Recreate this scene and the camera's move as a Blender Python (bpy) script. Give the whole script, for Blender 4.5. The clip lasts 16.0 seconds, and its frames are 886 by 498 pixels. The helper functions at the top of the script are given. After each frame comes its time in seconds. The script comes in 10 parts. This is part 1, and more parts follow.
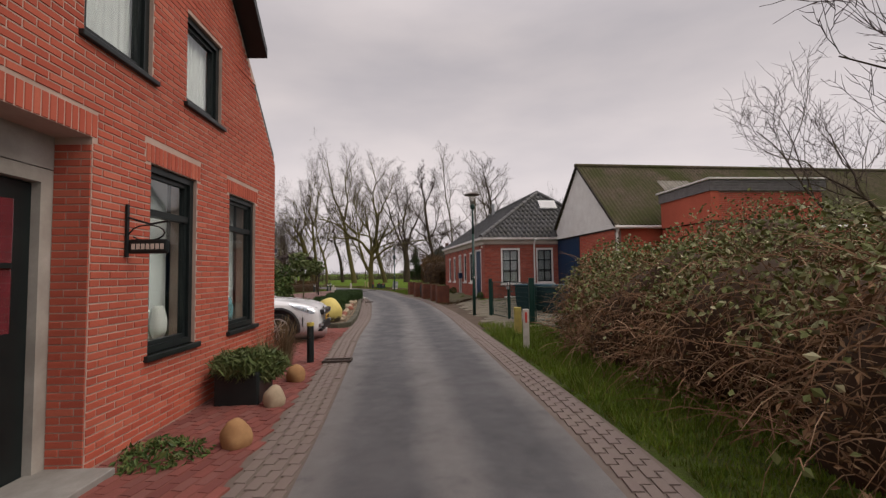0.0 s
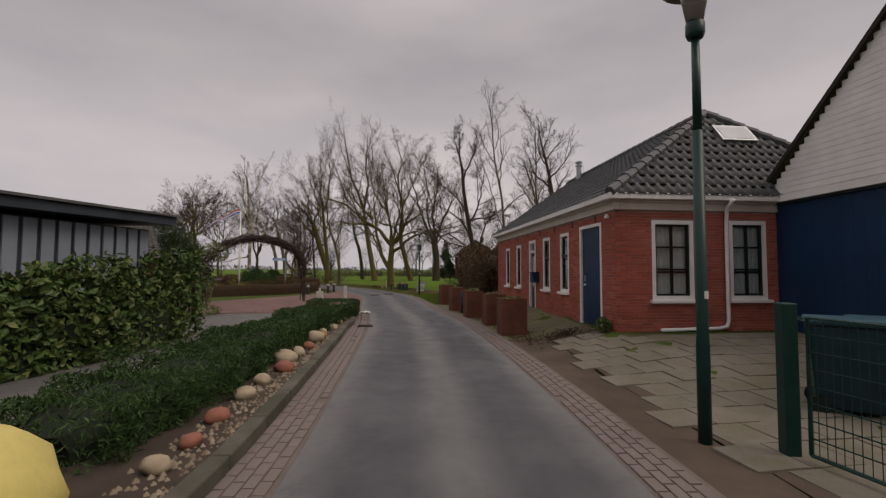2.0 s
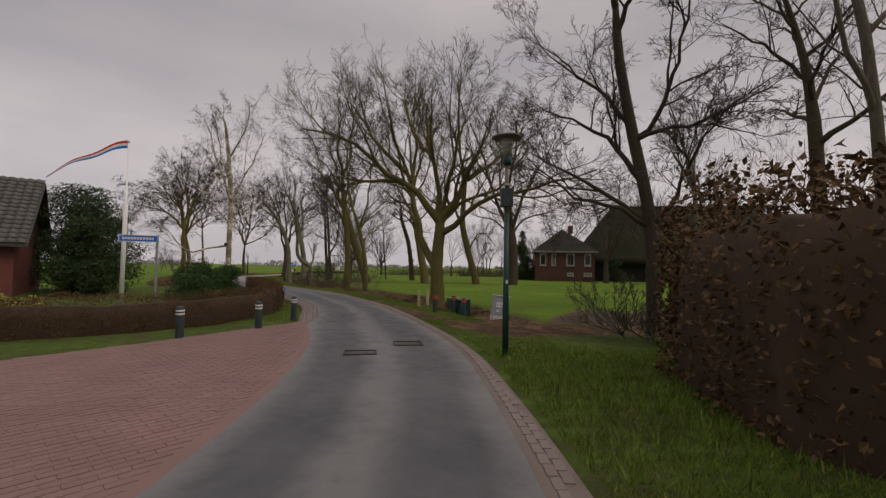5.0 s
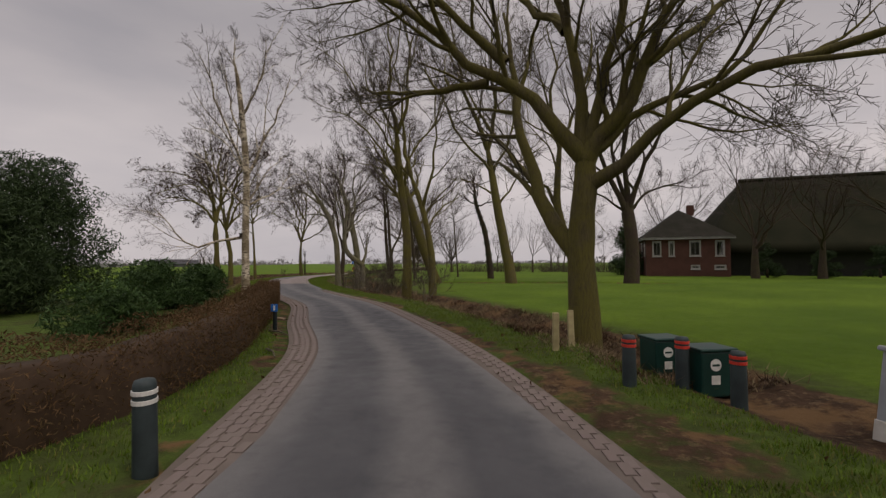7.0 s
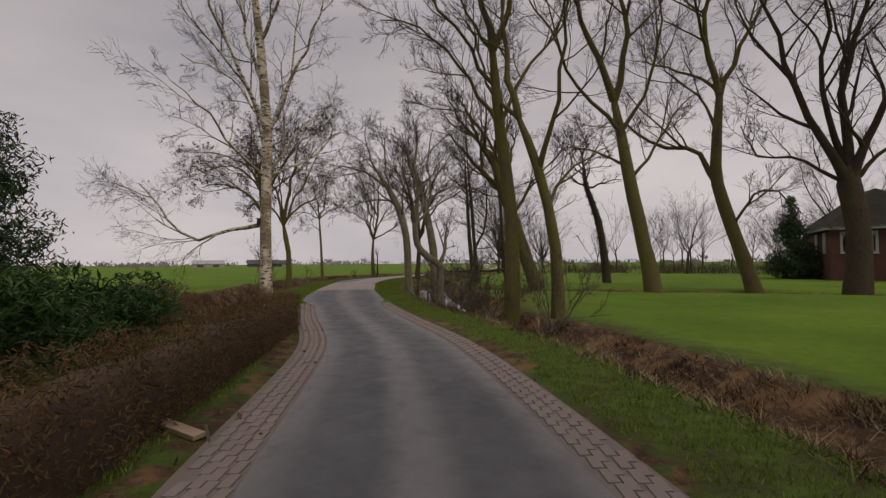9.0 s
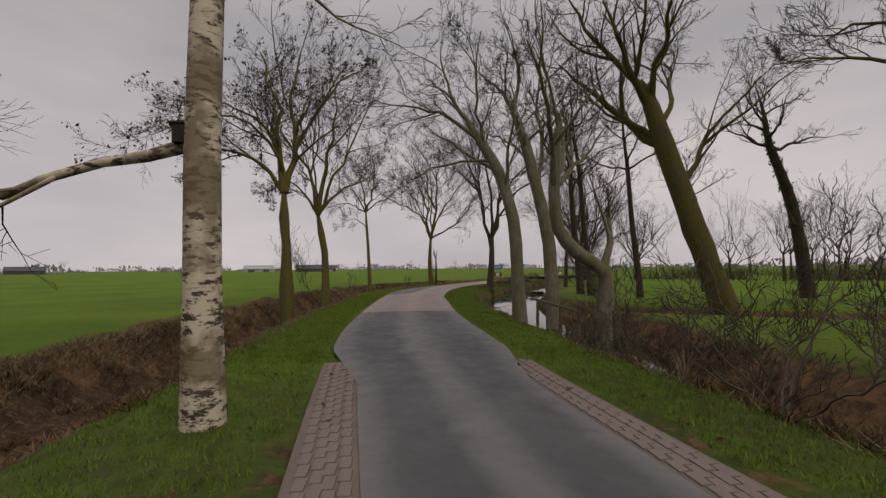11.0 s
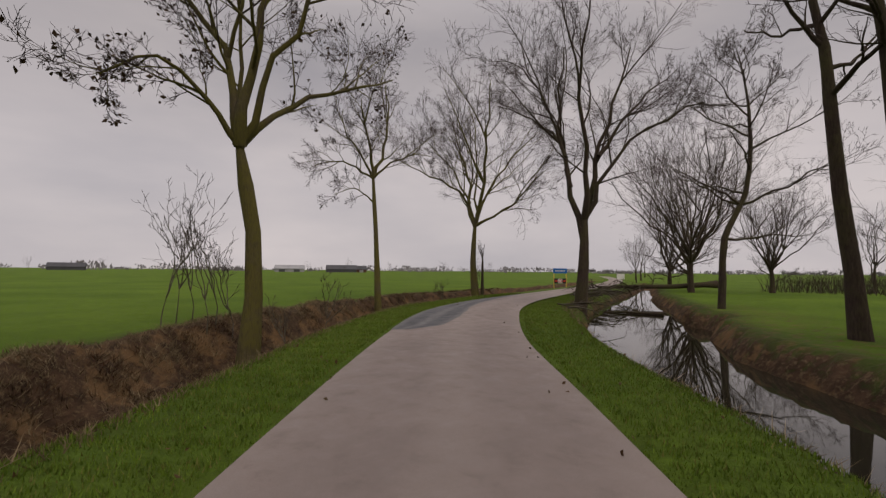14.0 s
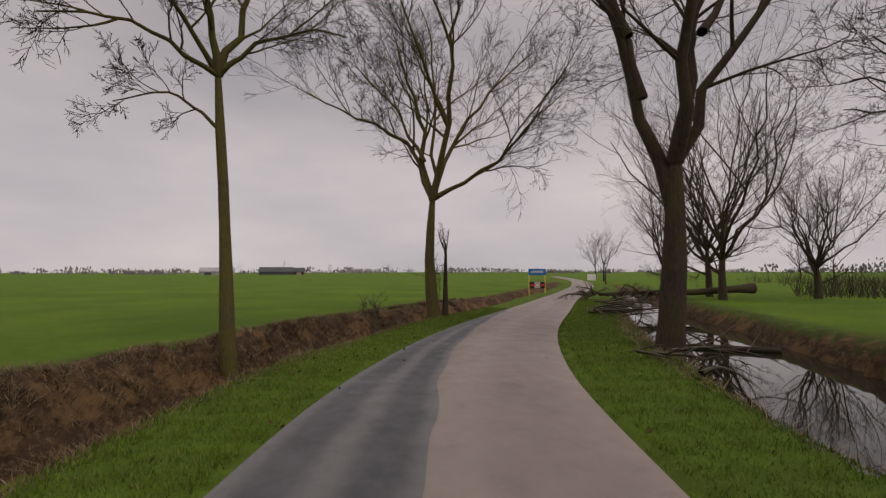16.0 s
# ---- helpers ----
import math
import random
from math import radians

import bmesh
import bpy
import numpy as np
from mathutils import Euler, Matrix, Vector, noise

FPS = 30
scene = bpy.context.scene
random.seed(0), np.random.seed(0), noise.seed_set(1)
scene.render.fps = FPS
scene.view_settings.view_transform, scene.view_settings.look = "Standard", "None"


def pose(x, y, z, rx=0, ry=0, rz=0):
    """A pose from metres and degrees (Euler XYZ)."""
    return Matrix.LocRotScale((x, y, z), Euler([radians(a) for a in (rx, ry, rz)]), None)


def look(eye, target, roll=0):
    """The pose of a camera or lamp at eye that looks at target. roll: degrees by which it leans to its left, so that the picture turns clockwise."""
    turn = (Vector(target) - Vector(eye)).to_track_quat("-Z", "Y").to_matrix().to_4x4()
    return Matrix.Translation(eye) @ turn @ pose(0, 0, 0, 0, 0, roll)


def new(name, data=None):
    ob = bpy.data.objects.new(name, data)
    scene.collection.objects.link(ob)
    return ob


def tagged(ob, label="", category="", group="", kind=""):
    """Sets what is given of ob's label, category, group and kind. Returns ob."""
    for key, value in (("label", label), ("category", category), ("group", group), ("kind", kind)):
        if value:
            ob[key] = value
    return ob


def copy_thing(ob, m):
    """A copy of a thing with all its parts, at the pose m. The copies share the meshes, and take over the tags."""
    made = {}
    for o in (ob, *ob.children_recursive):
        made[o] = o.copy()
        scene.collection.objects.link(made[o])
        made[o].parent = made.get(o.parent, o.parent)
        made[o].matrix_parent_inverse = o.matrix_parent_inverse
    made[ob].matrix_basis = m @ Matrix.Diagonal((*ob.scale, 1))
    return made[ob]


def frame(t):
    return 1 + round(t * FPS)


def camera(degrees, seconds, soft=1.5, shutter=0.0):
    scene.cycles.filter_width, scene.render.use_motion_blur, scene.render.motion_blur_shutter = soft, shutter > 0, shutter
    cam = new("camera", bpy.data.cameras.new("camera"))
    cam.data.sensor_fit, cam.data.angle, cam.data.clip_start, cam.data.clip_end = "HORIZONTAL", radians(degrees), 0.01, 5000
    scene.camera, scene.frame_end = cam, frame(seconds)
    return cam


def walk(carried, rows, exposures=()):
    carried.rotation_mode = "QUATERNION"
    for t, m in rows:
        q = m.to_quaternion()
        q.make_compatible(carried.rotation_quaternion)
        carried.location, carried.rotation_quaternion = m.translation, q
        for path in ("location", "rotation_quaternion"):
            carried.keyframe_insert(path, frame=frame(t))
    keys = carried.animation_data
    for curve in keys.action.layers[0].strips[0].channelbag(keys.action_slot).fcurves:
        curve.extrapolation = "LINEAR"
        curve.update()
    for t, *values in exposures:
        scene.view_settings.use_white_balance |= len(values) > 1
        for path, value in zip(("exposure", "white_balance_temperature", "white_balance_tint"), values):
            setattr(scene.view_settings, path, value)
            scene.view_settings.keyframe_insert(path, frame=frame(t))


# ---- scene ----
cam = camera(91.4, 16.0, 1.35)
PATH = [
    (0, (1.58, -1.133, 1.55), (1.499, 0.862, 1.658), -0.9),
    (0.5, (1.255, 1.804, 1.576), (1.139, 3.798, 1.675), -0.5),
    (1, (0.876, 4.642, 1.534), (0.725, 6.633, 1.635), -0.5),
    (1.5, (0.522, 7.465, 1.572), (0.333, 9.454, 1.666), -0.3),
    (2, (0.054, 10.224, 1.58), (-0.16, 12.21, 1.676), 0.2),
    (2.5, (-0.342, 12.942, 1.572), (-0.594, 14.924, 1.668), 0.8),
    (3, (-0.828, 15.56, 1.584), (-1.113, 17.537, 1.679), 1.1),
    (3.2, (-0.987, 16.695, 1.589), (-1.295, 18.669, 1.688), 1.2),
    (5.3, (-3.989, 30.358, 1.614), (-4.536, 32.28, 1.694), 0.8),
    (5.5, (-4.446, 31.392, 1.588), (-5.019, 33.307, 1.664), 0.7),
    (6, (-5.381, 33.591, 1.577), (-6.03, 35.481, 1.65), 0.4),
    (6.5, (-6.465, 35.75, 1.544), (-7.189, 37.613, 1.612), 0.1),
    (7, (-7.595, 37.986, 1.53), (-8.401, 39.815, 1.595), -0.3),
    (7.5, (-8.581, 39.913, 1.529), (-9.475, 41.701, 1.59), -0.3),
    (8, (-9.789, 41.957, 1.485), (-10.768, 43.7, 1.547), -0.3),
    (8.5, (-11.095, 43.953, 1.523), (-12.151, 45.65, 1.586), -0.2),
    (9, (-12.483, 45.238, 1.547), (-13.604, 46.893, 1.613), -0.4),
    (9.2, (-13.035, 45.777, 1.554), (-14.183, 47.414, 1.618), -0.4),
    (11.3, (-21.734, 52.962, 1.55), (-23.029, 54.483, 1.638), -0.4),
    (11.5, (-22.406, 53.592, 1.574), (-23.711, 55.106, 1.659), -0.3),
    (12, (-23.954, 55.222, 1.565), (-25.288, 56.709, 1.65), -0.1),
    (12.5, (-25.365, 56.902, 1.519), (-26.734, 58.358, 1.605), 0.2),
    (13, (-26.652, 58.606, 1.553), (-28.056, 60.028, 1.643), 0.3),
    (13.5, (-28.668, 60.351, 1.545), (-30.069, 61.774, 1.642), 0.4),
    (14, (-30.599, 62.175, 1.55), (-31.993, 63.605, 1.651), 0.5),
    (14.5, (-32.47, 64.132, 1.536), (-33.844, 65.581, 1.642), 0.6),
    (15, (-34.524, 66.072, 1.535), (-35.849, 67.566, 1.644), 0.2),
    (15.5, (-36.525, 68.327, 1.58), (-37.796, 69.867, 1.687), -0.1),
    (16, (-38.411, 70.686, 1.666), (-39.611, 72.282, 1.772), -0.1),
]
walk(cam, [(t, look(eye, target, roll)) for t, eye, target, roll in PATH], [(0.0, 0.38), (0.6, 0.25), (1.4, 0.04), (2.2, -0.02), (16.0, -0.02)])

# ---- world and light: a grey, overcast winter day ----
world = bpy.data.worlds.new("overcast_sky")
scene.world = world
world.use_nodes = True
wn, wl = world.node_tree.nodes, world.node_tree.links
wn.clear()
w_out = wn.new("ShaderNodeOutputWorld")
w_bg = wn.new("ShaderNodeBackground")
w_sky = wn.new("ShaderNodeTexSky")
w_sky.sky_type, w_sky.sun_disc = "NISHITA", False
w_sky.sun_elevation, w_sky.sun_rotation = radians(50), radians(101)
w_sky.dust_density = 4.0
w_co = wn.new("ShaderNodeTexCoord")
w_map = wn.new("ShaderNodeMapping")
w_map.inputs["Scale"].default_value = (1.0, 1.0, 3.2)
w_noise = wn.new("ShaderNodeTexNoise")
w_noise.inputs["Scale"].default_value = 1.7
w_noise.inputs["Detail"].default_value = 5
w_ramp = wn.new("ShaderNodeValToRGB")
w_ramp.color_ramp.elements[0].position, w_ramp.color_ramp.elements[0].color = 0.30, (2.98, 2.78, 2.95, 1)
w_ramp.color_ramp.elements[1].position, w_ramp.color_ramp.elements[1].color = 0.70, (4.32, 3.88, 3.86, 1)
w_mix = wn.new("ShaderNodeMix")
w_mix.data_type = "RGBA"
w_mix.inputs["Factor"].default_value = 0.975
wl.new(w_co.outputs["Generated"], w_map.inputs["Vector"])
wl.new(w_map.outputs["Vector"], w_noise.inputs["Vector"])
wl.new(w_noise.outputs["Fac"], w_ramp.inputs["Fac"])
wl.new(w_sky.outputs["Color"], w_mix.inputs["A"])
wl.new(w_ramp.outputs["Color"], w_mix.inputs["B"])
w_sep = wn.new("ShaderNodeSeparateXYZ")
w_gain = wn.new("ShaderNodeValToRGB")
w_gain.color_ramp.interpolation = "EASE"
for k, (at, v) in enumerate(((0.0, 1.12), (0.16, 1.08), (0.46, 0.86), (0.78, 1.5), (1.0, 2.6))):
    if k > 1:
        w_gain.color_ramp.elements.new(at)
    w_gain.color_ramp.elements[k].position, w_gain.color_ramp.elements[k].color = at, (v, v, v, 1)
w_up = wn.new("ShaderNodeMath")
w_up.operation = "MAXIMUM"
w_up.inputs[1].default_value = 0.0
w_bright = wn.new("ShaderNodeMix")
w_bright.data_type, w_bright.blend_type = "RGBA", "MULTIPLY"
w_bright.inputs["Factor"].default_value = 1.0
wl.new(w_co.outputs["Generated"], w_sep.inputs["Vector"])
wl.new(w_sep.outputs["Z"], w_up.inputs[0])
wl.new(w_up.outputs[0], w_gain.inputs["Fac"])
wl.new(w_mix.outputs["Result"], w_bright.inputs["A"])
wl.new(w_gain.outputs["Color"], w_bright.inputs["B"])
wl.new(w_bright.outputs["Result"], w_bg.inputs["Color"])
w_bg.inputs["Strength"].default_value = 0.136
wl.new(w_bg.outputs["Background"], w_out.inputs["Surface"])

sun_data = bpy.data.lights.new("sun", "SUN")
sun_data.energy, sun_data.angle, sun_data.color = 1.15, radians(35), (1.0, 0.88, 0.74)
sun = new("sun", sun_data)
sun.matrix_world = look((0, 0, 60), (-42.0, 8.0, 10.0))

# ---- small tools ----
rnd = random.Random(7)


def mesh_of(name, verts, faces, mats, smooth=False, slots=None):
    me = bpy.data.meshes.new(name)
    me.from_pydata([tuple(map(float, v)) for v in verts], [], [tuple(f) for f in faces])
    for m in mats if isinstance(mats, (list, tuple)) else [mats]:
        me.materials.append(m)
    if smooth:
        me.polygons.foreach_set("use_smooth", [True] * len(me.polygons))
    if slots is not None:
        me.polygons.foreach_set("material_index", slots)
    me.update()
    return me


def thing(name, loc=(0, 0, 0), rz=0.0, label="", category="", group="", kind=""):
    """An Empty at the base of a thing, whose parts are parented to it."""
    e = new(name)
    e.empty_display_size = 0.2
    e.matrix_basis = pose(*loc, 0, 0, rz)
    return tagged(e, label, category, group, kind)


def part(name, bm, material, parent, label="", smooth=False, m=None, kind=""):
    """A bmesh as one mesh object under a thing or a part."""
    if m is not None:
        bm.transform(m)
    me = bpy.data.meshes.new(name)
    bm.to_mesh(me)
    bm.free()
    for mt in material if isinstance(material, (list, tuple)) else [material]:
        me.materials.append(mt)
    if smooth:
        me.polygons.foreach_set("use_smooth", [True] * len(me.polygons))
    ob = new(name, me)
    ob.parent = parent
    return tagged(ob, label=label, kind=kind)


def add_box(bm, x0, x1, y0, y1, z0, z1, bevel=0.0, m=None):
    vs = [bm.verts.new(v) for v in ((x0, y0, z0), (x1, y0, z0), (x1, y1, z0), (x0, y1, z0), (x0, y0, z1), (x1, y0, z1), (x1, y1, z1), (x0, y1, z1))]
    fs = [bm.faces.new([vs[i] for i in f]) for f in ((3, 2, 1, 0), (4, 5, 6, 7), (0, 1, 5, 4), (1, 2, 6, 5), (2, 3, 7, 6), (3, 0, 4, 7))]
    if bevel:
        edges = list({e for f in fs for e in f.edges})
        r = bmesh.ops.bevel(bm, geom=edges, offset=bevel, segments=2, affect="EDGES", profile=0.5)
        vs = list({v for f in r["faces"] for v in f.verts} | {v for v in vs if v.is_valid})
    if m is not None:
        bmesh.ops.transform(bm, matrix=m, verts=[v for v in vs if v.is_valid])
    return bm


def box(x0, x1, y0, y1, z0, z1, bevel=0.0, m=None):
    return add_box(bmesh.new(), x0, x1, y0, y1, z0, z1, bevel, m)


def tube_rings(verts, faces, path, radii, sides=8, cap=True, start=0.0):
    """Adds a tapered tube along path to the lists verts and faces."""
    base = len(verts)
    n = len(path)
    ref = None
    for i, p in enumerate(path):
        d = (Vector(path[min(i + 1, n - 1)]) - Vector(path[max(i - 1, 0)]))
        d = d.normalized() if d.length > 1e-9 else Vector((0, 0, 1))
        if ref is None:
            ref = d.orthogonal().normalized()
        ref = (ref - d * ref.dot(d))
        ref = ref.normalized() if ref.length > 1e-6 else d.orthogonal().normalized()
        other = d.cross(ref)
        for k in range(sides):
            a = 2 * math.pi * k / sides + start
            v = Vector(p) + (ref * math.cos(a) + other * math.sin(a)) * radii[i]
            verts.append(v[:])
    for i in range(n - 1):
        for k in range(sides):
            a, b = base + i * sides + k, base + i * sides + (k + 1) % sides
            faces.append((a, b, b + sides, a + sides))
    if cap:
        faces.append(tuple(base + k for k in reversed(range(sides))))
        faces.append(tuple(base + (n - 1) * sides + k for k in range(sides)))


def tube_bm(path, radii, sides=10, cap=True):
    vs, fs = [], []
    if not isinstance(radii, (list, tuple)):
        radii = [radii] * len(path)
    tube_rings(vs, fs, path, radii, sides, cap)
    bm = bmesh.new()
    bv = [bm.verts.new(v) for v in vs]
    for f in fs:
        bm.faces.new([bv[i] for i in f])
    return bm


def lathe(profile, sides=16, cap=True):
    """A turned form from (radius, height) pairs."""
    return tube_bm([(0, 0, z + 1e-5 * i) for i, (r, z) in enumerate(profile)], [max(r, 0.001) for r, z in profile], sides, cap)


def smooth_line(points, step=0.5):
    """A Catmull-Rom line through points of any dimension, as a numpy array."""
    p = np.array(points, float)
    p = np.vstack([2 * p[0] - p[1], p, 2 * p[-1] - p[-2]])
    out = []
    for i in range(1, len(p) - 2):
        n = max(2, int(np.linalg.norm(p[i + 1][:2] - p[i][:2]) / step))
        for u in np.linspace(0, 1, n, endpoint=False):
            a, b, c, d = p[i - 1], p[i], p[i + 1], p[i + 2]
            out.append(0.5 * (2 * b + (c - a) * u + (2 * a - 5 * b + 4 * c - d) * u * u + (3 * b - a - 3 * c + d) * u ** 3))
    out.append(p[-2])
    return np.array(out)


# ---- materials ----
class Mat:
    """A node material built step by step."""

    def __init__(self, name, rough=0.8, metal=0.0, spec=0.3):
        self.m = bpy.data.materials.new(name)
        self.m.use_nodes = True
        self.n, self.l = self.m.node_tree.nodes, self.m.node_tree.links
        self.b = self.n["Principled BSDF"]
        self.b.inputs["Roughness"].default_value = rough
        self.b.inputs["Metallic"].default_value = metal
        self.b.inputs["Specular IOR Level"].default_value = spec
        self.co = None

    def coord(self, kind="Object"):
        if self.co is None:
            self.co = self.n.new("ShaderNodeTexCoord")
        return self.co.outputs[kind]

    def where(self):
        return self.n.new("ShaderNodeNewGeometry").outputs["Position"]

    def scaled(self, vec, s):
        mp = self.n.new("ShaderNodeMapping")
        mp.inputs["Scale"].default_value = s
        self.l.new(vec, mp.inputs["Vector"])
        return mp.outputs["Vector"]

    def noise(self, scale, detail=4, rough=0.55, vec=None, out="Fac"):
        t = self.n.new("ShaderNodeTexNoise")
        t.inputs["Scale"].default_value, t.inputs["Detail"].default_value, t.inputs["Roughness"].default_value = scale, detail, rough
        self.l.new(vec if vec is not None else self.where(), t.inputs["Vector"])
        return t.outputs[out]

    def ramp(self, fac, stops):
        r = self.n.new("ShaderNodeValToRGB")
        e = r.color_ramp.elements
        while len(e) < len(stops):
            e.new(0.5)
        for k, (p, c) in zip(e, stops):
            k.position = p
            k.color = (*c, 1) if isinstance(c, tuple) else (c, c, c, 1)
        self.l.new(fac, r.inputs["Fac"])
        return r.outputs["Color"]

    def mix(self, fac, a, b, blend="MIX"):
        x = self.n.new("ShaderNodeMix")
        x.data_type, x.blend_type = "RGBA", blend
        for s, v in ((x.inputs["Factor"], fac), (x.inputs["A"], a), (x.inputs["B"], b)):
            if isinstance(v, (int, float)):
                s.default_value = v if s.type == "VALUE" else (v, v, v, 1)
            elif isinstance(v, tuple):
                s.default_value = (*v, 1)
            else:
                self.l.new(v, s)
        return x.outputs["Result"]

    def calc(self, op, a, b=None):
        x = self.n.new("ShaderNodeMath")
        x.operation = op
        for s, v in zip(x.inputs, (a, b)):
            if isinstance(v, (int, float)):
                s.default_value = v
            elif v is not None:
                self.l.new(v, s)
        return x.outputs[0]

    def attr(self, name):
        a = self.n.new("ShaderNodeAttribute")
        a.attribute_name = name
        return a.outputs["Fac"]

    def random(self):
        return self.n.new("ShaderNodeObjectInfo").outputs["Random"]

    def island(self):
        return self.n.new("ShaderNodeNewGeometry").outputs["Random Per Island"]

    def color(self, c):
        if isinstance(c, tuple):
            self.b.inputs["Base Color"].default_value = (*c, 1)
        else:
            self.l.new(c, self.b.inputs["Base Color"])
        return self

    def rough(self, r):
        self.l.new(r, self.b.inputs["Roughness"])
        return self

    def bump(self, h, strength=0.4, dist=0.02):
        x = self.n.new("ShaderNodeBump")
        x.inputs["Strength"].default_value, x.inputs["Distance"].default_value = strength, dist
        self.l.new(h, x.inputs["Height"])
        self.l.new(x.outputs["Normal"], self.b.inputs["Normal"])
        return self


def plain(name, base, dark=None, scale=6.0, rough=0.7, metal=0.0, spec=0.3, bump=0.15, fine=60.0):
    """A plain surface with stains at a large scale and grain at a small one."""
    k = Mat(name, rough, metal, spec)
    dark = dark or tuple(c * 0.72 for c in base)
    big = k.noise(scale, 5, 0.6, k.coord())
    small = k.noise(fine, 3, 0.6, k.coord())
    c = k.mix(k.ramp(big, [(0.35, 0.0), (0.7, 1.0)]), dark, base)
    c = k.mix(k.ramp(small, [(0.3, 0.22), (0.7, 0.0)]), c, tuple(v * 0.6 for v in base))
    k.color(c)
    if bump:
        k.bump(small, bump, 0.004)
    return k.m


def bricky(name, tones, rough=0.85, dirt=None):
    """Fired clay that differs from piece to piece."""
    k = Mat(name, rough, 0, 0.25)
    r = k.random()
    c = k.ramp(r, [(i / max(1, len(tones) - 1), t) for i, t in enumerate(tones)])
    big = k.noise(1.1, 4, 0.6)
    grain = k.noise(90, 3, 0.7)
    c = k.mix(k.ramp(big, [(0.35, 0.3), (0.65, 0.0)]), c, tuple(v * 0.55 for v in tones[0]))
    c = k.mix(k.ramp(grain, [(0.35, 0.35), (0.6, 0.0)]), c, tuple(v * 0.5 for v in tones[-1]))
    if dirt:
        c = k.mix(k.ramp(k.noise(1.6, 6, 0.7), [(0.34, 0.05), (0.54, 0.9)]), c, dirt)
    k.color(c).bump(grain, 0.35, 0.004)
    return k.m

# ---- the lane: matching points of its left and right edge ----
LANE = [
    ((0.8, -14.0), (3.9, -14.0)), ((0.3, -2.2), (3.33, -2.2)), ((-0.14, 2.0), (3.14, 2.0)), ((-0.68, 5.4), (2.73, 5.6)),
    ((-1.36, 9.2), (2.2, 9.5)), ((-1.95, 13.3), (1.6, 13.8)), ((-2.6, 16.6), (1.02, 17.2)), ((-3.28, 19.9), (0.23, 21.0)),
    ((-3.95, 22.8), (-0.62, 24.3)), ((-4.86, 25.9), (-1.81, 27.5)), ((-5.88, 29.6), (-2.71, 30.5)), ((-7.0, 33.4), (-3.84, 34.1)),
    ((-8.5, 36.7), (-5.1, 37.3)), ((-10.6, 39.9), (-7.35, 41.2)), ((-13.0, 43.7), (-9.95, 45.1)), ((-15.8, 46.7), (-12.9, 48.6)),
    ((-19.2, 50.4), (-16.5, 52.3)), ((-22.6, 53.0), (-20.3, 55.3)), ((-26.0, 55.7), (-23.5, 57.9)), ((-29.3, 58.5), (-26.7, 60.8)),
    ((-32.4, 61.6), (-30.05, 64.0)), ((-35.7, 65.1), (-33.2, 67.4)), ((-38.9, 68.7), (-36.2, 70.7)), ((-41.8, 72.3), (-39.0, 74.5)),
    ((-43.85, 75.7), (-41.25, 78.1)), ((-45.9, 80.8), (-43.3, 82.7)), ((-47.9, 88.4), (-45.3, 89.0)), ((-49.9, 96.0), (-47.7, 96.7)),
    ((-53.0, 107.4), (-50.9, 108.5)), ((-59.0, 126.0), (-56.6, 127.0)), ((-72.0, 158.0), (-69.6, 159.0)), ((-100.0, 215.0), (-97.0, 216.0)),
]
lane = smooth_line([(*a, *b, i) for i, (a, b) in enumerate(LANE)], 0.45)
lane_l, lane_r, lane_u = lane[:, 0:2], lane[:, 2:4], lane[:, 4]
lane_c = (lane_l + lane_r) / 2
lane_n = lane_r - lane_l
lane_half = np.linalg.norm(lane_n, axis=1) / 2
lane_n /= np.linalg.norm(lane_n, axis=1)[:, None]


def beside(u, off):
    """A place by the lane: off metres right of its right edge (positive) or left of its left edge (negative), at station u."""
    i = int(np.argmin(np.abs(lane_u - u)))
    p = lane_r[i] + lane_n[i] * off if off > 0 else lane_l[i] + lane_n[i] * off
    return float(p[0]), float(p[1])


def ramp01(v, a, b):
    return np.clip((v - a) / (b - a), 0, 1) ** 2 * (3 - 2 * np.clip((v - a) / (b - a), 0, 1))


def lane_frame(pts):
    """For many places: the nearest station and the offset from the middle of the lane (right positive), less half its width."""
    pts = np.asarray(pts, float)
    u, d, side = np.zeros(len(pts)), np.zeros(len(pts)), np.zeros(len(pts))
    for k in range(0, len(pts), 20000):
        p = pts[k:k + 20000]
        q = ((p[:, None] - lane_c[None]) ** 2).sum(-1)
        i = q.argmin(1)
        off = ((p - lane_c[i]) * lane_n[i]).sum(1)
        far = np.sqrt(q[np.arange(len(p)), i])
        u[k:k + 20000], side[k:k + 20000] = lane_u[i], np.sign(off)
        d[k:k + 20000] = np.where(far > np.abs(off) * 1.05, far, np.abs(off)) - lane_half[i]
    return u, d, side


def wobble(pts, scale, seed=0.0):
    return np.array([noise.noise((p[0] * scale + seed, p[1] * scale - seed, seed)) for p in pts])


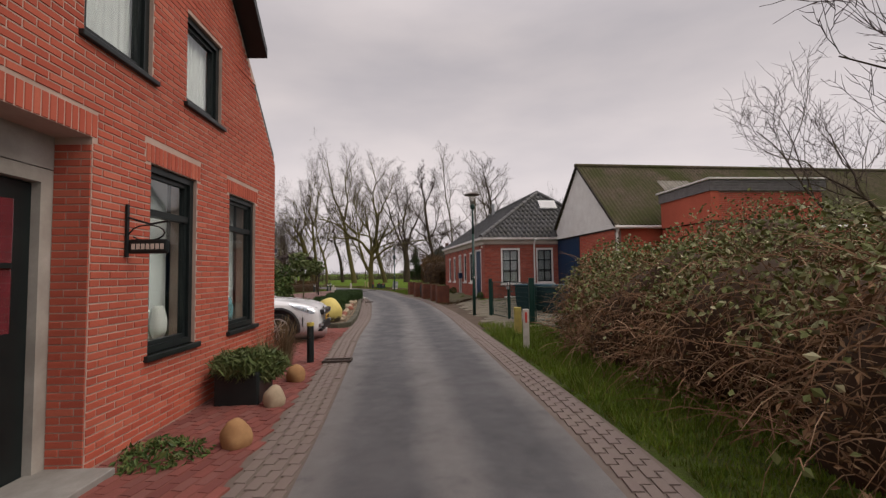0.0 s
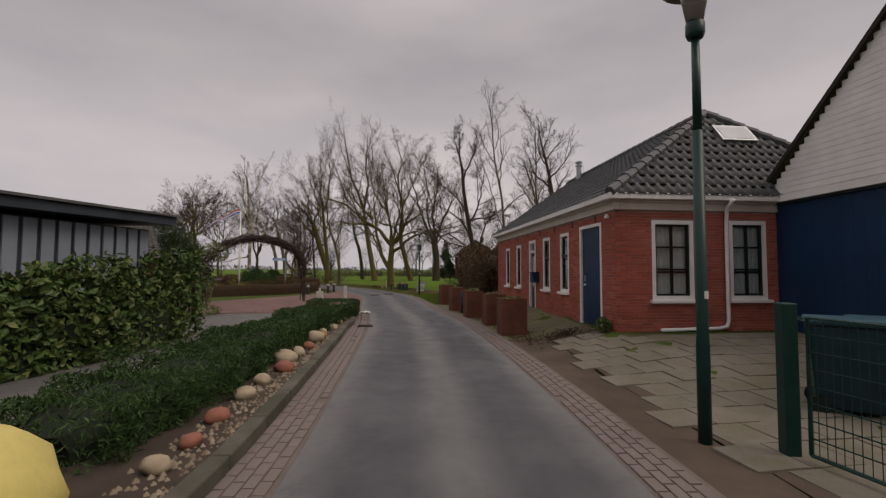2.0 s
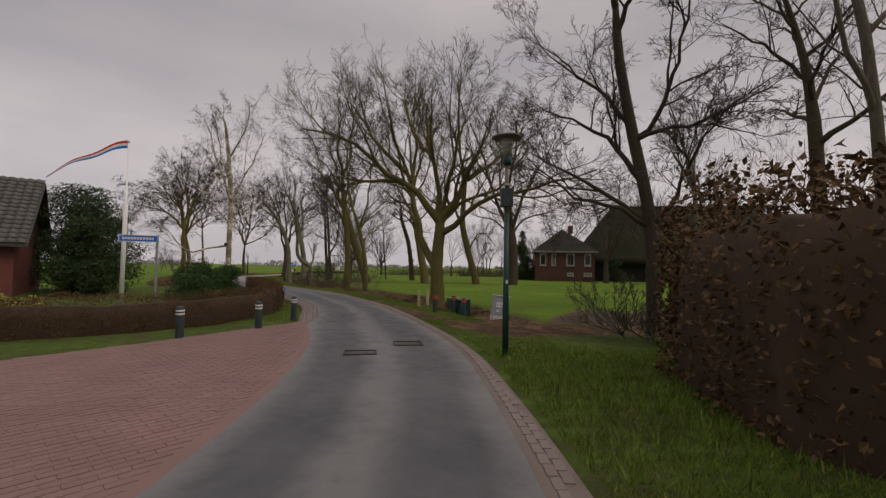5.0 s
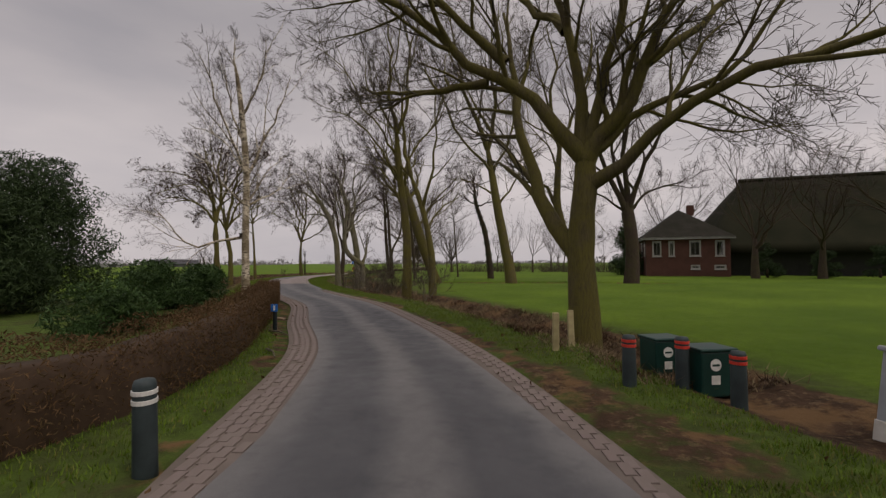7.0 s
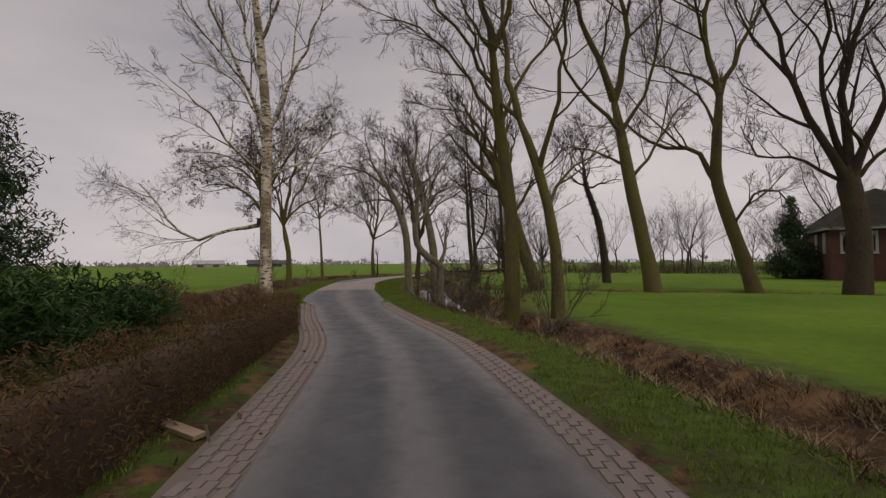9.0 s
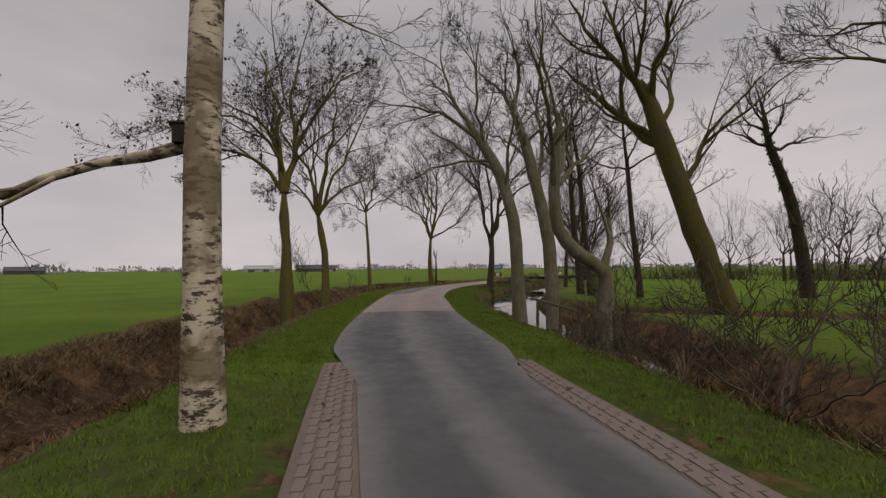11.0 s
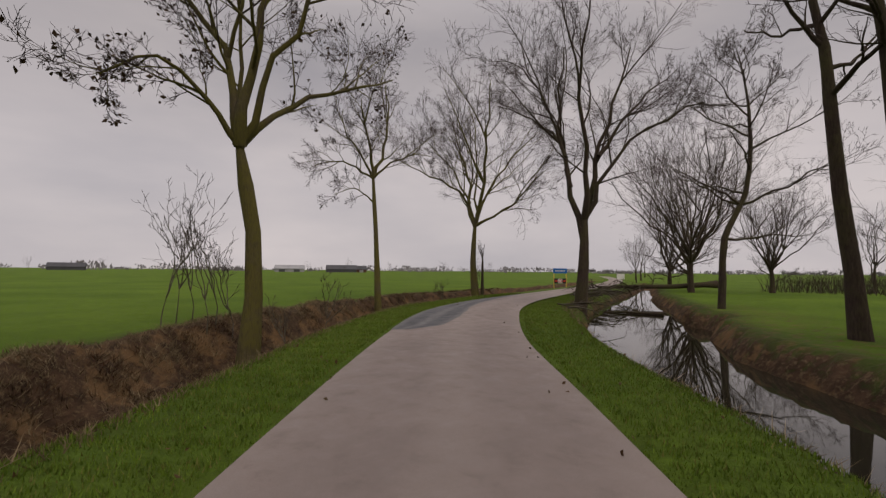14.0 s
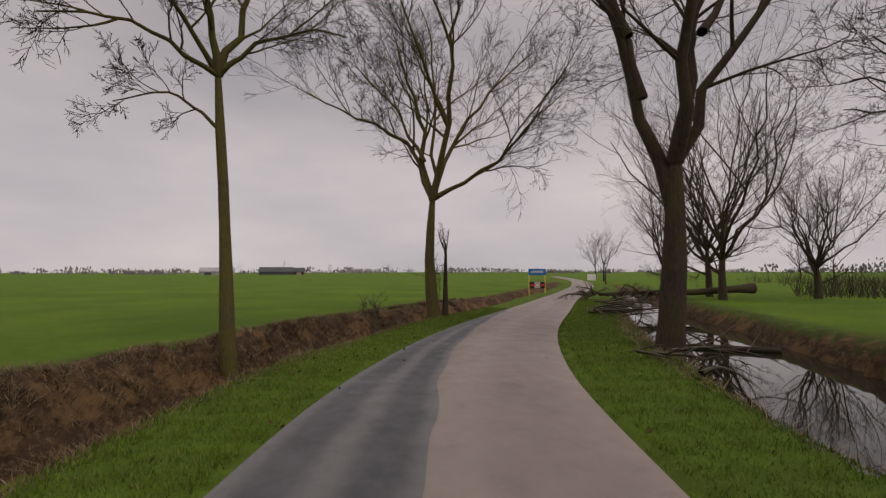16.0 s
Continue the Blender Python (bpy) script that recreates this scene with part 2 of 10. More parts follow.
DITCH = [  # station: left ditch from, to, depth; right ditch from, to, depth, waterline from, to
    (12.5, 2.0, 3.0, 0.0, 1.6, 3.2, 0.0), (14, 2.0, 3.0, 0.0, 1.6, 3.2, 0.45), (17, 2.2, 3.6, 0.0, 1.5, 3.6, 0.6), (18.2, 1.9, 5.0, 0.75, 1.4, 4.4, 1.0),
    (19.5, 1.8, 5.2, 0.95, 1.5, 5.4, 1.35), (22, 1.7, 5.3, 1.0, 1.55, 5.8, 1.5), (24, 1.6, 4.9, 0.95, 1.9, 7.2, 1.6), (26, 1.3, 3.6, 0.7, 2.0, 6.8, 1.5), (28, 1.2, 3.2, 0.5, 2.0, 5.0, 0.9), (30, 1.2, 3.0, 0.4, 2.0, 4.0, 0.4),
]


def within(pts, poly):
    """How far places lie inside a polygon (negative outside), in metres."""
    p, inside_, best = np.array(poly), np.zeros(len(pts), bool), np.full(len(pts), 1e9)
    lo, hi = p.min(0) - 1.0, p.max(0) + 1.0
    close = ((pts >= lo) & (pts <= hi)).all(1)
    if not close.any():
        return -best
    if not close.all():
        out = -best
        out[close] = within(pts[close], poly)
        return out
    for a, b in zip(p, np.roll(p, -1, 0)):
        e = b - a
        f = np.clip(((pts - a) @ e) / (e @ e), 0, 1)
        best = np.minimum(best, np.linalg.norm(pts - a - f[:, None] * e, axis=1))
        if a[1] != b[1]:
            inside_ ^= ((a[1] > pts[:, 1]) != (b[1] > pts[:, 1])) & (pts[:, 0] < (b[0] - a[0]) * (pts[:, 1] - a[1]) / (b[1] - a[1]) + a[0])
    return np.where(inside_, best, -best)


DIRT_TRACK = [(-5.2, 39.3), (-4.5, 38.9), (-2.9, 39.8), (-1.8, 40.3), (3.0, 41.3), (6.0, 42.0), (5.5, 44.0), (1.0, 43.3), (-2.7, 42.3), (-4.6, 42.3), (-6.4, 41.6), (-6.9, 40.9), (-6.0, 40.0)]
VERGE_DIRT = [(-7.4, 41.3), (-6.2, 41.9), (-8.5, 44.8), (-10.5, 46.6), (-11.6, 47.4), (-11.2, 46.6), (-9.6, 44.9)]
PAVED = [[(-9.0, 6.5), (-1.75, 6.5), (-1.3, -3.0), (0.4, -3.0), (-1.6, 11.2), (-9.0, 11.2)], [(-4.7, 25.6), (-7.2, 34.1), (-10.3, 39.6), (-11.3, 35.6), (-13.6, 29.2), (-19.0, 21.0), (-16.5, 19.5), (-9.2, 25.0)]]


def ground_z(pts):
    """Height of the ground, and how much of it is bare soil, with painted tree shade on the pond bank (0..1), and short
    lawn (0..1).
    """
    pts = np.asarray(pts, float)
    u, d, side = lane_frame(pts)
    t = np.array(DITCH).T
    la, lb, ld, ra, rb, rd = (np.interp(u, t[0], col) for col in t[1:])
    w1 = wobble(pts, 0.35, 3.1)
    w2 = wobble(pts, 1.7, 7.7)
    z = np.full(len(pts), -0.02) + 0.025 * w2
    soil, lawn = np.zeros(len(pts)), np.zeros(len(pts))
    left, right = side < 0, side >= 0
    dd = d + 0.22 * w1 + 0.08 * w2
    cut = ramp01(dd, la, la + 0.9) * (1 - ramp01(dd, lb - 1.1, lb))
    w3 = wobble(pts, 0.9, 1.3)
    lip = ramp01(dd, lb - 0.5, lb + 0.1) * (1 - ramp01(dd, lb + 0.2, lb + 1.2)) * np.where(ld > 0.05, 1, 0)
    z = np.where(left, z - cut * ld + (0.13 * w2 + 0.20 * w3) * cut + 0.14 * lip * (0.6 + w3), z)
    soil = np.where(left & (ld > 0.05), ramp01(dd, la - 0.05, la + 0.5) * (1 - ramp01(dd, lb + 0.05, lb + 0.5)), soil)
    cut = ramp01(dd, ra, ra + 1.1) * (1 - ramp01(dd, rb - 1.2, rb + 0.2))
    z = np.where(right, z - cut * rd + 0.09 * w2 * cut, z)
    soil = np.where(right & (rd > 0.05), ramp01(dd, ra - 0.1, ra + 0.6) * (1 - ramp01(dd, rb - 0.3, rb + 0.5)), soil)
    soil = np.where(right, soil * (1 - 0.32 * ramp01(u, 19.8, 21.2)), soil)
    # soil colour on the right bank also paints the trees' shade, besides dead leaf
    under = right & (u > 17.0) & (u < 25.5) & (dd > rb - 0.3)
    soil = np.where(under, np.maximum(soil, 0.44 * (1 - ramp01(dd, rb + 2.0, rb + 7.0))), soil)
    rise = 0.30 * ramp01(d, 0.7, 2.4) * ramp01(u, 5.4, 6.6) * (1 - 0.7 * ramp01(u, 8.2, 10.0)) * (1 - ramp01(u, 9.8, 11.0))
    z = np.where(right, z + rise, z)
    # a shallow overgrown ditch across the lawn
    ex = np.array([-6.0, 74.5]) - np.array([-27.5, 69.0])
    f = np.clip(((pts - np.array([-27.5, 69.0])) @ ex) / (ex @ ex), 0, 1)
    away = np.linalg.norm(pts - (np.array([-27.5, 69.0]) + f[:, None] * ex), axis=1) + 0.4 * w1
    z = z - 0.45 * (1 - ramp01(away, 0.6, 1.9))
    soil = np.maximum(soil, 0.75 * (1 - ramp01(away, 1.0, 2.2)))
    margin = ramp01(d, -0.1, 0.1) * (1 - ramp01(d + 0.35 * w1 + 0.25 * w2, 0.10, 0.55)) * ramp01(u, 12.6, 13.4) * (1 - ramp01(u, 17.2, 18.2))
    soil = np.maximum(soil, 0.8 * margin)
    for area, much in ((DIRT_TRACK, 0.85), (VERGE_DIRT, 0.6)):
        soil = np.maximum(soil, much * ramp01(within(pts, area) + 0.25 * w2, -0.25, 0.35))
    for area in PAVED:
        z = np.where(within(pts, area) > 0, np.minimum(z, -0.035), z)
    z = np.where(d < 0.15, -0.07, z)
    lawn = np.where(right, ramp01(dd, rb + 0.2, rb + 1.2) * ramp01(u, 12.2, 13.2), ramp01(dd, lb, lb + 1.0) * ramp01(u, 17.5, 18.5))
    lawn = np.maximum(lawn, np.where(d < np.where(left, la, ra) + 0.3, 0.6 * ramp01(u, 17.5, 18.5), 0))
    z = np.where(d > 40, z - 0.0 + 0.10 * w1, z)
    return z, soil, lawn


def z_at(x, y):
    return float(ground_z([(x, y)])[0][0])


# ---- ground materials ----
def make_ground():
    k = Mat("grass_soil_and_bank_shade", 0.95, 0, 0.1)
    soil, lawn = k.attr("soil"), k.attr("lawn")
    a, b, c = k.noise(0.16, 5, 0.6), k.noise(3.5, 6, 0.65), k.noise(38, 4, 0.7)
    verge = k.mix(k.ramp(b, [(0.32, 0.0), (0.68, 1.0)]), (0.042, 0.054, 0.014), (0.088, 0.138, 0.020))
    verge = k.mix(k.ramp(k.noise(0.9, 5, 0.65), [(0.48, 0.0), (0.70, 0.8)]), verge, (0.062, 0.050, 0.026))
    mown = k.mix(k.ramp(a, [(0.35, 0.0), (0.65, 1.0)]), (0.072, 0.132, 0.008), (0.130, 0.208, 0.014))
    mown = k.mix(k.ramp(b, [(0.35, 0.55), (0.65, 0.0)]), mown, (0.064, 0.105, 0.008))
    mud = k.mix(k.ramp(b, [(0.3, 0.0), (0.7, 1.0)]), (0.018, 0.012, 0.008), (0.090, 0.054, 0.032))
    mud = k.mix(k.ramp(k.noise(9, 5, 0.75), [(0.52, 0.0), (0.7, 0.7)]), mud, (0.20, 0.145, 0.08))
    mud = k.mix(k.ramp(k.noise(1.1, 5, 0.7), [(0.50, 0.0), (0.60, 0.8)]), mud, (0.155, 0.094, 0.044))
    edge = k.calc("ADD", soil, k.calc("MULTIPLY", k.calc("SUBTRACT", b, 0.5), 0.9))
    c1 = k.mix(lawn, verge, mown)
    c1 = k.mix(k.ramp(c, [(0.3, 0.45), (0.65, 0.0)]), c1, (0.028, 0.034, 0.014))
    c1 = k.mix(k.ramp(edge, [(0.42, 0.0), (0.6, 1.0)]), c1, mud)
    k.color(c1).bump(k.calc("ADD", k.calc("MULTIPLY", c, 0.5), b), 0.8, 0.06)
    return k.m


def make_asphalt(name, light, dark, patch, red=False):
    k = Mat(name, 0.72, 0, 0.4)
    grit = k.noise(160, 3, 0.75)
    big = k.noise(0.45, 5, 0.65)
    mid = k.noise(2.6, 5, 0.7)
    c = k.mix(k.ramp(big, [(0.35, 0.0), (0.65, 1.0)]), dark, light)
    across = k.attr("across")
    drift = k.calc("MULTIPLY", k.calc("SUBTRACT", k.noise(0.9, 4, 0.6), 0.5), 0.16)
    wear = k.ramp(k.calc("ADD", across, drift), [(0.0, 1.0), (0.07, 0.75), (0.15, 0.08), (0.36, 0.02), (0.46, 0.85), (0.55, 0.85), (0.66, 0.02), (0.86, 0.08), (0.94, 0.75), (1.0, 1.0)])
    c = k.mix(k.calc("MULTIPLY", wear, 0.62), c, patch)
    blot = k.noise(1.3, 6, 0.7)
    c = k.mix(k.ramp(blot, [(0.54, 0.0), (0.70, 0.20)]), c, tuple(v * 1.35 for v in light))
    c = k.mix(k.ramp(k.noise(0.33, 6, 0.72), [(0.52, 0.0), (0.72, 0.28)]), c, tuple(v * 0.62 for v in dark))
    c = k.mix(k.ramp(mid, [(0.55, 0.0), (0.78, 0.45)]), c, tuple(v * 0.6 for v in dark))
    c = k.mix(k.ramp(grit, [(0.35, 0.4), (0.6, 0.0)]), c, tuple(v * 0.55 for v in dark))
    k.color(c).bump(grit, 0.5, 0.006)
    k.rough(k.ramp(mid, [(0.3, 0.5), (0.7, 0.8)]))
    return k.m


GROUND = make_ground()
ASPHALT = make_asphalt("worn_asphalt", (0.090, 0.090, 0.094), (0.050, 0.051, 0.056), (0.20, 0.192, 0.184))
RED_ASPHALT = make_asphalt("pale_red_asphalt", (0.255, 0.206, 0.184), (0.192, 0.154, 0.138), (0.292, 0.242, 0.216))

# ---- the ground: one sheet to the horizon ----
def axis(lo, hi, step, far):
    a = list(np.arange(lo, hi + step / 2, step))
    s, v = step, hi
    while v < far:
        s *= 1.35
        v += s
        a.append(v)
    s, v = step, lo
    while v > -far:
        s *= 1.35
        v -= s
        a.insert(0, v)
    return np.array(a)


gx, gy = axis(-66, 16, 0.33, 2600), axis(-8, 118, 0.33, 2600)
GX, GY = np.meshgrid(gx, gy)
gp = np.stack([GX.ravel(), GY.ravel()], 1)
gz, g_soil, g_lawn = ground_z(gp)
gfar = np.hypot(gp[:, 0] + 25, gp[:, 1] - 50)
gz = np.where(gfar > 140, -0.1, gz)
g_lawn = np.where((gp[:, 0] < -40) & (gfar > 90), 1.0, g_lawn)
nx, ny = len(gx), len(gy)
idx = np.arange(nx * ny).reshape(ny, nx)
quads = np.stack([idx[:-1, :-1], idx[:-1, 1:], idx[1:, 1:], idx[1:, :-1]], -1).reshape(-1, 4)
gm = bpy.data.meshes.new("ground")
gm.vertices.add(len(gp))
gm.vertices.foreach_set("co", np.column_stack([gp, gz]).ravel())
gm.loops.add(quads.size)
gm.loops.foreach_set("vertex_index", quads.ravel())
gm.polygons.add(len(quads))
gm.polygons.foreach_set("loop_start", np.arange(0, quads.size, 4))
gm.polygons.foreach_set("loop_total", np.full(len(quads), 4))
gm.update(calc_edges=True)
gm.polygons.foreach_set("use_smooth", [True] * len(quads))
for key, val in (("soil", g_soil), ("lawn", g_lawn)):
    gm.attributes.new(key, "FLOAT", "POINT").data.foreach_set("value", val)
gm.materials.append(GROUND)
tagged(new("ground", gm), "winter grass verges, fields and brown ditch banks", "ground", kind="structure")


def ribbon(name, i0, i1, fa, fb, n_across, z0, crown, mat, label, cat="road"):
    """A strip of the lane between stations i0 and i1, from the share fa to fb of its width (or metres from an edge)."""
    sel = np.where((lane_u >= i0) & (lane_u <= i1))[0]
    vs, ac = [], []
    for i in sel:
        w = 2 * lane_half[i]
        a, b = fa(lane_u[i], w), fb(lane_u[i], w)
        for k in range(n_across + 1):
            s = a + (b - a) * k / n_across
            p = lane_l[i] + lane_n[i] * s
            f = min(max(s / w, 0), 1)
            vs.append((p[0], p[1], z0 + crown * (1 - (2 * f - 1) ** 2)))
            ac.append(k / n_across)
    m = n_across + 1
    fs = [(r * m + k, r * m + k + 1, (r + 1) * m + k + 1, (r + 1) * m + k) for r in range(len(sel) - 1) for k in range(n_across)]
    me = mesh_of(name, vs, fs, mat, True)
    me.attributes.new("across", "FLOAT", "POINT").data.foreach_set("value", ac)
    return tagged(new(name, me), label, cat, kind="structure")


def strip_l(u, w):
    """Width of the brick strip on the left of the asphalt."""
    return float(np.interp(u, [0, 8.6, 9.4, 12.6, 13.2, 17.9, 18.5, 40], [0.48, 0.48, 0.05, 0.05, 0.5, 0.5, 0.0, 0.0]))


def strip_r(u, w):
    return float(np.interp(u, [0, 8.5, 10, 13, 14, 17.9, 18.5, 40], [0.48, 0.45, 0.3, 0.24, 0.45, 0.45, 0.0, 0.0]))


RED_FROM = 20.22
road = ribbon("road", 0, RED_FROM, strip_l, lambda u, w: w - strip_r(u, w), 10, 0.0, 0.03, ASPHALT, "worn grey asphalt of a narrow village lane")
ribbon("road_red", RED_FROM - 0.15, 31, lambda u, w: 0.0, lambda u, w: w, 10, 0.004, 0.03, RED_ASPHALT, "pale reddish asphalt of a narrow country lane")
ribbon("road_repair", 22.15, 26.05, lambda u, w: -0.03, lambda u, w: w * float(np.interp(u, [22.15, 22.4, 22.7, 23.4, 24.0, 25.0, 26.05], [0.10, 0.36, 0.43, 0.45, 0.38, 0.27, 0.0])) + 0.03 * math.sin(u * 11) + 0.012 * math.sin(u * 61 + 1) + 0.01 * math.sin(u * 143), 6, 0.0085, 0.03, ASPHALT, "darker grey asphalt repair along the lane's edge")

# ---- plants ----
def make_bark(name, base, moss, amount, scale=7.0):
    k = Mat(name, 0.95, 0, 0.15)
    pos = k.where()
    ridges = k.noise(scale, 6, 0.7, k.scaled(pos, (3.0, 3.0, 0.5)))
    spots = k.noise(1.3, 5, 0.65, pos)
    c = k.mix(k.ramp(ridges, [(0.3, 0.0), (0.7, 1.0)]), tuple(v * 0.45 for v in base), base)
    c = k.mix(k.ramp(spots, [(0.5 - amount * 0.3, 0.0), (0.8 - amount * 0.3, 0.85)]), c, moss)
    crack = k.noise(26, 5, 0.7, k.scaled(pos, (1.0, 1.0, 0.22)))
    c = k.mix(k.ramp(crack, [(0.36, 0.5), (0.52, 0.0)]), c, tuple(v * 0.40 for v in base))
    k.color(c).bump(k.calc("ADD", ridges, k.calc("MULTIPLY", crack, 0.7)), 1.0, 0.035)
    return k.m


BARK = make_bark("mossy_bark", (0.140, 0.112, 0.078), (0.125, 0.112, 0.026), 0.85)
BARK_PALE = make_bark("pale_blotched_bark", (0.27, 0.245, 0.20), (0.115, 0.105, 0.040), 0.5, 4.0)
BARK_GREY = make_bark("grey_bark", (0.185, 0.158, 0.130), (0.095, 0.090, 0.042), 0.4)
BARK_DARK = make_bark("dark_bark", (0.082, 0.060, 0.047), (0.070, 0.065, 0.026), 0.3)
TWIG = plain("bare_twigs", (0.072, 0.052, 0.046), (0.045, 0.033, 0.030), 2.0, 0.95, bump=0)
TWIG_MOSS = plain("mossy_twigs", (0.085, 0.070, 0.042), (0.045, 0.038, 0.026), 2.0, 0.95, bump=0)


def make_birch():
    k = Mat("birch_bark", 0.85, 0, 0.2)
    pos = k.where()
    bands = k.noise(5.0, 5, 0.7, k.scaled(pos, (1.0, 1.0, 2.6)))
    big = k.noise(1.4, 4, 0.6, pos)
    c = k.mix(k.ramp(bands, [(0.42, 0.0), (0.50, 1.0)]), (0.060, 0.048, 0.038), (0.56, 0.49, 0.38))
    c = k.mix(k.ramp(big, [(0.42, 0.85), (0.54, 0.0)]), c, (0.16, 0.125, 0.075))
    k.color(c).bump(bands, 0.5, 0.02)
    return k.m


BIRCH = make_birch()


def leafy(name, tones, gloss=0.5):
    k = Mat(name, gloss, 0, 0.2)
    c = k.ramp(k.island(), [(i / (len(tones) - 1), t) for i, t in enumerate(tones)])
    c = k.mix(k.ramp(k.noise(2.2, 4, 0.6), [(0.35, 0.45), (0.65, 0.0)]), c, tuple(v * 0.4 for v in tones[0]))
    k.color(c)
    return k.m


LEAF_DRY = leafy("withered_leaves", [(0.050, 0.030, 0.018), (0.085, 0.052, 0.028), (0.060, 0.040, 0.024)], 0.8)
LEAF_LAUREL = leafy("laurel_leaves", [(0.044, 0.076, 0.024), (0.095, 0.145, 0.038), (0.066, 0.112, 0.030), (0.18, 0.20, 0.065)], 0.45)
LEAF_VARIEG = leafy("pale_green_leaves", [(0.060, 0.095, 0.030), (0.16, 0.19, 0.07), (0.09, 0.13, 0.04), (0.24, 0.25, 0.12)], 0.5)
LEAF_PINE = leafy("dark_conifer_needles", [(0.024, 0.044, 0.017), (0.052, 0.082, 0.028), (0.037, 0.060, 0.022)], 0.7)
LEAF_FIELD = leafy("juniper_needles", [(0.026, 0.056, 0.016), (0.060, 0.108, 0.028), (0.040, 0.078, 0.022)], 0.65)
LEAF_BRAMBLE = leafy("bramble_leaves", [(0.090, 0.112, 0.036), (0.19, 0.215, 0.070), (0.130, 0.155, 0.052), (0.38, 0.37, 0.22)], 0.6)
LEAF_DEAD = leafy("dead_bramble_leaves", [(0.11, 0.066, 0.036), (0.20, 0.120, 0.062), (0.145, 0.088, 0.046), (0.28, 0.185, 0.10)], 0.85)
LEAF_BEECH = leafy("brown_beech_leaves", [(0.092, 0.054, 0.024), (0.128, 0.074, 0.032), (0.108, 0.064, 0.028), (0.084, 0.060, 0.025)], 0.8)
STRAW = leafy("dry_grass", [(0.17, 0.125, 0.07), (0.27, 0.21, 0.125), (0.12, 0.085, 0.048)], 0.9)
CANE = leafy("brown_canes", [(0.14, 0.080, 0.046), (0.30, 0.18, 0.10), (0.20, 0.12, 0.07), (0.46, 0.32, 0.20)], 0.85)
GRASS = leafy("grass_blades", [(0.080, 0.135, 0.012), (0.150, 0.225, 0.020), (0.110, 0.178, 0.015), (0.22, 0.20, 0.06)], 0.7)


class Wood:
    """Collects the tubes of one tree: thick wood and thin wood."""

    def __init__(self, seed):
        self.r = random.Random(seed)
        self.tv, self.tf, self.cv, self.cf, self.tips, self.cuts = [], [], [], [], [], []

    def branch(self, p, d, length, rad, level, droop=0.0, wild=0.16, dense=1.0, up=0.10):
        """One branch and all that grows from it."""
        r = self.r
        n = (6, 5, 4, 3)[min(level, 3)]
        path, radii, p, d = [p.copy()], [rad], p.copy(), d.normalized()
        for i in range(n):
            d = d + Vector((r.uniform(-1, 1), r.uniform(-1, 1), r.uniform(-0.7, 0.7))) * wild
            d.z += up - droop * (i / n)
            d.normalize()
            p = p + d * (length / n)
            path.append(p.copy())
            radii.append(rad * (1 - 0.80 * (i + 1) / n) + 0.0025)
        if level == 0:
            self.cuts.append((len(self.tv), len(self.tf)))
            tube_rings(self.tv, self.tf, path, radii, 7, False)
        else:
            tube_rings(self.cv, self.cf, path, radii, (7, 5, 3, 3)[min(level, 3)], False)
        if level >= 3:
            self.tips.append(path[-1])
            return
        kids = int((7, 6.5, 5.5)[level] * dense + r.random())
        for j in range(kids):
            f = 0.22 + 0.78 * (j + r.random()) / kids
            k = min(int(f * n), n - 1)
            q = path[k].lerp(path[k + 1], f * n - k)
            along = (path[k + 1] - path[k]).normalized()
            side = along.orthogonal().normalized()
            side.rotate(Matrix.Rotation(r.uniform(0, 6.283), 3, along))
            a = r.uniform(0.45, 0.95)
            nd = along * math.cos(a) + side * math.sin(a)
            nl = length * r.uniform(0.38, 0.63) * (1.12 - 0.45 * f)
            nr = max(radii[k] * r.uniform(0.42, 0.62), 0.004)
            self.branch(q, nd, nl, nr, level + 1, droop, wild * 1.08, dense, up * 0.9)


def mesh_arrays(name, co, quads, mats, slots=None, smooth=True):
    """A mesh of quads from arrays."""
    me = bpy.data.meshes.new(name)
    me.vertices.add(len(co))
    me.vertices.foreach_set("co", np.ascontiguousarray(co, dtype=np.float32).ravel())
    me.loops.add(quads.size)
    me.loops.foreach_set("vertex_index", quads.ravel().astype(np.int32))
    me.polygons.add(len(quads))
    me.polygons.foreach_set("loop_start", np.arange(0, quads.size, 4, dtype=np.int32))
    me.polygons.foreach_set("loop_total", np.full(len(quads), 4, dtype=np.int32))
    for m in mats:
        me.materials.append(m)
    if slots is not None:
        me.polygons.foreach_set("material_index", slots.astype(np.int32))
    me.update(calc_edges=True)
    if smooth:
        me.polygons.foreach_set("use_smooth", np.ones(len(quads), bool))
    return me


def unit(v):
    return v / np.maximum(np.linalg.norm(v, axis=-1, keepdims=True), 1e-9)


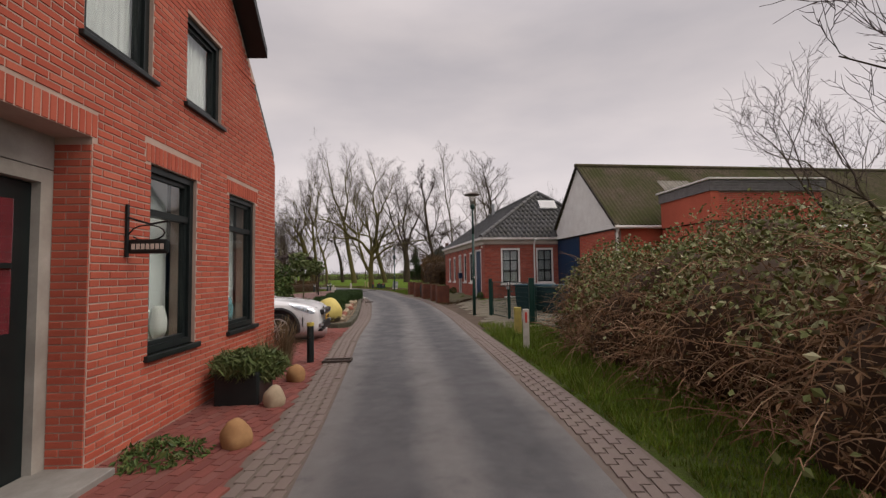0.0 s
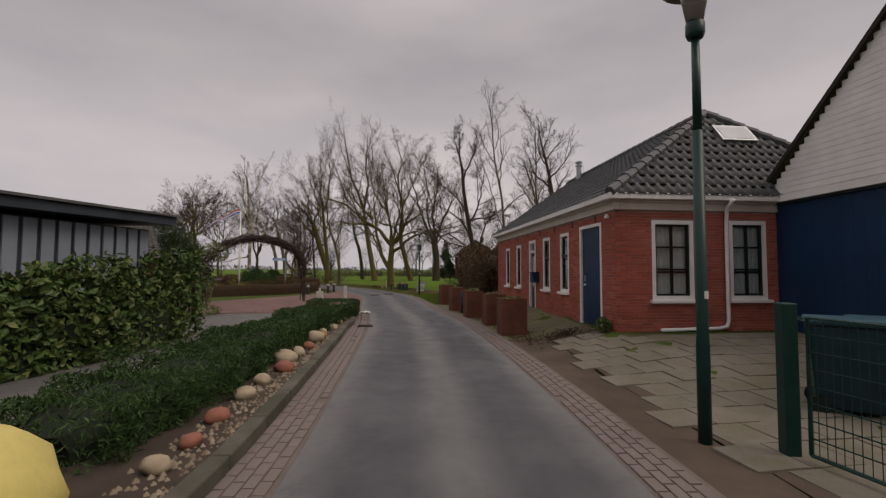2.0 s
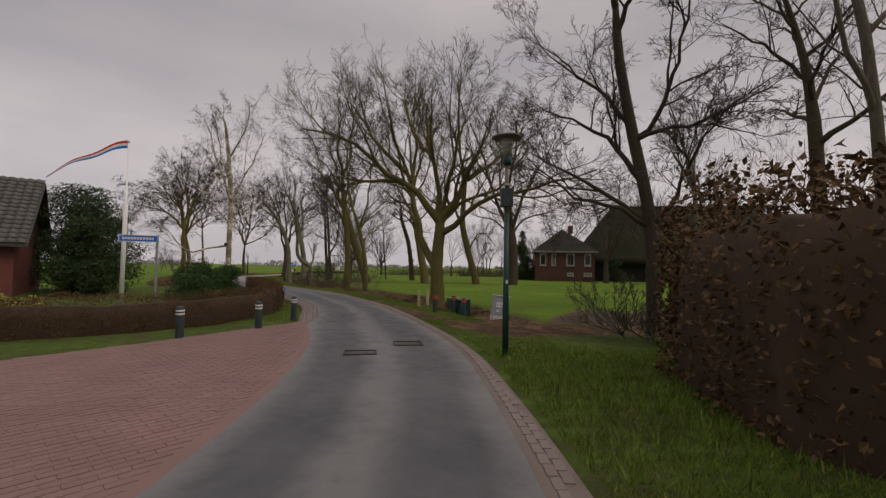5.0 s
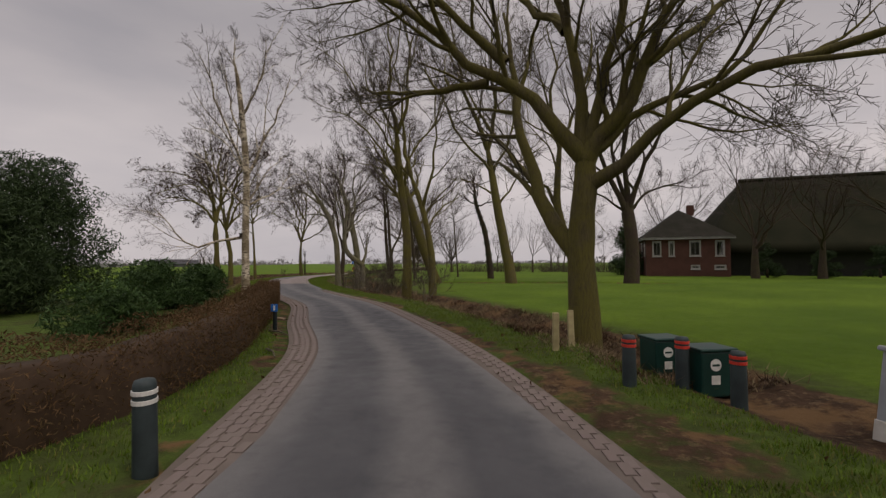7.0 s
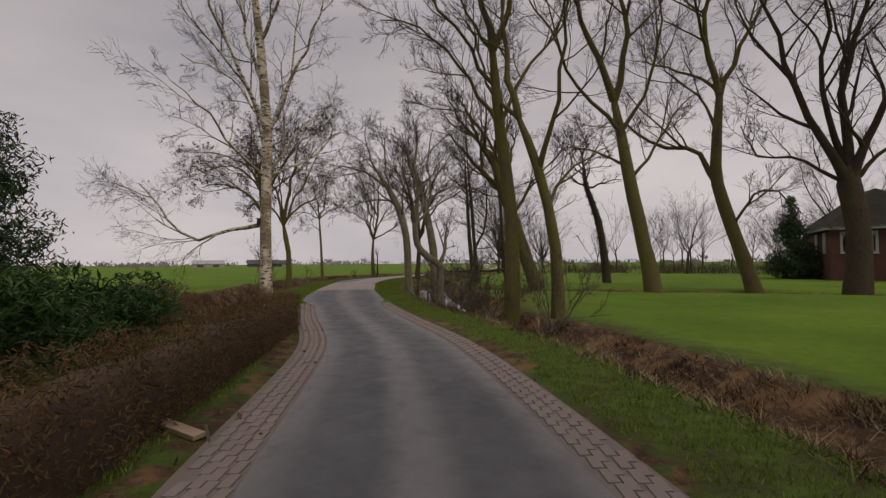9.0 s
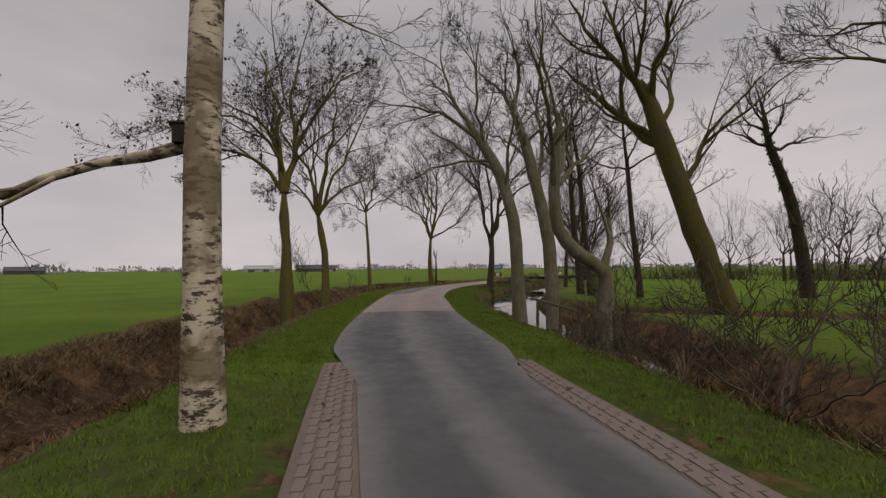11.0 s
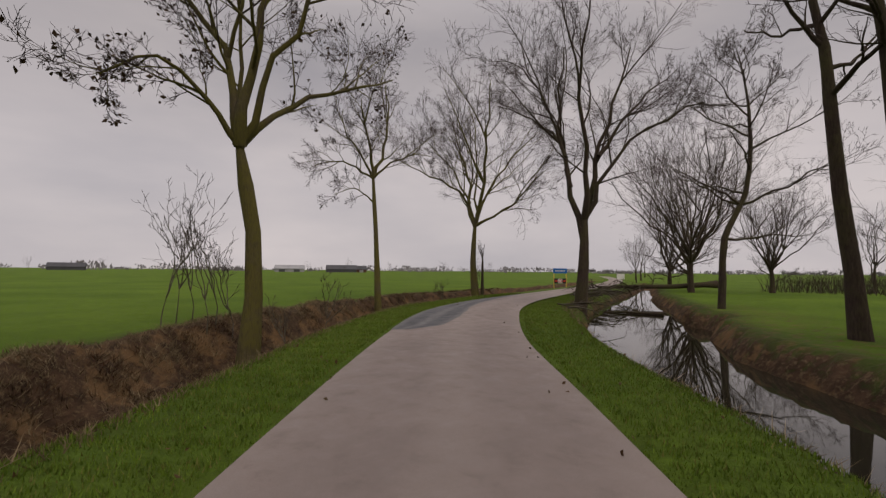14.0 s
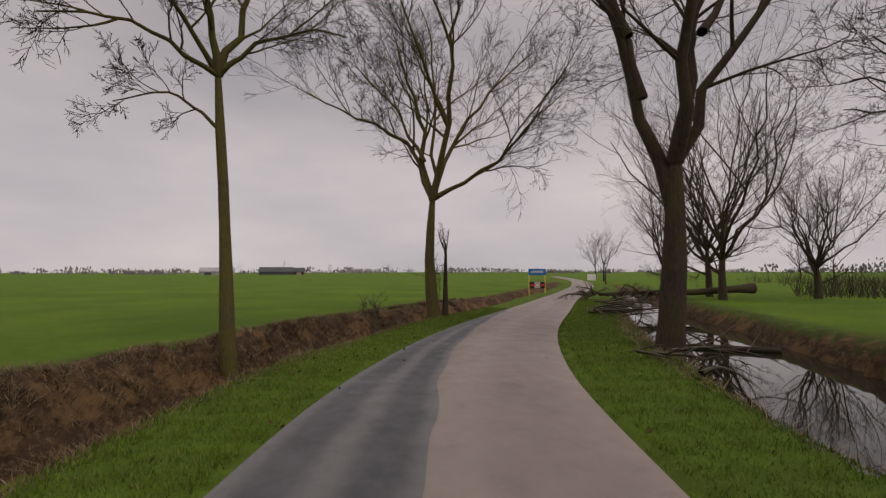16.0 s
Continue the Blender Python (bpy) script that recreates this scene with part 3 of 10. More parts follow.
def tubes(P, R, sides):
    """Tapered tubes along many paths at once: P (many, points, 3), R (many, points)."""
    m, n = R.shape
    tan = unit(np.concatenate([P[:, 1:2] - P[:, :1], P[:, 2:] - P[:, :-2], P[:, -1:] - P[:, -2:-1]], 1))
    whole = unit(P[:, -1] - P[:, 0])
    ref = np.where((np.abs(whole[:, 2]) < 0.6)[:, None], np.array([0.0, 0, 1.0]), np.array([1.0, 0.2, 0]))
    ref = unit(ref[:, None] - tan * (tan * ref[:, None]).sum(-1, keepdims=True))
    other = np.cross(tan, ref)
    a = np.arange(sides) * 2 * math.pi / sides
    co = P[:, :, None] + (ref[:, :, None] * np.cos(a)[:, None] + other[:, :, None] * np.sin(a)[:, None]) * R[:, :, None, None]
    i = np.arange(m)[:, None, None] * n * sides + np.arange(n - 1)[:, None] * sides + np.arange(sides)
    j = np.arange(m)[:, None, None] * n * sides + np.arange(n - 1)[:, None] * sides + (np.arange(sides) + 1) % sides
    return co.reshape(-1, 3), np.stack([i, j, j + sides, i + sides], -1).reshape(-1, 4)


def sprout(rs, P, R, L, kids, f0, angle, share, thick, n, wild, up, droop, least):
    """Side shoots of many branches at once."""
    k = P.shape[1] - 1
    count = np.floor(kids + rs.random_sample(len(P))).astype(int)
    i = np.repeat(np.arange(len(P)), count)
    order = np.arange(len(i)) - np.repeat(np.cumsum(count) - count, count)
    f = f0 + (0.985 - f0) * (order + rs.random_sample(len(i))) / np.maximum(count[i], 1)
    s = np.minimum((f * k).astype(int), k - 1)
    w = (f * k - s)[:, None]
    p = P[i, s] * (1 - w) + P[i, s + 1] * w
    r = R[i, s] * (1 - w[:, 0]) + R[i, s + 1] * w[:, 0]
    tan = unit(P[i, s + 1] - P[i, s])
    side = unit(np.cross(tan, rs.normal(size=(len(i), 3))))
    a = rs.uniform(*angle, len(i))[:, None]
    d = unit(tan * np.cos(a) + side * np.sin(a))
    length = L[i] * rs.uniform(*share, len(i)) * (1.15 - 0.5 * f)
    r0 = np.maximum(r * rs.uniform(*thick, len(i)), least)
    path, rad = [p], [r0]
    for q in range(n):
        d = d + rs.normal(size=d.shape) * wild * np.array([1, 1, 0.8])
        d[:, 2] += up - droop * q / n
        d = unit(d)
        p = p + d * (length / n)[:, None]
        path.append(p)
        rad.append(np.maximum(r0 * (1 - 0.82 * (q + 1) / n), least * 0.55))
    return np.stack(path, 1), np.stack(rad, 1), length


def resampled(points, n, rs, wiggle):
    """n + 1 even points on a smooth line, slightly crooked."""
    line = smooth_line(points, 0.15)
    at = np.r_[0, np.cumsum(np.linalg.norm(np.diff(line, axis=0), axis=1))]
    out = np.stack([np.interp(np.linspace(0, at[-1], n + 1), at, line[:, c]) for c in range(3)], 1)
    bend = rs.normal(size=(n + 1, 3)) * wiggle * at[-1] / n
    bend[0] = 0
    return out + bend, at[-1]


def bare_tree(name, x, y, height, r0, seed, bark, label, twig=None, trunk=None, fork=0.35, limbs=6, spread=0.6, dense=1.0,
              leader=False, droop=0.0, leaves=0, arms=(), group="", z=None, base_up=0.10, low=0, ivy=0.0, shape=(), face=0.0, knobs=0.05, least=0.0075, fine=3):
    """A leafless tree. trunk: a path of (dx, dy, height) from its base; arms: (height, azimuth, climb, length, radius) of limbs
    that stand out; leader: the trunk goes on to the top and the limbs leave it on the way. shape: the trunk and the main limbs as
    (radius, (out, height), ...), out along the azimuth face."""
    rs = np.random.RandomState(seed)
    r = random.Random(seed)
    z0 = z_at(x, y) if z is None else z
    hf = height * fork
    limb_paths, limb_rad = [], []
    if shape:
        ax, ay = math.cos(radians(face)), math.sin(radians(face))
        first = shape[0][1][0]
        trunk = [((s - first * (1 - min(h / 1.5, 1))) * ax, (s - first * (1 - min(h / 1.5, 1))) * ay, 0.0 if q == 0 else h - z0) for q, (s, h) in enumerate(shape[0][1:])]
        r0, leader = shape[0][0], False
    elif trunk is None:
        trunk = [(0, 0, 0), (r.uniform(-.05, .05), r.uniform(-.05, .05), hf * 0.5), (r.uniform(-.12, .12), r.uniform(-.12, .12), hf)]
    pts = [Vector(q) for q in trunk]
    if leader:
        way = (pts[-1] - pts[-2]).normalized()
        left = height - pts[-1].z
        for i in range(1, 6):
            way = (way + Vector((r.uniform(-.11, .11), r.uniform(-.11, .11), 0.10))).normalized()
            pts.append(pts[-1] + way * left / 5)
    line = smooth_line([p[:] for p in pts], 0.22)
    total = len(line) - 1
    end = 0.08 if leader else 0.80
    line[0, 2] -= 0.35
    rad = np.array([r0 * (1 - (1 - end) * (i / total) ** 1.2) * (1 + 0.30 * math.exp(-i * 0.22 / 0.18) + r.uniform(-.03, .03)) for i in range(total + 1)])
    if not leader:
        rad[-4:] *= (0.98, 0.93, 0.84, 0.62)
    if shape:
        for lr, *way in shape[1:]:
            drift = r.uniform(-0.45, 0.45)
            p3 = []
            for q, (s, h) in enumerate(way):
                gone = abs(s - way[0][0]) + 0.6 * abs(h - way[0][1])
                d = drift * gone * (1 if q else 0)
                p3.append((s * ax - ay * d, s * ay + ax * d, h - z0))
            near = line[np.argmin(np.abs(line[:, 2] - p3[0][2] + 1.6 * lr))] if way[0][1] < shape[0][-1][1] + 0.4 else np.array(p3[0])
            if np.linalg.norm(near - np.array(p3[0])) < 0.9:
                p3[0] = tuple(near)
            limb_paths.append(p3)
            limb_rad.append(lr)
    turn = r.uniform(0, 6.283)

    def shoot(p, d, length, rr, up):
        d, p, out = np.array(d, float), np.array(p, float), [tuple(p)]
        for q in range(4):
            d = d + rs.normal(size=3) * 0.17
            d[2] += up - droop * q / 4
            d = d / np.linalg.norm(d)
            p = p + d * length / 4
            out.append(tuple(p))
        limb_paths.append(out)
        limb_rad.append(rr)

    if leader:
        for j in range(int(limbs)):
            f = fork + (0.97 - fork) * (j + r.random() * 0.8) / int(limbs)
            k = min(int(f * total), total - 1)
            a = turn + j * 2.4 + r.uniform(-.4, .4)
            out = spread * (1.15 - 0.5 * f)
            shoot(line[k], (math.cos(a) * math.sin(out), math.sin(a) * math.sin(out), math.cos(out)), height * (0.36 - 0.24 * f) * r.uniform(0.8, 1.25), max(rad[k] * 0.5, 0.012), base_up)
    elif not shape:
        way = unit(line[-1] - line[-3])
        for j in range(limbs):
            a = turn + j * 6.283 / limbs + r.uniform(-.35, .35)
            out = spread * (0.35 if j == 0 else r.uniform(0.65, 1.25))
            d = way * math.cos(out) + np.array((math.cos(a), math.sin(a), 0.05)) * math.sin(out)
            k = max(total - int(r.uniform(0, 0.34) * total), 1) if j else total
            shoot(line[k], d, (height - hf) * r.uniform(0.72, 1.05), max(rad[k] * r.uniform(0.42, 0.66), 0.01), base_up)
        for j in range(low):
            k = int(total * r.uniform(0.55, 0.95))
            a = r.uniform(0, 6.283)
            shoot(line[k], (math.cos(a), math.sin(a), 0.5), height * 0.22, rad[k] * 0.3, base_up)
    for h, az, climb, length, ar in arms:
        k = int(np.argmin(np.abs(line[:, 2] - h)))
        a, c = radians(az), radians(climb)
        shoot(line[k], (math.cos(a) * math.cos(c), math.sin(a) * math.cos(c), math.sin(c)), length, ar, base_up * 0.6)
    P0, R0, L0 = [], [], []
    for way, lr in zip(limb_paths, limb_rad):
        p, ln = resampled(way, 9, rs, 0.085)
        P0.append(p)
        R0.append(lr * (1 - 0.84 * np.linspace(0, 1, 10) ** 0.9) * np.r_[1.22, 1.06, np.ones(8)] + 0.006)
        L0.append(ln)
    P0, R0, L0 = np.array(P0), np.array(R0), np.array(L0)
    forks = sprout(rs, P0, R0, L0, 1.9 * dense, 0.25, (0.30, 0.65), (0.55, 0.85), (0.62, 0.85), 7, 0.12, base_up * 0.8, droop, least)
    sides = sprout(rs, P0, R0, L0, 5.2 * dense, 0.18, (0.5, 1.05), (0.30, 0.52), (0.40, 0.60), 6, 0.15, base_up, droop, least)
    lvl1 = [forks, sides]
    sub = [sprout(rs, *q, 5.6 * dense, 0.2, (0.40, 0.95), (0.34, 0.60), (0.45, 0.65), 4, 0.17, base_up * 0.9, droop, least) for q in lvl1]
    last = [sprout(rs, *q, 5.2 * dense, 0.15, (0.40, 0.95), (0.38, 0.66), (0.5, 0.75), 2, 0.21, base_up * 0.9, droop * 1.2, least) for q in sub]
    levels = [(q, s, b) for group_, s, b in ((lvl1, 5, 1), (sub, 3, 0), (last, 3, 0)) for q in group_]
    if fine > 3:
        levels += [(sprout(rs, *q, 2.4 * dense, 0.15, (0.40, 0.9), (0.40, 0.7), (0.6, 0.9), 1, 0.2, base_up * 0.8, droop * 1.3, least * 0.8), 3, 0) for q in last]
    co, qd, sl, at = [], [], [], 0
    for (p, rr, _), s, b in levels:
        if len(p):
            c, q = tubes(p, rr, s)
            co.append(c)
            qd.append(q + at)
            sl.append(np.full(len(q), b))
            at += len(c)
    e = thing(name, (x, y, z0), 0, label, "tree", group)
    tc, tq = tubes(np.vstack([line, line[-1] + 0.6 * (line[-1] - line[-2])])[None], np.r_[rad, 0.01][None], 14)
    if r0 > 0.07:
        for i, q in enumerate(tc):
            mid = line[min(i // 14, total)]
            v = Vector(q)
            tc[i] = mid + (q - mid) * (1 + knobs * 4.0 * max(noise.noise(Vector((v.x * 2.4, v.y * 2.4, v.z * 1.7)) + Vector((seed, 0, 0))), -0.1) + 0.06 * noise.noise(v * 8))
    tr = new("trunk", mesh_arrays("trunk", tc, tq, [bark]))
    tr.parent = e
    for p, rr in zip(P0, R0):
        c, q = tubes(p[None], rr[None], 8)
        new("limb", mesh_arrays("limb", c, q, [bark])).parent = e
    cr = new("crown", mesh_arrays("crown", np.vstack(co), np.vstack(qd), [twig or TWIG, bark], np.concatenate(sl)))
    cr.parent = e
    if leaves:
        tips = np.concatenate([q[0][:, -1] for q in last])
        lv, lf = [], []
        for _ in range(leaves):
            c = Vector(tips[r.randrange(len(tips))]) + Vector((r.uniform(-.10, .10), r.uniform(-.10, .10), r.uniform(-.14, .04)))
            leaf_quad(lv, lf, c, r.uniform(0.04, 0.085), r)
        lo = new("withered_foliage", mesh_of("withered_foliage", lv, lf, LEAF_DRY))
        lo.parent = e
        tagged(lo, "a few withered brown leaves")
    if ivy:
        lv, lf = [], []
        for _ in range(1400):
            k = int(r.random() ** 1.4 * total * ivy)
            a = r.uniform(0, 6.283)
            c = Vector(line[k]) + Vector((math.cos(a), math.sin(a), 0)) * (rad[k] + r.uniform(0, 0.09)) + Vector((0, 0, r.uniform(-.2, .2)))
            leaf_quad(lv, lf, c, r.uniform(0.03, 0.06), r)
        lo = new("ivy", mesh_of("ivy", lv, lf, LEAF_PINE))
        lo.parent = e
        tagged(lo, "dark green climbing ivy")
    return e


def leaf_quad(lv, lf, c, s, r, thin=0.62):
    """One folded leaf."""
    a = Vector((r.uniform(-1, 1), r.uniform(-1, 1), r.uniform(-1, 1))).normalized()
    b = a.orthogonal().normalized()
    b.rotate(Matrix.Rotation(r.uniform(0, 6.283), 3, a))
    n = a.cross(b) * s * 0.25
    i = len(lv)
    lv += [(c - a * s)[:], (c + b * s * thin + n)[:], (c + a * s)[:], (c - b * s * thin + n)[:]]
    lf += [(i, i + 1, i + 2), (i, i + 2, i + 3)]


# left side of the lane, beyond the hedge
birch = bare_tree("birch_tree", -25.35, 53.82, 12.5, 0.20, 11, BIRCH, "leafless birch with peeling white bark by a ditch", dense=1.05, droop=0.20, base_up=0.08, fine=4, least=0.005, face=56, knobs=0.03, shape=(
    (0.17, (0.0, 0.0), (-0.04, 2.9), (-0.02, 6.0), (-0.25, 9.0), (-0.5, 11.0)), (0.065, (0.25, 2.7), (-1.22, 2.66), (-2.43, 2.43), (-3.26, 3.37), (-3.9, 4.28)),
    (0.07, (0.13, 6.0), (-0.92, 7.8), (-1.48, 9.1), (-2.2, 10.8)), (0.07, (0.13, 6.2), (0.8, 8.0), (1.6, 9.7), (1.9, 11.1)), (0.05, (0.24, 4.4), (-0.9, 5.1), (-1.8, 6.2), (-2.5, 6.7)),
    (0.05, (0.28, 4.0), (1.4, 5.3), (2.4, 6.5), (3.1, 6.4)), (0.06, (0.0, 8.0), (-0.8, 9.6), (-1.0, 11.6)), (0.06, (-0.1, 8.8), (0.5, 10.6), (0.7, 12.6)), (0.05, (-0.4, 10.8), (-0.6, 12.0), (-0.5, 13.2)),
    (0.045, (0.2, 5.0), (1.2, 6.6), (2.2, 7.6)), (0.045, (0.1, 6.8), (-1.0, 7.6), (-2.6, 8.4))))
ROADSIDE = "leafless roadside tree with knobbly trunk and some withered leaves"
bare_tree("roadside_tree", -37.2, 61.7, 13.0, 0.24, 21, BARK, ROADSIDE, dense=1.2, leaves=1700, group="trees along the lane", fine=4, knobs=0.30, face=64, base_up=0.05, shape=(
    (0.215, (0.05, 0.0), (-0.08, 2.5), (-0.18, 4.8)), (0.10, (-0.25, 4.7), (-0.78, 5.7), (-1.58, 6.3), (-2.63, 6.7), (-3.6, 6.3)), (0.15, (-0.08, 4.7), (0.28, 6.7), (0.16, 9.1), (0.57, 11.5)),
    (0.14, (-0.2, 4.7), (-0.39, 6.8), (-0.5, 8.6), (-1.19, 10.7)), (0.08, (-0.12, 5.2), (-0.81, 7.3), (-2.07, 8.2), (-3.5, 8.4)), (0.08, (0.2, 6.5), (1.05, 8.2), (1.95, 9.5), (2.9, 10.1)), (0.07, (-0.2, 5.6), (-1.28, 7.2), (-2.79, 7.2), (-4.3, 6.4))))
bare_tree("roadside_tree", -41.75, 66.7, 12.4, 0.21, 22, BARK, ROADSIDE, dense=1.2, leaves=1300, group="trees along the lane", fine=4, knobs=0.30, face=62, base_up=0.06, shape=(
    (0.20, (0.0, -0.8), (-0.06, 2.5), (-0.41, 4.7)), (0.08, (-0.45, 4.7), (-1.23, 5.8), (-2.2, 6.3), (-3.0, 5.7)), (0.12, (-0.45, 4.6), (-0.86, 7.2), (-2.1, 9.0), (-2.9, 10.3)), (0.14, (-0.35, 4.6), (-0.05, 7.5), (0.43, 9.8), (0.5, 12.5)),
    (0.10, (-0.27, 4.8), (1.02, 6.4), (2.3, 7.0), (3.9, 7.9)), (0.10, (-0.21, 4.9), (0.48, 6.9), (1.4, 8.8), (2.4, 11.2)), (0.07, (-0.42, 4.9), (-0.67, 7.4), (-0.72, 10.0), (-1.2, 11.7))))
bare_tree("roadside_tree", -48.42, 75.85, 11.2, 0.18, 23, BARK, "slender leafless roadside tree leaning over a ditch", dense=1.15, group="trees along the lane", z=-0.75, fine=4, knobs=0.12, face=63, base_up=0.05, shape=(
    (0.145, (0.06, -0.7), (-0.17, 1.7), (-0.27, 3.7), (-0.44, 6.3)), (0.06, (-0.45, 6.2), (-0.97, 6.5), (-2.06, 6.85), (-3.4, 6.5)), (0.09, (-0.45, 6.2), (-0.6, 7.5), (-1.0, 8.8), (-1.2, 10.0)), (0.09, (-0.4, 6.2), (0.06, 8.0), (0.28, 9.5), (0.1, 11.2)),
    (0.06, (-0.4, 6.1), (0.33, 7.0), (1.5, 7.5), (2.4, 7.5)), (0.04, (-0.4, 4.9), (-0.83, 5.4), (-1.5, 5.7), (-2.4, 5.3)), (0.06, (-0.44, 6.2), (-1.4, 7.6), (-2.0, 8.2), (-2.2, 9.2))))
bare_tree("roadside_tree", -48.75, 83.9, 12.6, 0.26, 24, BARK, "leafless roadside tree with a wide vase-shaped crown", dense=1.22, group="trees along the lane", fine=4, knobs=0.08, face=38, base_up=0.07, shape=(
    (0.22, (-0.27, -0.15), (-0.2, 2.1), (-0.09, 4.5)), (0.10, (-0.2, 4.4), (-0.76, 6.3), (-2.4, 7.6), (-5.5, 9.2)), (0.14, (-0.03, 4.4), (0.58, 7.9), (0.7, 10.2), (0.9, 13.0)), (0.12, (-0.15, 4.3), (-0.54, 7.5), (-1.2, 9.8), (-1.8, 12.3)),
    (0.09, (0.0, 4.1), (1.13, 5.2), (2.5, 5.9), (4.3, 8.4)), (0.10, (0.0, 4.8), (1.14, 7.5), (2.5, 9.3), (4.1, 11.2)), (0.08, (-0.09, 4.6), (0.02, 7.2), (-0.09, 10.2), (-0.66, 13.0)), (0.07, (-0.4, 6.0), (-1.8, 8.6), (-3.4, 10.6))))
bare_tree("young_tree", -48.40, 84.1, 3.4, 0.10, 25, BARK_DARK, "thin broken young tree beside a larger trunk", limbs=3, fork=0.7, spread=0.5, dense=0.5)
bare_tree("roadside_tree", -40.2, 81.3, 15.0, 0.285, 26, BARK_DARK, "dark leafless tree with forked upright limbs on a pond bank", dense=1.2, group="trees along the lane", z=-0.5, fine=4, knobs=0.08, face=24, base_up=0.07, shape=(
    (0.27, (0.14, -0.5), (0.16, 1.9), (0.22, 4.1)), (0.16, (0.05, 3.8), (-0.55, 6.1), (-1.1, 10.1), (-0.85, 13.3)), (0.09, (-0.4, 5.6), (-1.0, 8.1), (-2.5, 9.6), (-4.3, 10.7)), (0.14, (0.25, 3.9), (0.24, 7.0), (0.16, 10.2), (0.74, 13.5)),
    (0.15, (0.35, 3.8), (0.9, 7.7), (1.8, 10.4), (2.4, 12.6)), (0.12, (0.4, 4.1), (1.75, 7.1), (3.4, 8.3), (5.3, 9.1)), (0.08, (-0.66, 7.1), (-1.46, 9.7), (-2.8, 12.1), (-4.1, 12.9)), (0.09, (0.85, 7.0), (2.2, 9.2), (3.8, 11.0), (4.6, 11.7))))
# right side: pond bank
bare_tree("bank_tree", -35.2, 84.4, 13.0, 0.15, 31, BARK_DARK, "dark slender leafless tree on the far pond bank", trunk=[(0, 0, 0), (0.1, .1, 2.0), (0.2, .15, 4.0), (0.9, .8, 6.0), (1.1, 1.0, 8)],
          leader=True, fork=0.30, limbs=17, spread=1.25, dense=0.85, droop=0.1, arms=((4.2, 42, 5, 4.0, 0.05), (5.5, 200, 15, 3.4, 0.05)), z=-0.9, fine=4)
bare_tree("bank_tree", -27.6, 64.2, 10.5, 0.20, 32, BARK_PALE, "grey blotched tree leaning over the lane", dense=1.0, base_up=0.02, fine=4, knobs=0.06, face=17, droop=0.06, shape=(
    (0.21, (0.06, -0.1), (-0.09, 1.5), (-0.2, 3.1), (-0.65, 4.7), (-1.56, 6.3)), (0.07, (-0.65, 4.7), (-1.92, 5.5), (-2.85, 6.3), (-3.8, 6.9)), (0.10, (-1.5, 6.2), (-2.2, 7.4), (-2.6, 9.0)), (0.07, (-0.47, 4.1), (-0.29, 5.0), (-0.02, 5.9), (0.08, 7.2)),
    (0.05, (-0.9, 5.0), (-2.0, 5.3), (-3.2, 5.2), (-4.6, 4.9)), (0.08, (-1.5, 6.2), (-2.8, 6.9), (-4.4, 7.2)), (0.06, (-1.2, 5.6), (-1.3, 7.2), (-0.9, 9.0))))
bare_tree("bank_tree", -27.8, 67.0, 11.5, 0.24, 33, BARK_PALE, "grey leaning tree with blotched bark beside a pond", dense=1.0, base_up=0.03, fine=4, knobs=0.06, face=14, shape=(
    (0.24, (0.14, 0.0), (-0.14, 2.4), (-0.54, 4.5), (-0.96, 6.3), (-1.42, 7.7)), (0.10, (-0.6, 5.0), (-0.35, 6.1), (-0.48, 8.0), (-0.3, 10.0)), (0.10, (-1.4, 7.6), (-1.9, 8.6), (-3.0, 9.7)), (0.07, (-0.6, 4.9), (-1.26, 6.1), (-2.5, 7.2), (-4.0, 7.9)), (0.09, (-1.4, 7.6), (-1.2, 9.2), (-1.5, 11.0)), (0.06, (-0.9, 6.2), (0.2, 7.4), (1.2, 9.0))))
bare_tree("forked_tree", -24.32, 62.35, 9.0, 0.175, 34, BARK_PALE, "grey tree with one curved arm near a ditch", trunk=[(0, 0, 0), (0.02, 0.02, 1.4), (0.05, 0.05, 2.55), (-.42, -.40, 3.05), (-.74, -.74, 3.65), (-.80, -.80, 4.6), (-.70, -.72, 6.0)],
          limbs=4, fork=0.62, spread=0.6, dense=0.8, arms=((2.4, 45, 66, 2.4, 0.11),), fine=4)
bare_tree("leaning_tree", -22.8, 71.3, 15.0, 0.42, 35, BARK, "thick leaning tree with a broken branch stub on the lawn", trunk=[(0, 0, 0), (-.55, -.5, 1.9), (-1.1, -1.0, 4.0), (-1.7, -1.5, 6.5), (-2.2, -2.0, 8.6)],
          limbs=5, fork=0.6, spread=0.6, arms=((4.4, 42, 65, 0.55, 0.13), (7.0, 60, 35, 5.0, 0.12), (6.5, 200, 25, 4.5, 0.10), (5.2, 40, 50, 6.0, 0.12)), fine=4)
bare_tree("lawn_tree", -20.5, 79.0, 10.5, 0.28, 36, BARK_DARK, "dark ivy-clad tree with gnarled bare branches on the lawn", trunk=[(0, 0, 0), (-.2, -.1, 2.4), (-.5, -.3, 4.6), (-1.0, -.8, 6.6)],
          leader=True, fork=0.5, limbs=9, spread=1.2, dense=0.8, ivy=0.75)
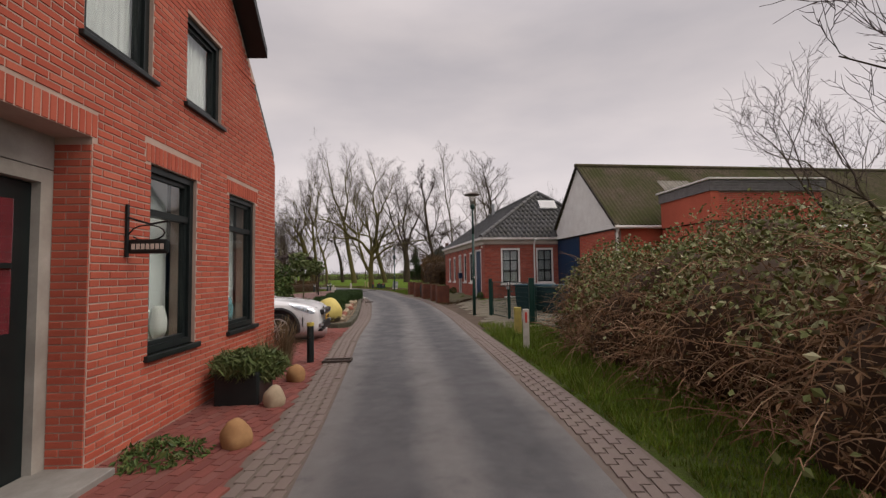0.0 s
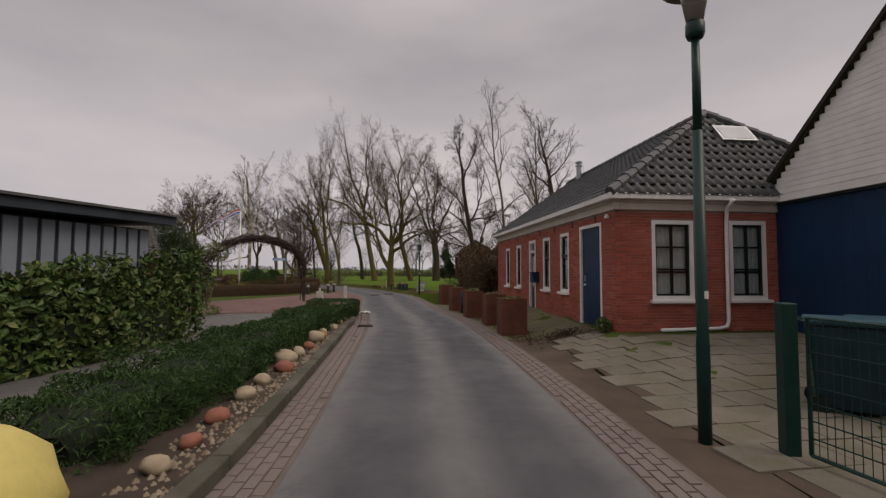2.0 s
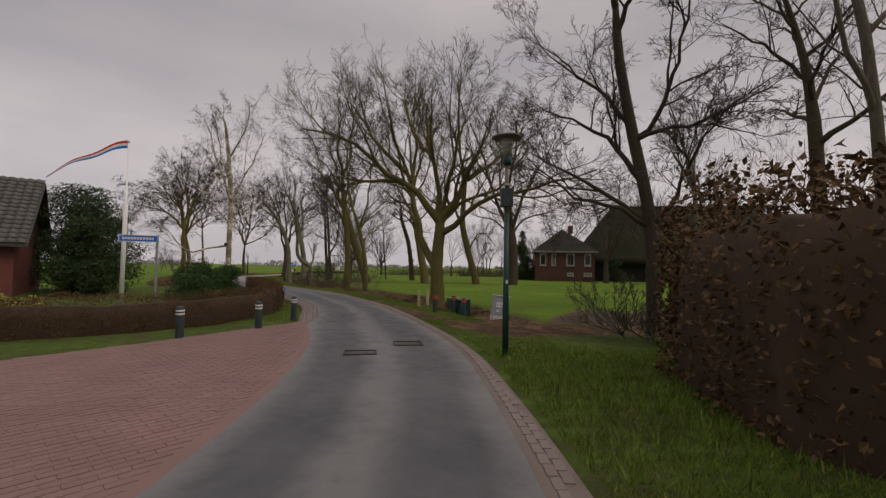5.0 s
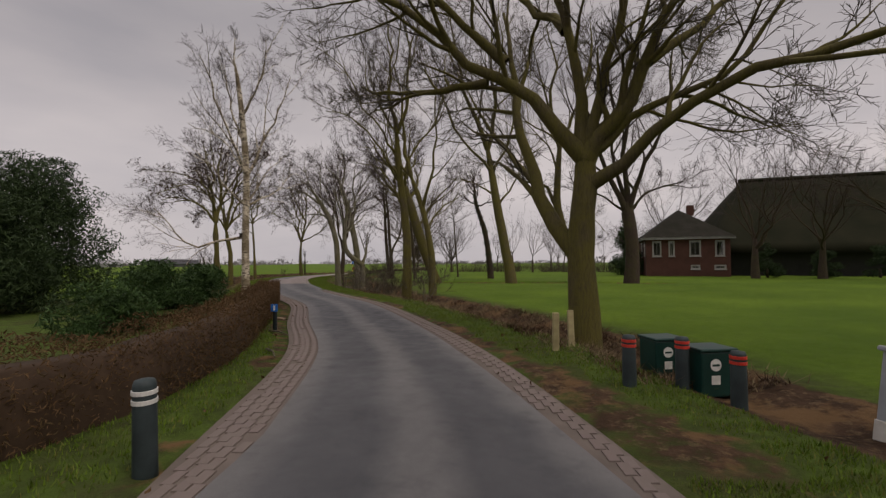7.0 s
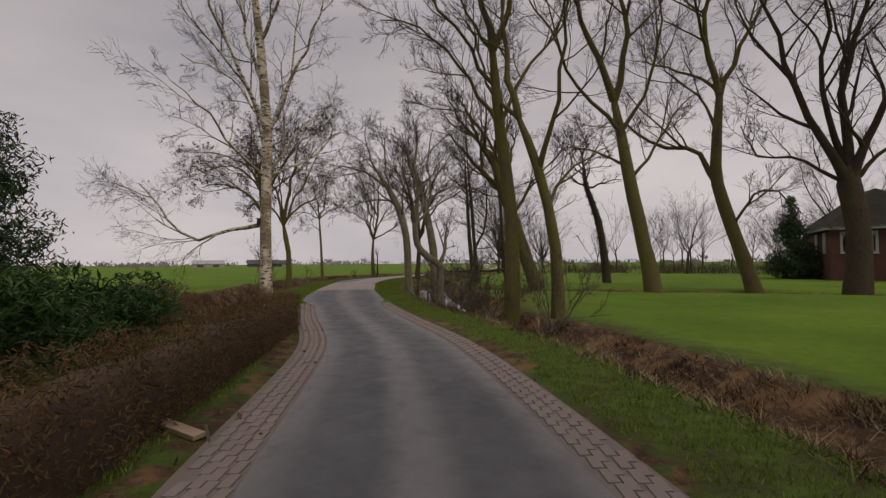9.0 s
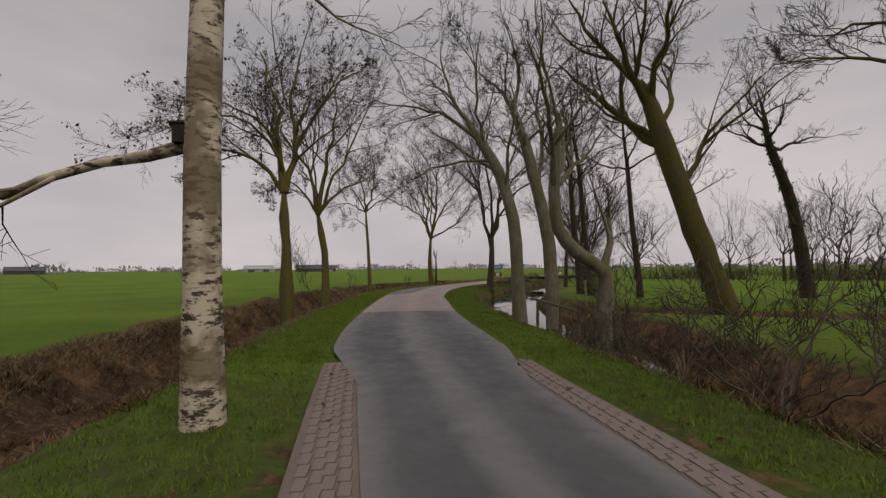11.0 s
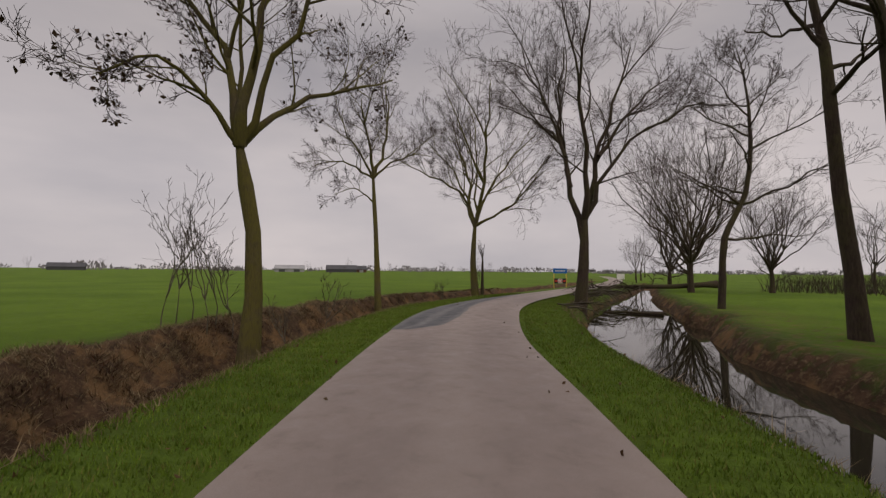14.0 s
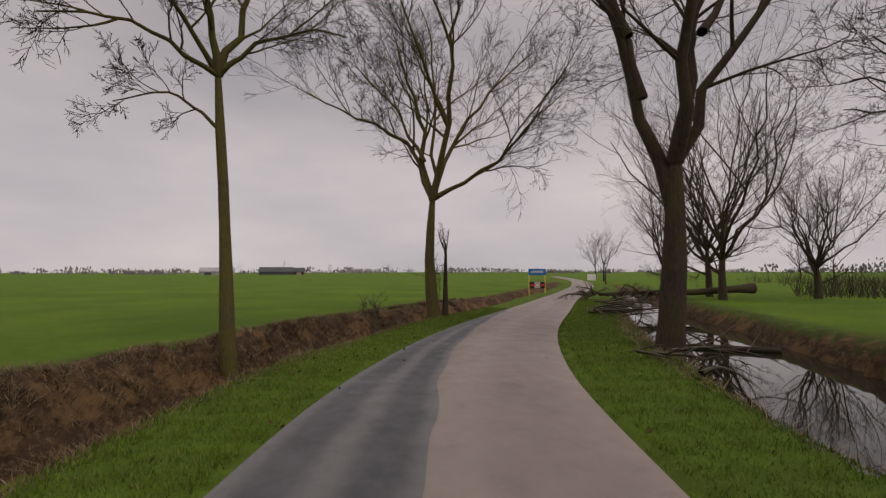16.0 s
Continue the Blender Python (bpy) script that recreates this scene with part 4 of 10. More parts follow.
for i, (x, y, h, r0) in enumerate(((-30.7, 76.6, 12.5, 0.19), (-29.7, 75.6, 12.5, 0.17), (-27.1, 75.5, 11.5, 0.15), (-25.4, 82.5, 8.5, 0.09))):
    bare_tree("bank_tree", x, y, h, r0, 40 + i, BARK_DARK, "dark upright leafless tree on the pond bank", trunk=[(0, 0, 0), (-.10, -.03, 1.6), (-.28, -.08, 3.6), (-.40, -.12, 6.0)],
              leader=True, fork=0.42, limbs=11, spread=1.25, dense=0.72, group="trees on the pond bank")
for i, (x, y, h) in enumerate(((-40.6, 101.0, 14.5), (-41.6, 104.5, 14.0), (-45.5, 112.0, 11.0), (-36.0, 106.0, 9.0))):
    bare_tree("willow", x, y, h, 0.21, 50 + i, BARK_DARK, "many-stemmed leafless willow beside the pond", limbs=15, fork=0.24, spread=0.62, dense=0.9, group="willows by the pond", z=-0.3, least=0.007, low=4)
# right side: trees between ditch and lawn
bare_tree("verge_tree", -18.3, 57.6, 14.5, 0.21, 61, BARK, "tall leafless tree with mossy trunk at the ditch", dense=1.12, fine=4, face=28, shape=(
    (0.22, (0.15, -0.1), (0.04, 2.8), (-0.31, 5.9), (-0.5, 8.3)), (0.11, (-0.5, 8.1), (-0.84, 10.4), (-0.73, 12.7), (-1.1, 14.5)), (0.11, (-0.44, 8.1), (0.18, 10.2), (0.09, 12.3), (0.7, 14.1)), (0.07, (-0.31, 6.1), (-1.8, 8.0), (-2.8, 8.9), (-3.9, 9.1)),
    (0.06, (-0.44, 7.3), (-2.0, 9.2), (-3.0, 11.0), (-4.1, 11.7)), (0.07, (-0.25, 5.7), (0.68, 7.9), (1.7, 9.1), (2.1, 10.5)), (0.05, (-0.2, 5.0), (-1.2, 6.4), (-2.6, 7.0)), (0.05, (-0.5, 8.0), (-1.6, 10.4), (-2.0, 12.8))))
bare_tree("verge_tree", -16.8, 57.6, 13.5, 0.16, 62, BARK, "pale slender leafless tree at the ditch", dense=1.0, fine=4, face=23, shape=(
    (0.17, (0.11, -0.3), (-0.06, 2.0), (-0.51, 4.3), (-1.08, 5.9)), (0.10, (-1.08, 5.8), (-1.46, 7.7), (-1.45, 9.5), (-1.84, 11.5)), (0.08, (-0.6, 4.5), (0.08, 6.6), (0.29, 8.6), (1.06, 10.1)), (0.06, (-0.14, 2.8), (0.15, 4.1), (1.0, 4.8), (1.74, 5.2)), (0.06, (-1.0, 5.7), (-2.06, 7.3), (-2.65, 9.6), (-3.3, 11.3))))
bare_tree("lawn_tree", -16.0, 70.0, 17.0, 0.42, 71, BARK, "tall leaning leafless tree on the lawn", dense=1.1, face=11, group="lawn trees", least=0.010, fine=4, shape=(
    (0.36, (-0.06, 0.1), (-0.91, 4.9), (-1.79, 10.3)), (0.19, (-1.75, 10.0), (-2.9, 13.3), (-3.7, 16.5), (-4.0, 19.8)), (0.18, (-1.72, 10.1), (-1.11, 13.6), (-1.4, 17.1), (-0.7, 19.6)), (0.11, (-1.5, 8.0), (-3.76, 11.0), (-5.1, 14.0), (-6.5, 16.1)),
    (0.09, (-1.05, 5.9), (0.35, 7.8), (1.57, 9.9), (2.7, 10.7)), (0.10, (-1.4, 8.0), (0.1, 11.1), (0.45, 14.4), (1.4, 16.5)), (0.08, (-1.2, 6.8), (-3.2, 8.0), (-5.0, 8.4))))
bare_tree("lawn_tree", -11.6, 74.4, 17.5, 0.40, 72, BARK, "tall crooked leafless tree with a bare elbow branch", dense=1.1, face=1, group="lawn trees", least=0.010, fine=4, shape=(
    (0.36, (-0.17, 0.1), (-1.39, 4.8), (-1.72, 7.0), (-1.43, 11.1)), (0.19, (-1.43, 10.9), (-2.0, 14.6), (-1.6, 17.8), (-2.2, 21.0)), (0.17, (-1.65, 6.6), (-2.76, 8.1), (-4.8, 8.6), (-6.6, 10.2), (-8.2, 9.9)), (0.15, (-1.43, 10.8), (-0.3, 13.8), (0.78, 16.3), (1.4, 19.2)),
    (0.10, (-1.5, 10.4), (-3.0, 13.0), (-5.1, 14.2), (-5.8, 16.0)), (0.09, (-1.1, 3.7), (-0.17, 4.9), (0.85, 5.3), (1.94, 3.9)), (0.09, (-1.5, 8.7), (-2.7, 11.8), (-4.0, 13.6), (-4.7, 16.8))))
bare_tree("lawn_tree", -7.9, 73.1, 16.0, 0.55, 73, BARK_DARK, "old pollarded leafless tree with a swollen fork", dense=1.1, face=-6, group="lawn trees", least=0.010, fine=4, knobs=0.12, shape=(
    (0.46, (0.32, 0.1), (0.26, 2.8), (-0.04, 5.2), (-0.02, 6.3)), (0.22, (-0.2, 5.6), (-1.7, 9.2), (-2.45, 12.7), (-3.8, 16.1)), (0.22, (-0.02, 6.0), (-0.19, 9.5), (0.6, 12.7), (0.9, 16.3)), (0.22, (0.15, 5.8), (1.19, 8.7), (2.5, 10.7), (3.8, 13.1)),
    (0.12, (0.2, 5.6), (1.37, 6.8), (2.7, 7.2), (4.0, 6.9)), (0.15, (-0.14, 6.0), (-0.92, 10.0), (-0.6, 13.4), (-1.3, 17.5)), (0.10, (-0.3, 5.4), (-2.0, 6.7), (-3.4, 6.9), (-4.2, 8.7))))
# the big tree by the bins
bare_tree("big_tree", -8.55, 47.45, 15.5, 0.36, 81, BARK, "large spreading leafless tree with mossy trunk at the lane", dense=1.2, twig=TWIG_MOSS, base_up=0.06, fine=4, face=6, knobs=0.07, shape=(
    (0.29, (-0.06, -0.06), (-0.06, 1.1), (-0.05, 2.1), (0.05, 3.1), (0.06, 4.3)), (0.19, (-0.1, 1.9), (-0.94, 3.2), (-1.42, 4.6), (-1.66, 6.3), (-1.9, 8.4)), (0.17, (0.0, 3.8), (-0.92, 5.0), (-2.3, 5.75), (-3.7, 7.0), (-5.9, 7.7)),
    (0.15, (0.03, 4.1), (-0.09, 5.5), (-0.31, 6.6), (-0.6, 9.0)), (0.19, (0.2, 3.7), (0.9, 4.8), (1.34, 5.7), (2.1, 7.4)), (0.12, (0.15, 4.1), (0.58, 5.6), (0.88, 6.9), (1.0, 9.4)), (0.14, (0.2, 3.2), (1.8, 4.35), (2.6, 4.6), (4.1, 4.75), (6.4, 5.3)),
    (0.10, (0.3, 3.8), (1.3, 4.7), (2.3, 5.0), (3.1, 5.6), (4.0, 7.0)), (0.11, (-1.6, 6.0), (-3.0, 7.4), (-3.6, 9.2)), (0.10, (-2.0, 5.6), (-3.6, 5.6), (-5.4, 6.0)), (0.10, (1.3, 5.6), (3.0, 7.2), (4.2, 9.0)), (0.10, (-0.3, 6.5), (-1.6, 8.4), (-2.2, 10.6))))
bare_tree("garden_tree", -1.0, 40.5, 12.0, 0.22, 82, BARK_DARK, "dark leafless tree with spreading branches behind a fence", dense=1.2, fine=4, face=-17, base_up=0.04, shape=(
    (0.155, (0.14, 0.0), (-0.04, 2.7), (-0.45, 5.0), (-0.8, 7.2), (-0.9, 8.7)), (0.07, (-0.14, 2.9), (-0.97, 3.5), (-2.1, 4.3), (-3.1, 4.9)), (0.08, (-0.27, 4.2), (-0.96, 5.0), (-1.84, 5.7), (-2.8, 6.3)), (0.06, (-0.09, 2.9), (0.46, 3.3), (1.06, 4.5), (1.5, 5.1)),
    (0.07, (-0.36, 4.8), (0.21, 5.5), (0.6, 6.9), (1.0, 8.4)), (0.07, (-0.5, 5.4), (-1.27, 6.6), (-2.1, 7.4), (-3.0, 8.6)), (0.06, (-0.11, 3.0), (-0.8, 3.2), (-1.85, 3.6), (-2.9, 4.5)), (0.08, (-0.8, 8.5), (-1.0, 9.8), (-0.8, 11.4)), (0.07, (-0.8, 8.0), (-0.1, 9.4), (0.5, 10.6)), (0.06, (-0.3, 4.6), (1.0, 5.2), (2.4, 5.6))))
bare_tree("garden_tree", 5.4, 46.0, 14.0, 0.25, 83, BARK_DARK, "tall leafless tree with drooping branches behind a fence", trunk=[(0, 0, 0), (-.1, 0, 3.0), (-.2, 0, 6.0)], leader=True, fork=0.3, limbs=13, spread=1.1, dense=1.0, droop=0.1)

# ---- building materials ----
RED_BRICK = bricky("red_brick", [(0.46, 0.098, 0.060), (0.53, 0.125, 0.076), (0.41, 0.082, 0.052), (0.57, 0.16, 0.10)])
OLD_BRICK = bricky("old_brown_red_brick", [(0.35, 0.084, 0.057), (0.44, 0.112, 0.072), (0.28, 0.070, 0.052), (0.47, 0.155, 0.110)])


def island_brick(name, tones, dirt=None):
    k = Mat(name, 0.88, 0, 0.25)
    c = k.ramp(k.island(), [(i / (len(tones) - 1), t) for i, t in enumerate(tones)])
    big, grain = k.noise(0.9, 5, 0.6), k.noise(90, 3, 0.7)
    c = k.mix(k.ramp(big, [(0.35, 0.35), (0.65, 0.0)]), c, tuple(v * 0.5 for v in tones[0]))
    c = k.mix(k.ramp(grain, [(0.35, 0.3), (0.6, 0.0)]), c, tuple(v * 0.5 for v in tones[-1]))
    if dirt:
        c = k.mix(k.ramp(k.noise(1.6, 6, 0.7), [(0.34, 0.05), (0.54, 0.9)]), c, dirt)
    k.color(c).bump(grain, 0.35, 0.004)
    return k.m


RED_BRICK_S = island_brick("red_brick_wall", [(0.46, 0.098, 0.060), (0.53, 0.125, 0.076), (0.41, 0.082, 0.052), (0.57, 0.16, 0.10)])
OLD_BRICK_S = island_brick("old_brick_wall", [(0.35, 0.084, 0.057), (0.44, 0.112, 0.072), (0.28, 0.070, 0.052), (0.47, 0.155, 0.110)])
MORTAR = plain("pale_mortar", (0.54, 0.41, 0.35), (0.42, 0.30, 0.25), 3.0, 0.95)
MORTAR_DARK = plain("weathered_mortar", (0.33, 0.22, 0.18), (0.22, 0.14, 0.12), 3.0, 0.95)
WHITE = plain("white_paint", (0.83, 0.82, 0.79), (0.70, 0.68, 0.65), 2.0, 0.45, bump=0.05)
CREAM = plain("cream_paint", (0.62, 0.56, 0.49), (0.50, 0.45, 0.39), 2.0, 0.55, bump=0.05)
BLACK = plain("black_green_paint", (0.016, 0.022, 0.022), (0.009, 0.013, 0.014), 3.0, 0.35, bump=0.04)
BLUE = plain("dark_blue_paint", (0.010, 0.038, 0.095), (0.007, 0.028, 0.072), 1.2, 0.4, bump=0.05)
STONE_WHITE = plain("weathered_plaster", (0.50, 0.48, 0.44), (0.30, 0.28, 0.25), 2.2, 0.85)
DARKWOOD = plain("dark_timber", (0.034, 0.025, 0.018), (0.018, 0.014, 0.011), 2.0, 0.85)
PALE_WOOD = plain("pale_timber", (0.33, 0.24, 0.16), (0.22, 0.16, 0.11), 2.5, 0.8)
ZINC = plain("zinc", (0.42, 0.43, 0.44), (0.30, 0.31, 0.32), 3.0, 0.4, metal=0.8)
CURTAIN = plain("net_curtain", (0.80, 0.80, 0.78), (0.66, 0.66, 0.65), 14.0, 0.95)
BLIND = plain("white_blind", (0.66, 0.67, 0.67), (0.56, 0.57, 0.58), 3.0, 0.8)
# pale blue-grey of the sky's reflection in panes, given to a sheet
SKY_SHEET = plain("sky_reflection_sheet", (0.80, 0.83, 0.84), (0.62, 0.66, 0.67), 3.0, 0.95)
ROOM = plain("dim_room", (0.20, 0.18, 0.16), (0.13, 0.12, 0.11), 1.5, 0.9)
RED_CURTAIN = plain("dark_red_curtain", (0.20, 0.020, 0.035), (0.11, 0.012, 0.02), 9.0, 0.9)
CERAMIC = plain("white_ceramic", (0.72, 0.72, 0.70), None, 3, 0.25)
AQUA = plain("pale_blue_glass_vase", (0.16, 0.36, 0.42), (0.10, 0.25, 0.30), 3, 0.15)
THATCH = plain("dark_reed_thatch", (0.024, 0.023, 0.013), (0.012, 0.014, 0.007), 0.35, 0.95, spec=0.08, bump=0.6, fine=14)


def make_glass():
    k = Mat("window_glass", 0.02, 0, 0.5)
    k.b.inputs["Transmission Weight"].default_value = 1.0
    k.b.inputs["IOR"].default_value = 1.5
    k.color((0.80, 0.86, 0.86))
    k.bump(k.noise(1.5, 2, 0.5), 0.02, 0.01)
    return k.m


GLASS = make_glass()


def make_tile(name, tones, moss):
    k = Mat(name, 0.6, 0, 0.4)
    c = k.ramp(k.random(), [(i / (len(tones) - 1), t) for i, t in enumerate(tones)])
    isl = k.ramp(k.island(), [(0.0, 0.75), (1.0, 1.25)])
    c = k.mix(1.0, c, isl, "MULTIPLY")
    n = k.noise(1.6, 6, 0.7)
    c = k.mix(k.ramp(n, [(0.45, 0.0), (0.7, 0.8)]), c, moss)
    g = k.noise(60, 3, 0.6)
    k.color(k.mix(k.ramp(g, [(0.3, 0.4), (0.6, 0.0)]), c, (0.02, 0.02, 0.022))).bump(g, 0.3, 0.004)
    return k.m


TILE = make_tile("grey_roof_tile", [(0.070, 0.072, 0.078), (0.105, 0.106, 0.112), (0.085, 0.088, 0.090)], (0.060, 0.060, 0.045))
TILE_FAR = make_tile("brown_grey_roof_tile", [(0.050, 0.045, 0.041), (0.070, 0.062, 0.055)], (0.042, 0.040, 0.03))


def make_corrugated():
    k = Mat("mossy_corrugated_sheet", 0.95, 0, 0.15)
    a, b = k.noise(0.7, 6, 0.65), k.noise(9, 5, 0.7)
    c = k.mix(k.ramp(b, [(0.35, 0.0), (0.65, 1.0)]), (0.075, 0.060, 0.044), (0.16, 0.125, 0.095))
    c = k.mix(k.ramp(a, [(0.36, 0.0), (0.58, 0.95)]), c, (0.060, 0.066, 0.022))
    c = k.mix(k.ramp(k.noise(30, 4, 0.7), [(0.35, 0.5), (0.6, 0.0)]), c, (0.03, 0.028, 0.016))
    k.color(c).bump(b, 0.6, 0.02)
    return k.m


MOSSY = make_corrugated()
OPAL = plain("grey_light_sheet", (0.26, 0.24, 0.20), (0.16, 0.15, 0.12), 3.0, 0.6)


# ---- parts of buildings ----
def wall_cells(bm, outline, holes, thick):
    """A wall in the plane y = 0 that reaches back to y = thick, below outline [(x, z), ...], with rectangular holes (x0, x1, z0, z1)."""
    xs = sorted({x for x, _ in outline} | {v for h in holes for v in h[:2]})
    zs = sorted({0.0 - 0.4} | {v for h in holes for v in h[2:]} | {z for _, z in outline})
    ox, oz = [x for x, _ in outline], [z for _, z in outline]
    top = lambda x: float(np.interp(x, ox, oz))
    for xa, xb in zip(xs, xs[1:]):
        for za, zb in zip(zs, zs[1:]):
            if any(h[0] <= xa + 1e-6 and xb <= h[1] + 1e-6 and h[2] <= za + 1e-6 and zb <= h[3] + 1e-6 for h in holes):
                continue
            ta, tb = min(zb, top(xa + 1e-7)), min(zb, top(xb - 1e-7))
            if ta <= za + 1e-6 and tb <= za + 1e-6:
                continue
            ta, tb = max(ta, za), max(tb, za)
            v = [bm.verts.new(p) for p in ((xa, 0, za), (xb, 0, za), (xb, 0, tb), (xa, 0, ta), (xa, thick, za), (xb, thick, za), (xb, thick, tb), (xa, thick, ta))]
            for f in ((0, 1, 2, 3), (7, 6, 5, 4), (0, 4, 5, 1), (1, 5, 6, 2), (2, 6, 7, 3), (3, 7, 4, 0)):
                bm.faces.new([v[i] for i in f])
    bmesh.ops.remove_doubles(bm, verts=bm.verts[:], dist=0.0005)
    return bm


def brick_box(x0, x1, z0, z1, proud, seed):
    """The front of one brick, proud of the wall plane y = 0."""
    r = random.Random(seed)
    p = proud + r.uniform(-0.0015, 0.0015)
    e = 0.003
    vs = [(x0, 0, z0), (x1, 0, z0), (x1, 0, z1), (x0, 0, z1), (x0 + e, -p, z0 + e), (x1 - e, -p, z0 + e), (x1 - e, -p, z1 - e), (x0 + e, -p, z1 - e)]
    return vs, [(4, 5, 6, 7), (0, 1, 5, 4), (1, 2, 6, 5), (2, 3, 7, 6), (3, 0, 4, 7)]


def lay_bricks(parent, outline, holes, near, mat_one, mat_many, length=0.22, course=0.0625, joint=0.010, z0=0.02, proud=0.007, arches=(), most=300):
    """Bricks in running bond over a wall; those inside the stretch near (x0, x1, z0, z1) are pieces of their own."""
    ox, oz = [x for x, _ in outline], [z for _, z in outline]
    xa, xb, top = min(ox), max(ox), max(oz)
    vs, fs, single, n = [], [], 0, 0
    shared = {}
    row = 0
    z = z0
    while z + course < top:
        za, zb = z + joint / 2, z + course - joint / 2
        free = [(xa, xb)]
        inside = [x for x in np.arange(xa, xb, 0.02) if np.interp(x, ox, oz) > zb + 0.01]
        if not inside:
            break
        free = [(min(inside), max(inside) + 0.02)]
        for h in list(holes) + list(arches):
            if h[2] < zb and h[3] > za:
                free = [q for a, b in free for q in ((a, min(b, h[0])), (max(a, h[1]), b)) if q[1] - q[0] > 0.03]
        for a, b in free:
            x = xa + (0 if row % 2 else -length / 2)
            while x < b:
                p, q = max(x, a) + joint / 2, min(x + length, b) - joint / 2
                if q - p > 0.03:
                    n += 1
                    if single < most and near and near[0] <= p and q <= near[1] and near[2] <= za and zb <= near[3]:
                        key = round(q - p, 2)
                        if key not in shared:
                            shared[key] = mesh_of("brick", *brick_box(0, key, 0, course - joint, proud, 5), mat_one)
                        o = new("brick", shared[key])
                        o.parent = parent
                        o.location = (p, 0, za)
                        single += 1
                    else:
                        v, f = brick_box(p, q, za, zb, proud, n)
                        k = len(vs)
                        vs += v
                        fs += [tuple(i + k for i in t) for t in f]
                x += length
        z += course
        row += 1
    for a0, a1, c0, c1 in arches:
        m = max(2, int((a1 - a0) / 0.065))
        for j in range(m):
            p = a0 + (a1 - a0) * j / m
            v, f = brick_box(p + joint / 2, p + (a1 - a0) / m - joint / 2, c0 + 0.005, c1 - 0.005, proud, j)
            k = len(vs)
            vs += v
            fs += [tuple(i + k for i in t) for t in f]
    o = new("brick_rest", mesh_of("brick_rest", vs, fs, mat_many))
    o.parent = parent
    tagged(o, kind="stuff")
    return o


def frame_ring(x0, x1, z0, z1, w, y0, y1):
    """A rectangular frame of bars w wide."""
    bm = bmesh.new()
    add_box(bm, x0, x0 + w, y0, y1, z0, z1)
    add_box(bm, x1 - w, x1, y0, y1, z0, z1)
    add_box(bm, x0 + w, x1 - w, y0, y1, z1 - w, z1)
    add_box(bm, x0 + w, x1 - w, y0, y1, z0, z0 + w)
    return bm


def window(parent, x0, x1, z0, z1, frame_mat, sash_mat, y=0.06, transom=None, mullions=0, bars=(), sill=0.05, sill_mat=None, back=None, name="window",
           curtain=None, frame_w=0.07, label=""):
    """A window in the plane y = 0 of its parent (outside is -y): frame, sash bars, pane, sill and what hangs behind it."""
    e = new(name)
    e.parent = parent
    if label:
        tagged(e, label)
    part("frame", frame_ring(x0, x1, z0, z1, frame_w, y - 0.05, y + 0.06), frame_mat, e)
    a, b, c, d = x0 + frame_w, x1 - frame_w, z0 + frame_w, z1 - frame_w
    part("sash", frame_ring(a, b, c, d, 0.045, y - 0.015, y + 0.05), sash_mat, e)
    if transom:
        part("transom", box(a, b, y - 0.035, y + 0.055, transom - 0.035, transom + 0.035), sash_mat, e)
    for k in range(mullions):
        x = a + (b - a) * (k + 1) / (mullions + 1)
        part("glazing_bar", box(x - 0.018, x + 0.018, y - 0.02, y + 0.045, c, d), sash_mat, e)
    for zb in bars:
        part("glazing_bar", box(a, b, y - 0.021, y + 0.044, zb - 0.02, zb + 0.02), sash_mat, e)
    g = part("pane", box(a + 0.03, b - 0.03, y + 0.012, y + 0.018, c + 0.03, d - 0.03), GLASS, e)
    g.visible_shadow = False
    if sill:
        part("sill", box(x0 - 0.06, x1 + 0.06, y - 0.14, y + 0.04, z0 - sill, z0, 0.008), sill_mat or frame_mat, e)
    if curtain:
        for c0, c1, mat in curtain:
            bm = bmesh.new()
            n = 26
            for i in range(n + 1):
                x = a + (b - a) * i / n
                yy = y + 0.085 + 0.010 * math.sin(i * 1.9)
                bm.verts.new((x, yy, c0)), bm.verts.new((x, yy, c1))
            bm.verts.ensure_lookup_table()
            for i in range(n):
                bm.faces.new([bm.verts[k] for k in (2 * i, 2 * i + 2, 2 * i + 3, 2 * i + 1)])
            part("curtain", bm, mat, e)
    return e


def room_behind(parent, x0, x1, z0, z1, y, depth):
    """A plain dim room behind a window, open towards it."""
    bm = box(x0, x1, y, y + depth, z0, z1)
    bm.faces.ensure_lookup_table()
    front = min(bm.faces, key=lambda f: f.calc_center_median().y)
    bmesh.ops.delete(bm, geom=[front], context="FACES_ONLY")
    return part("room", bm, ROOM, parent)


# ---- brick house at the lane, with a recessed door ----
h1 = thing("house", (-1.73, 6.42, 0.0), math.degrees(math.atan2(-0.997, 0.075)), "red brick house with black-framed windows and a recessed door", "house")
# local x runs along the front towards the viewer, outside is +y before the mirror below; so the front is built for -y and turned
h1.matrix_basis = Matrix(((0.075, -0.997, 0, -1.73), (-0.997, -0.075, 0, 6.42), (0, 0, 1, 0), (0, 0, 0, 1)))
h1.matrix_basis = Matrix(((-0.075, -0.997, 0, -1.73 + 0.075 * 10), (0.997, -0.075, 0, 6.42 - 0.997 * 10), (0, 0, 1, 0), (0, 0, 0, 1)))
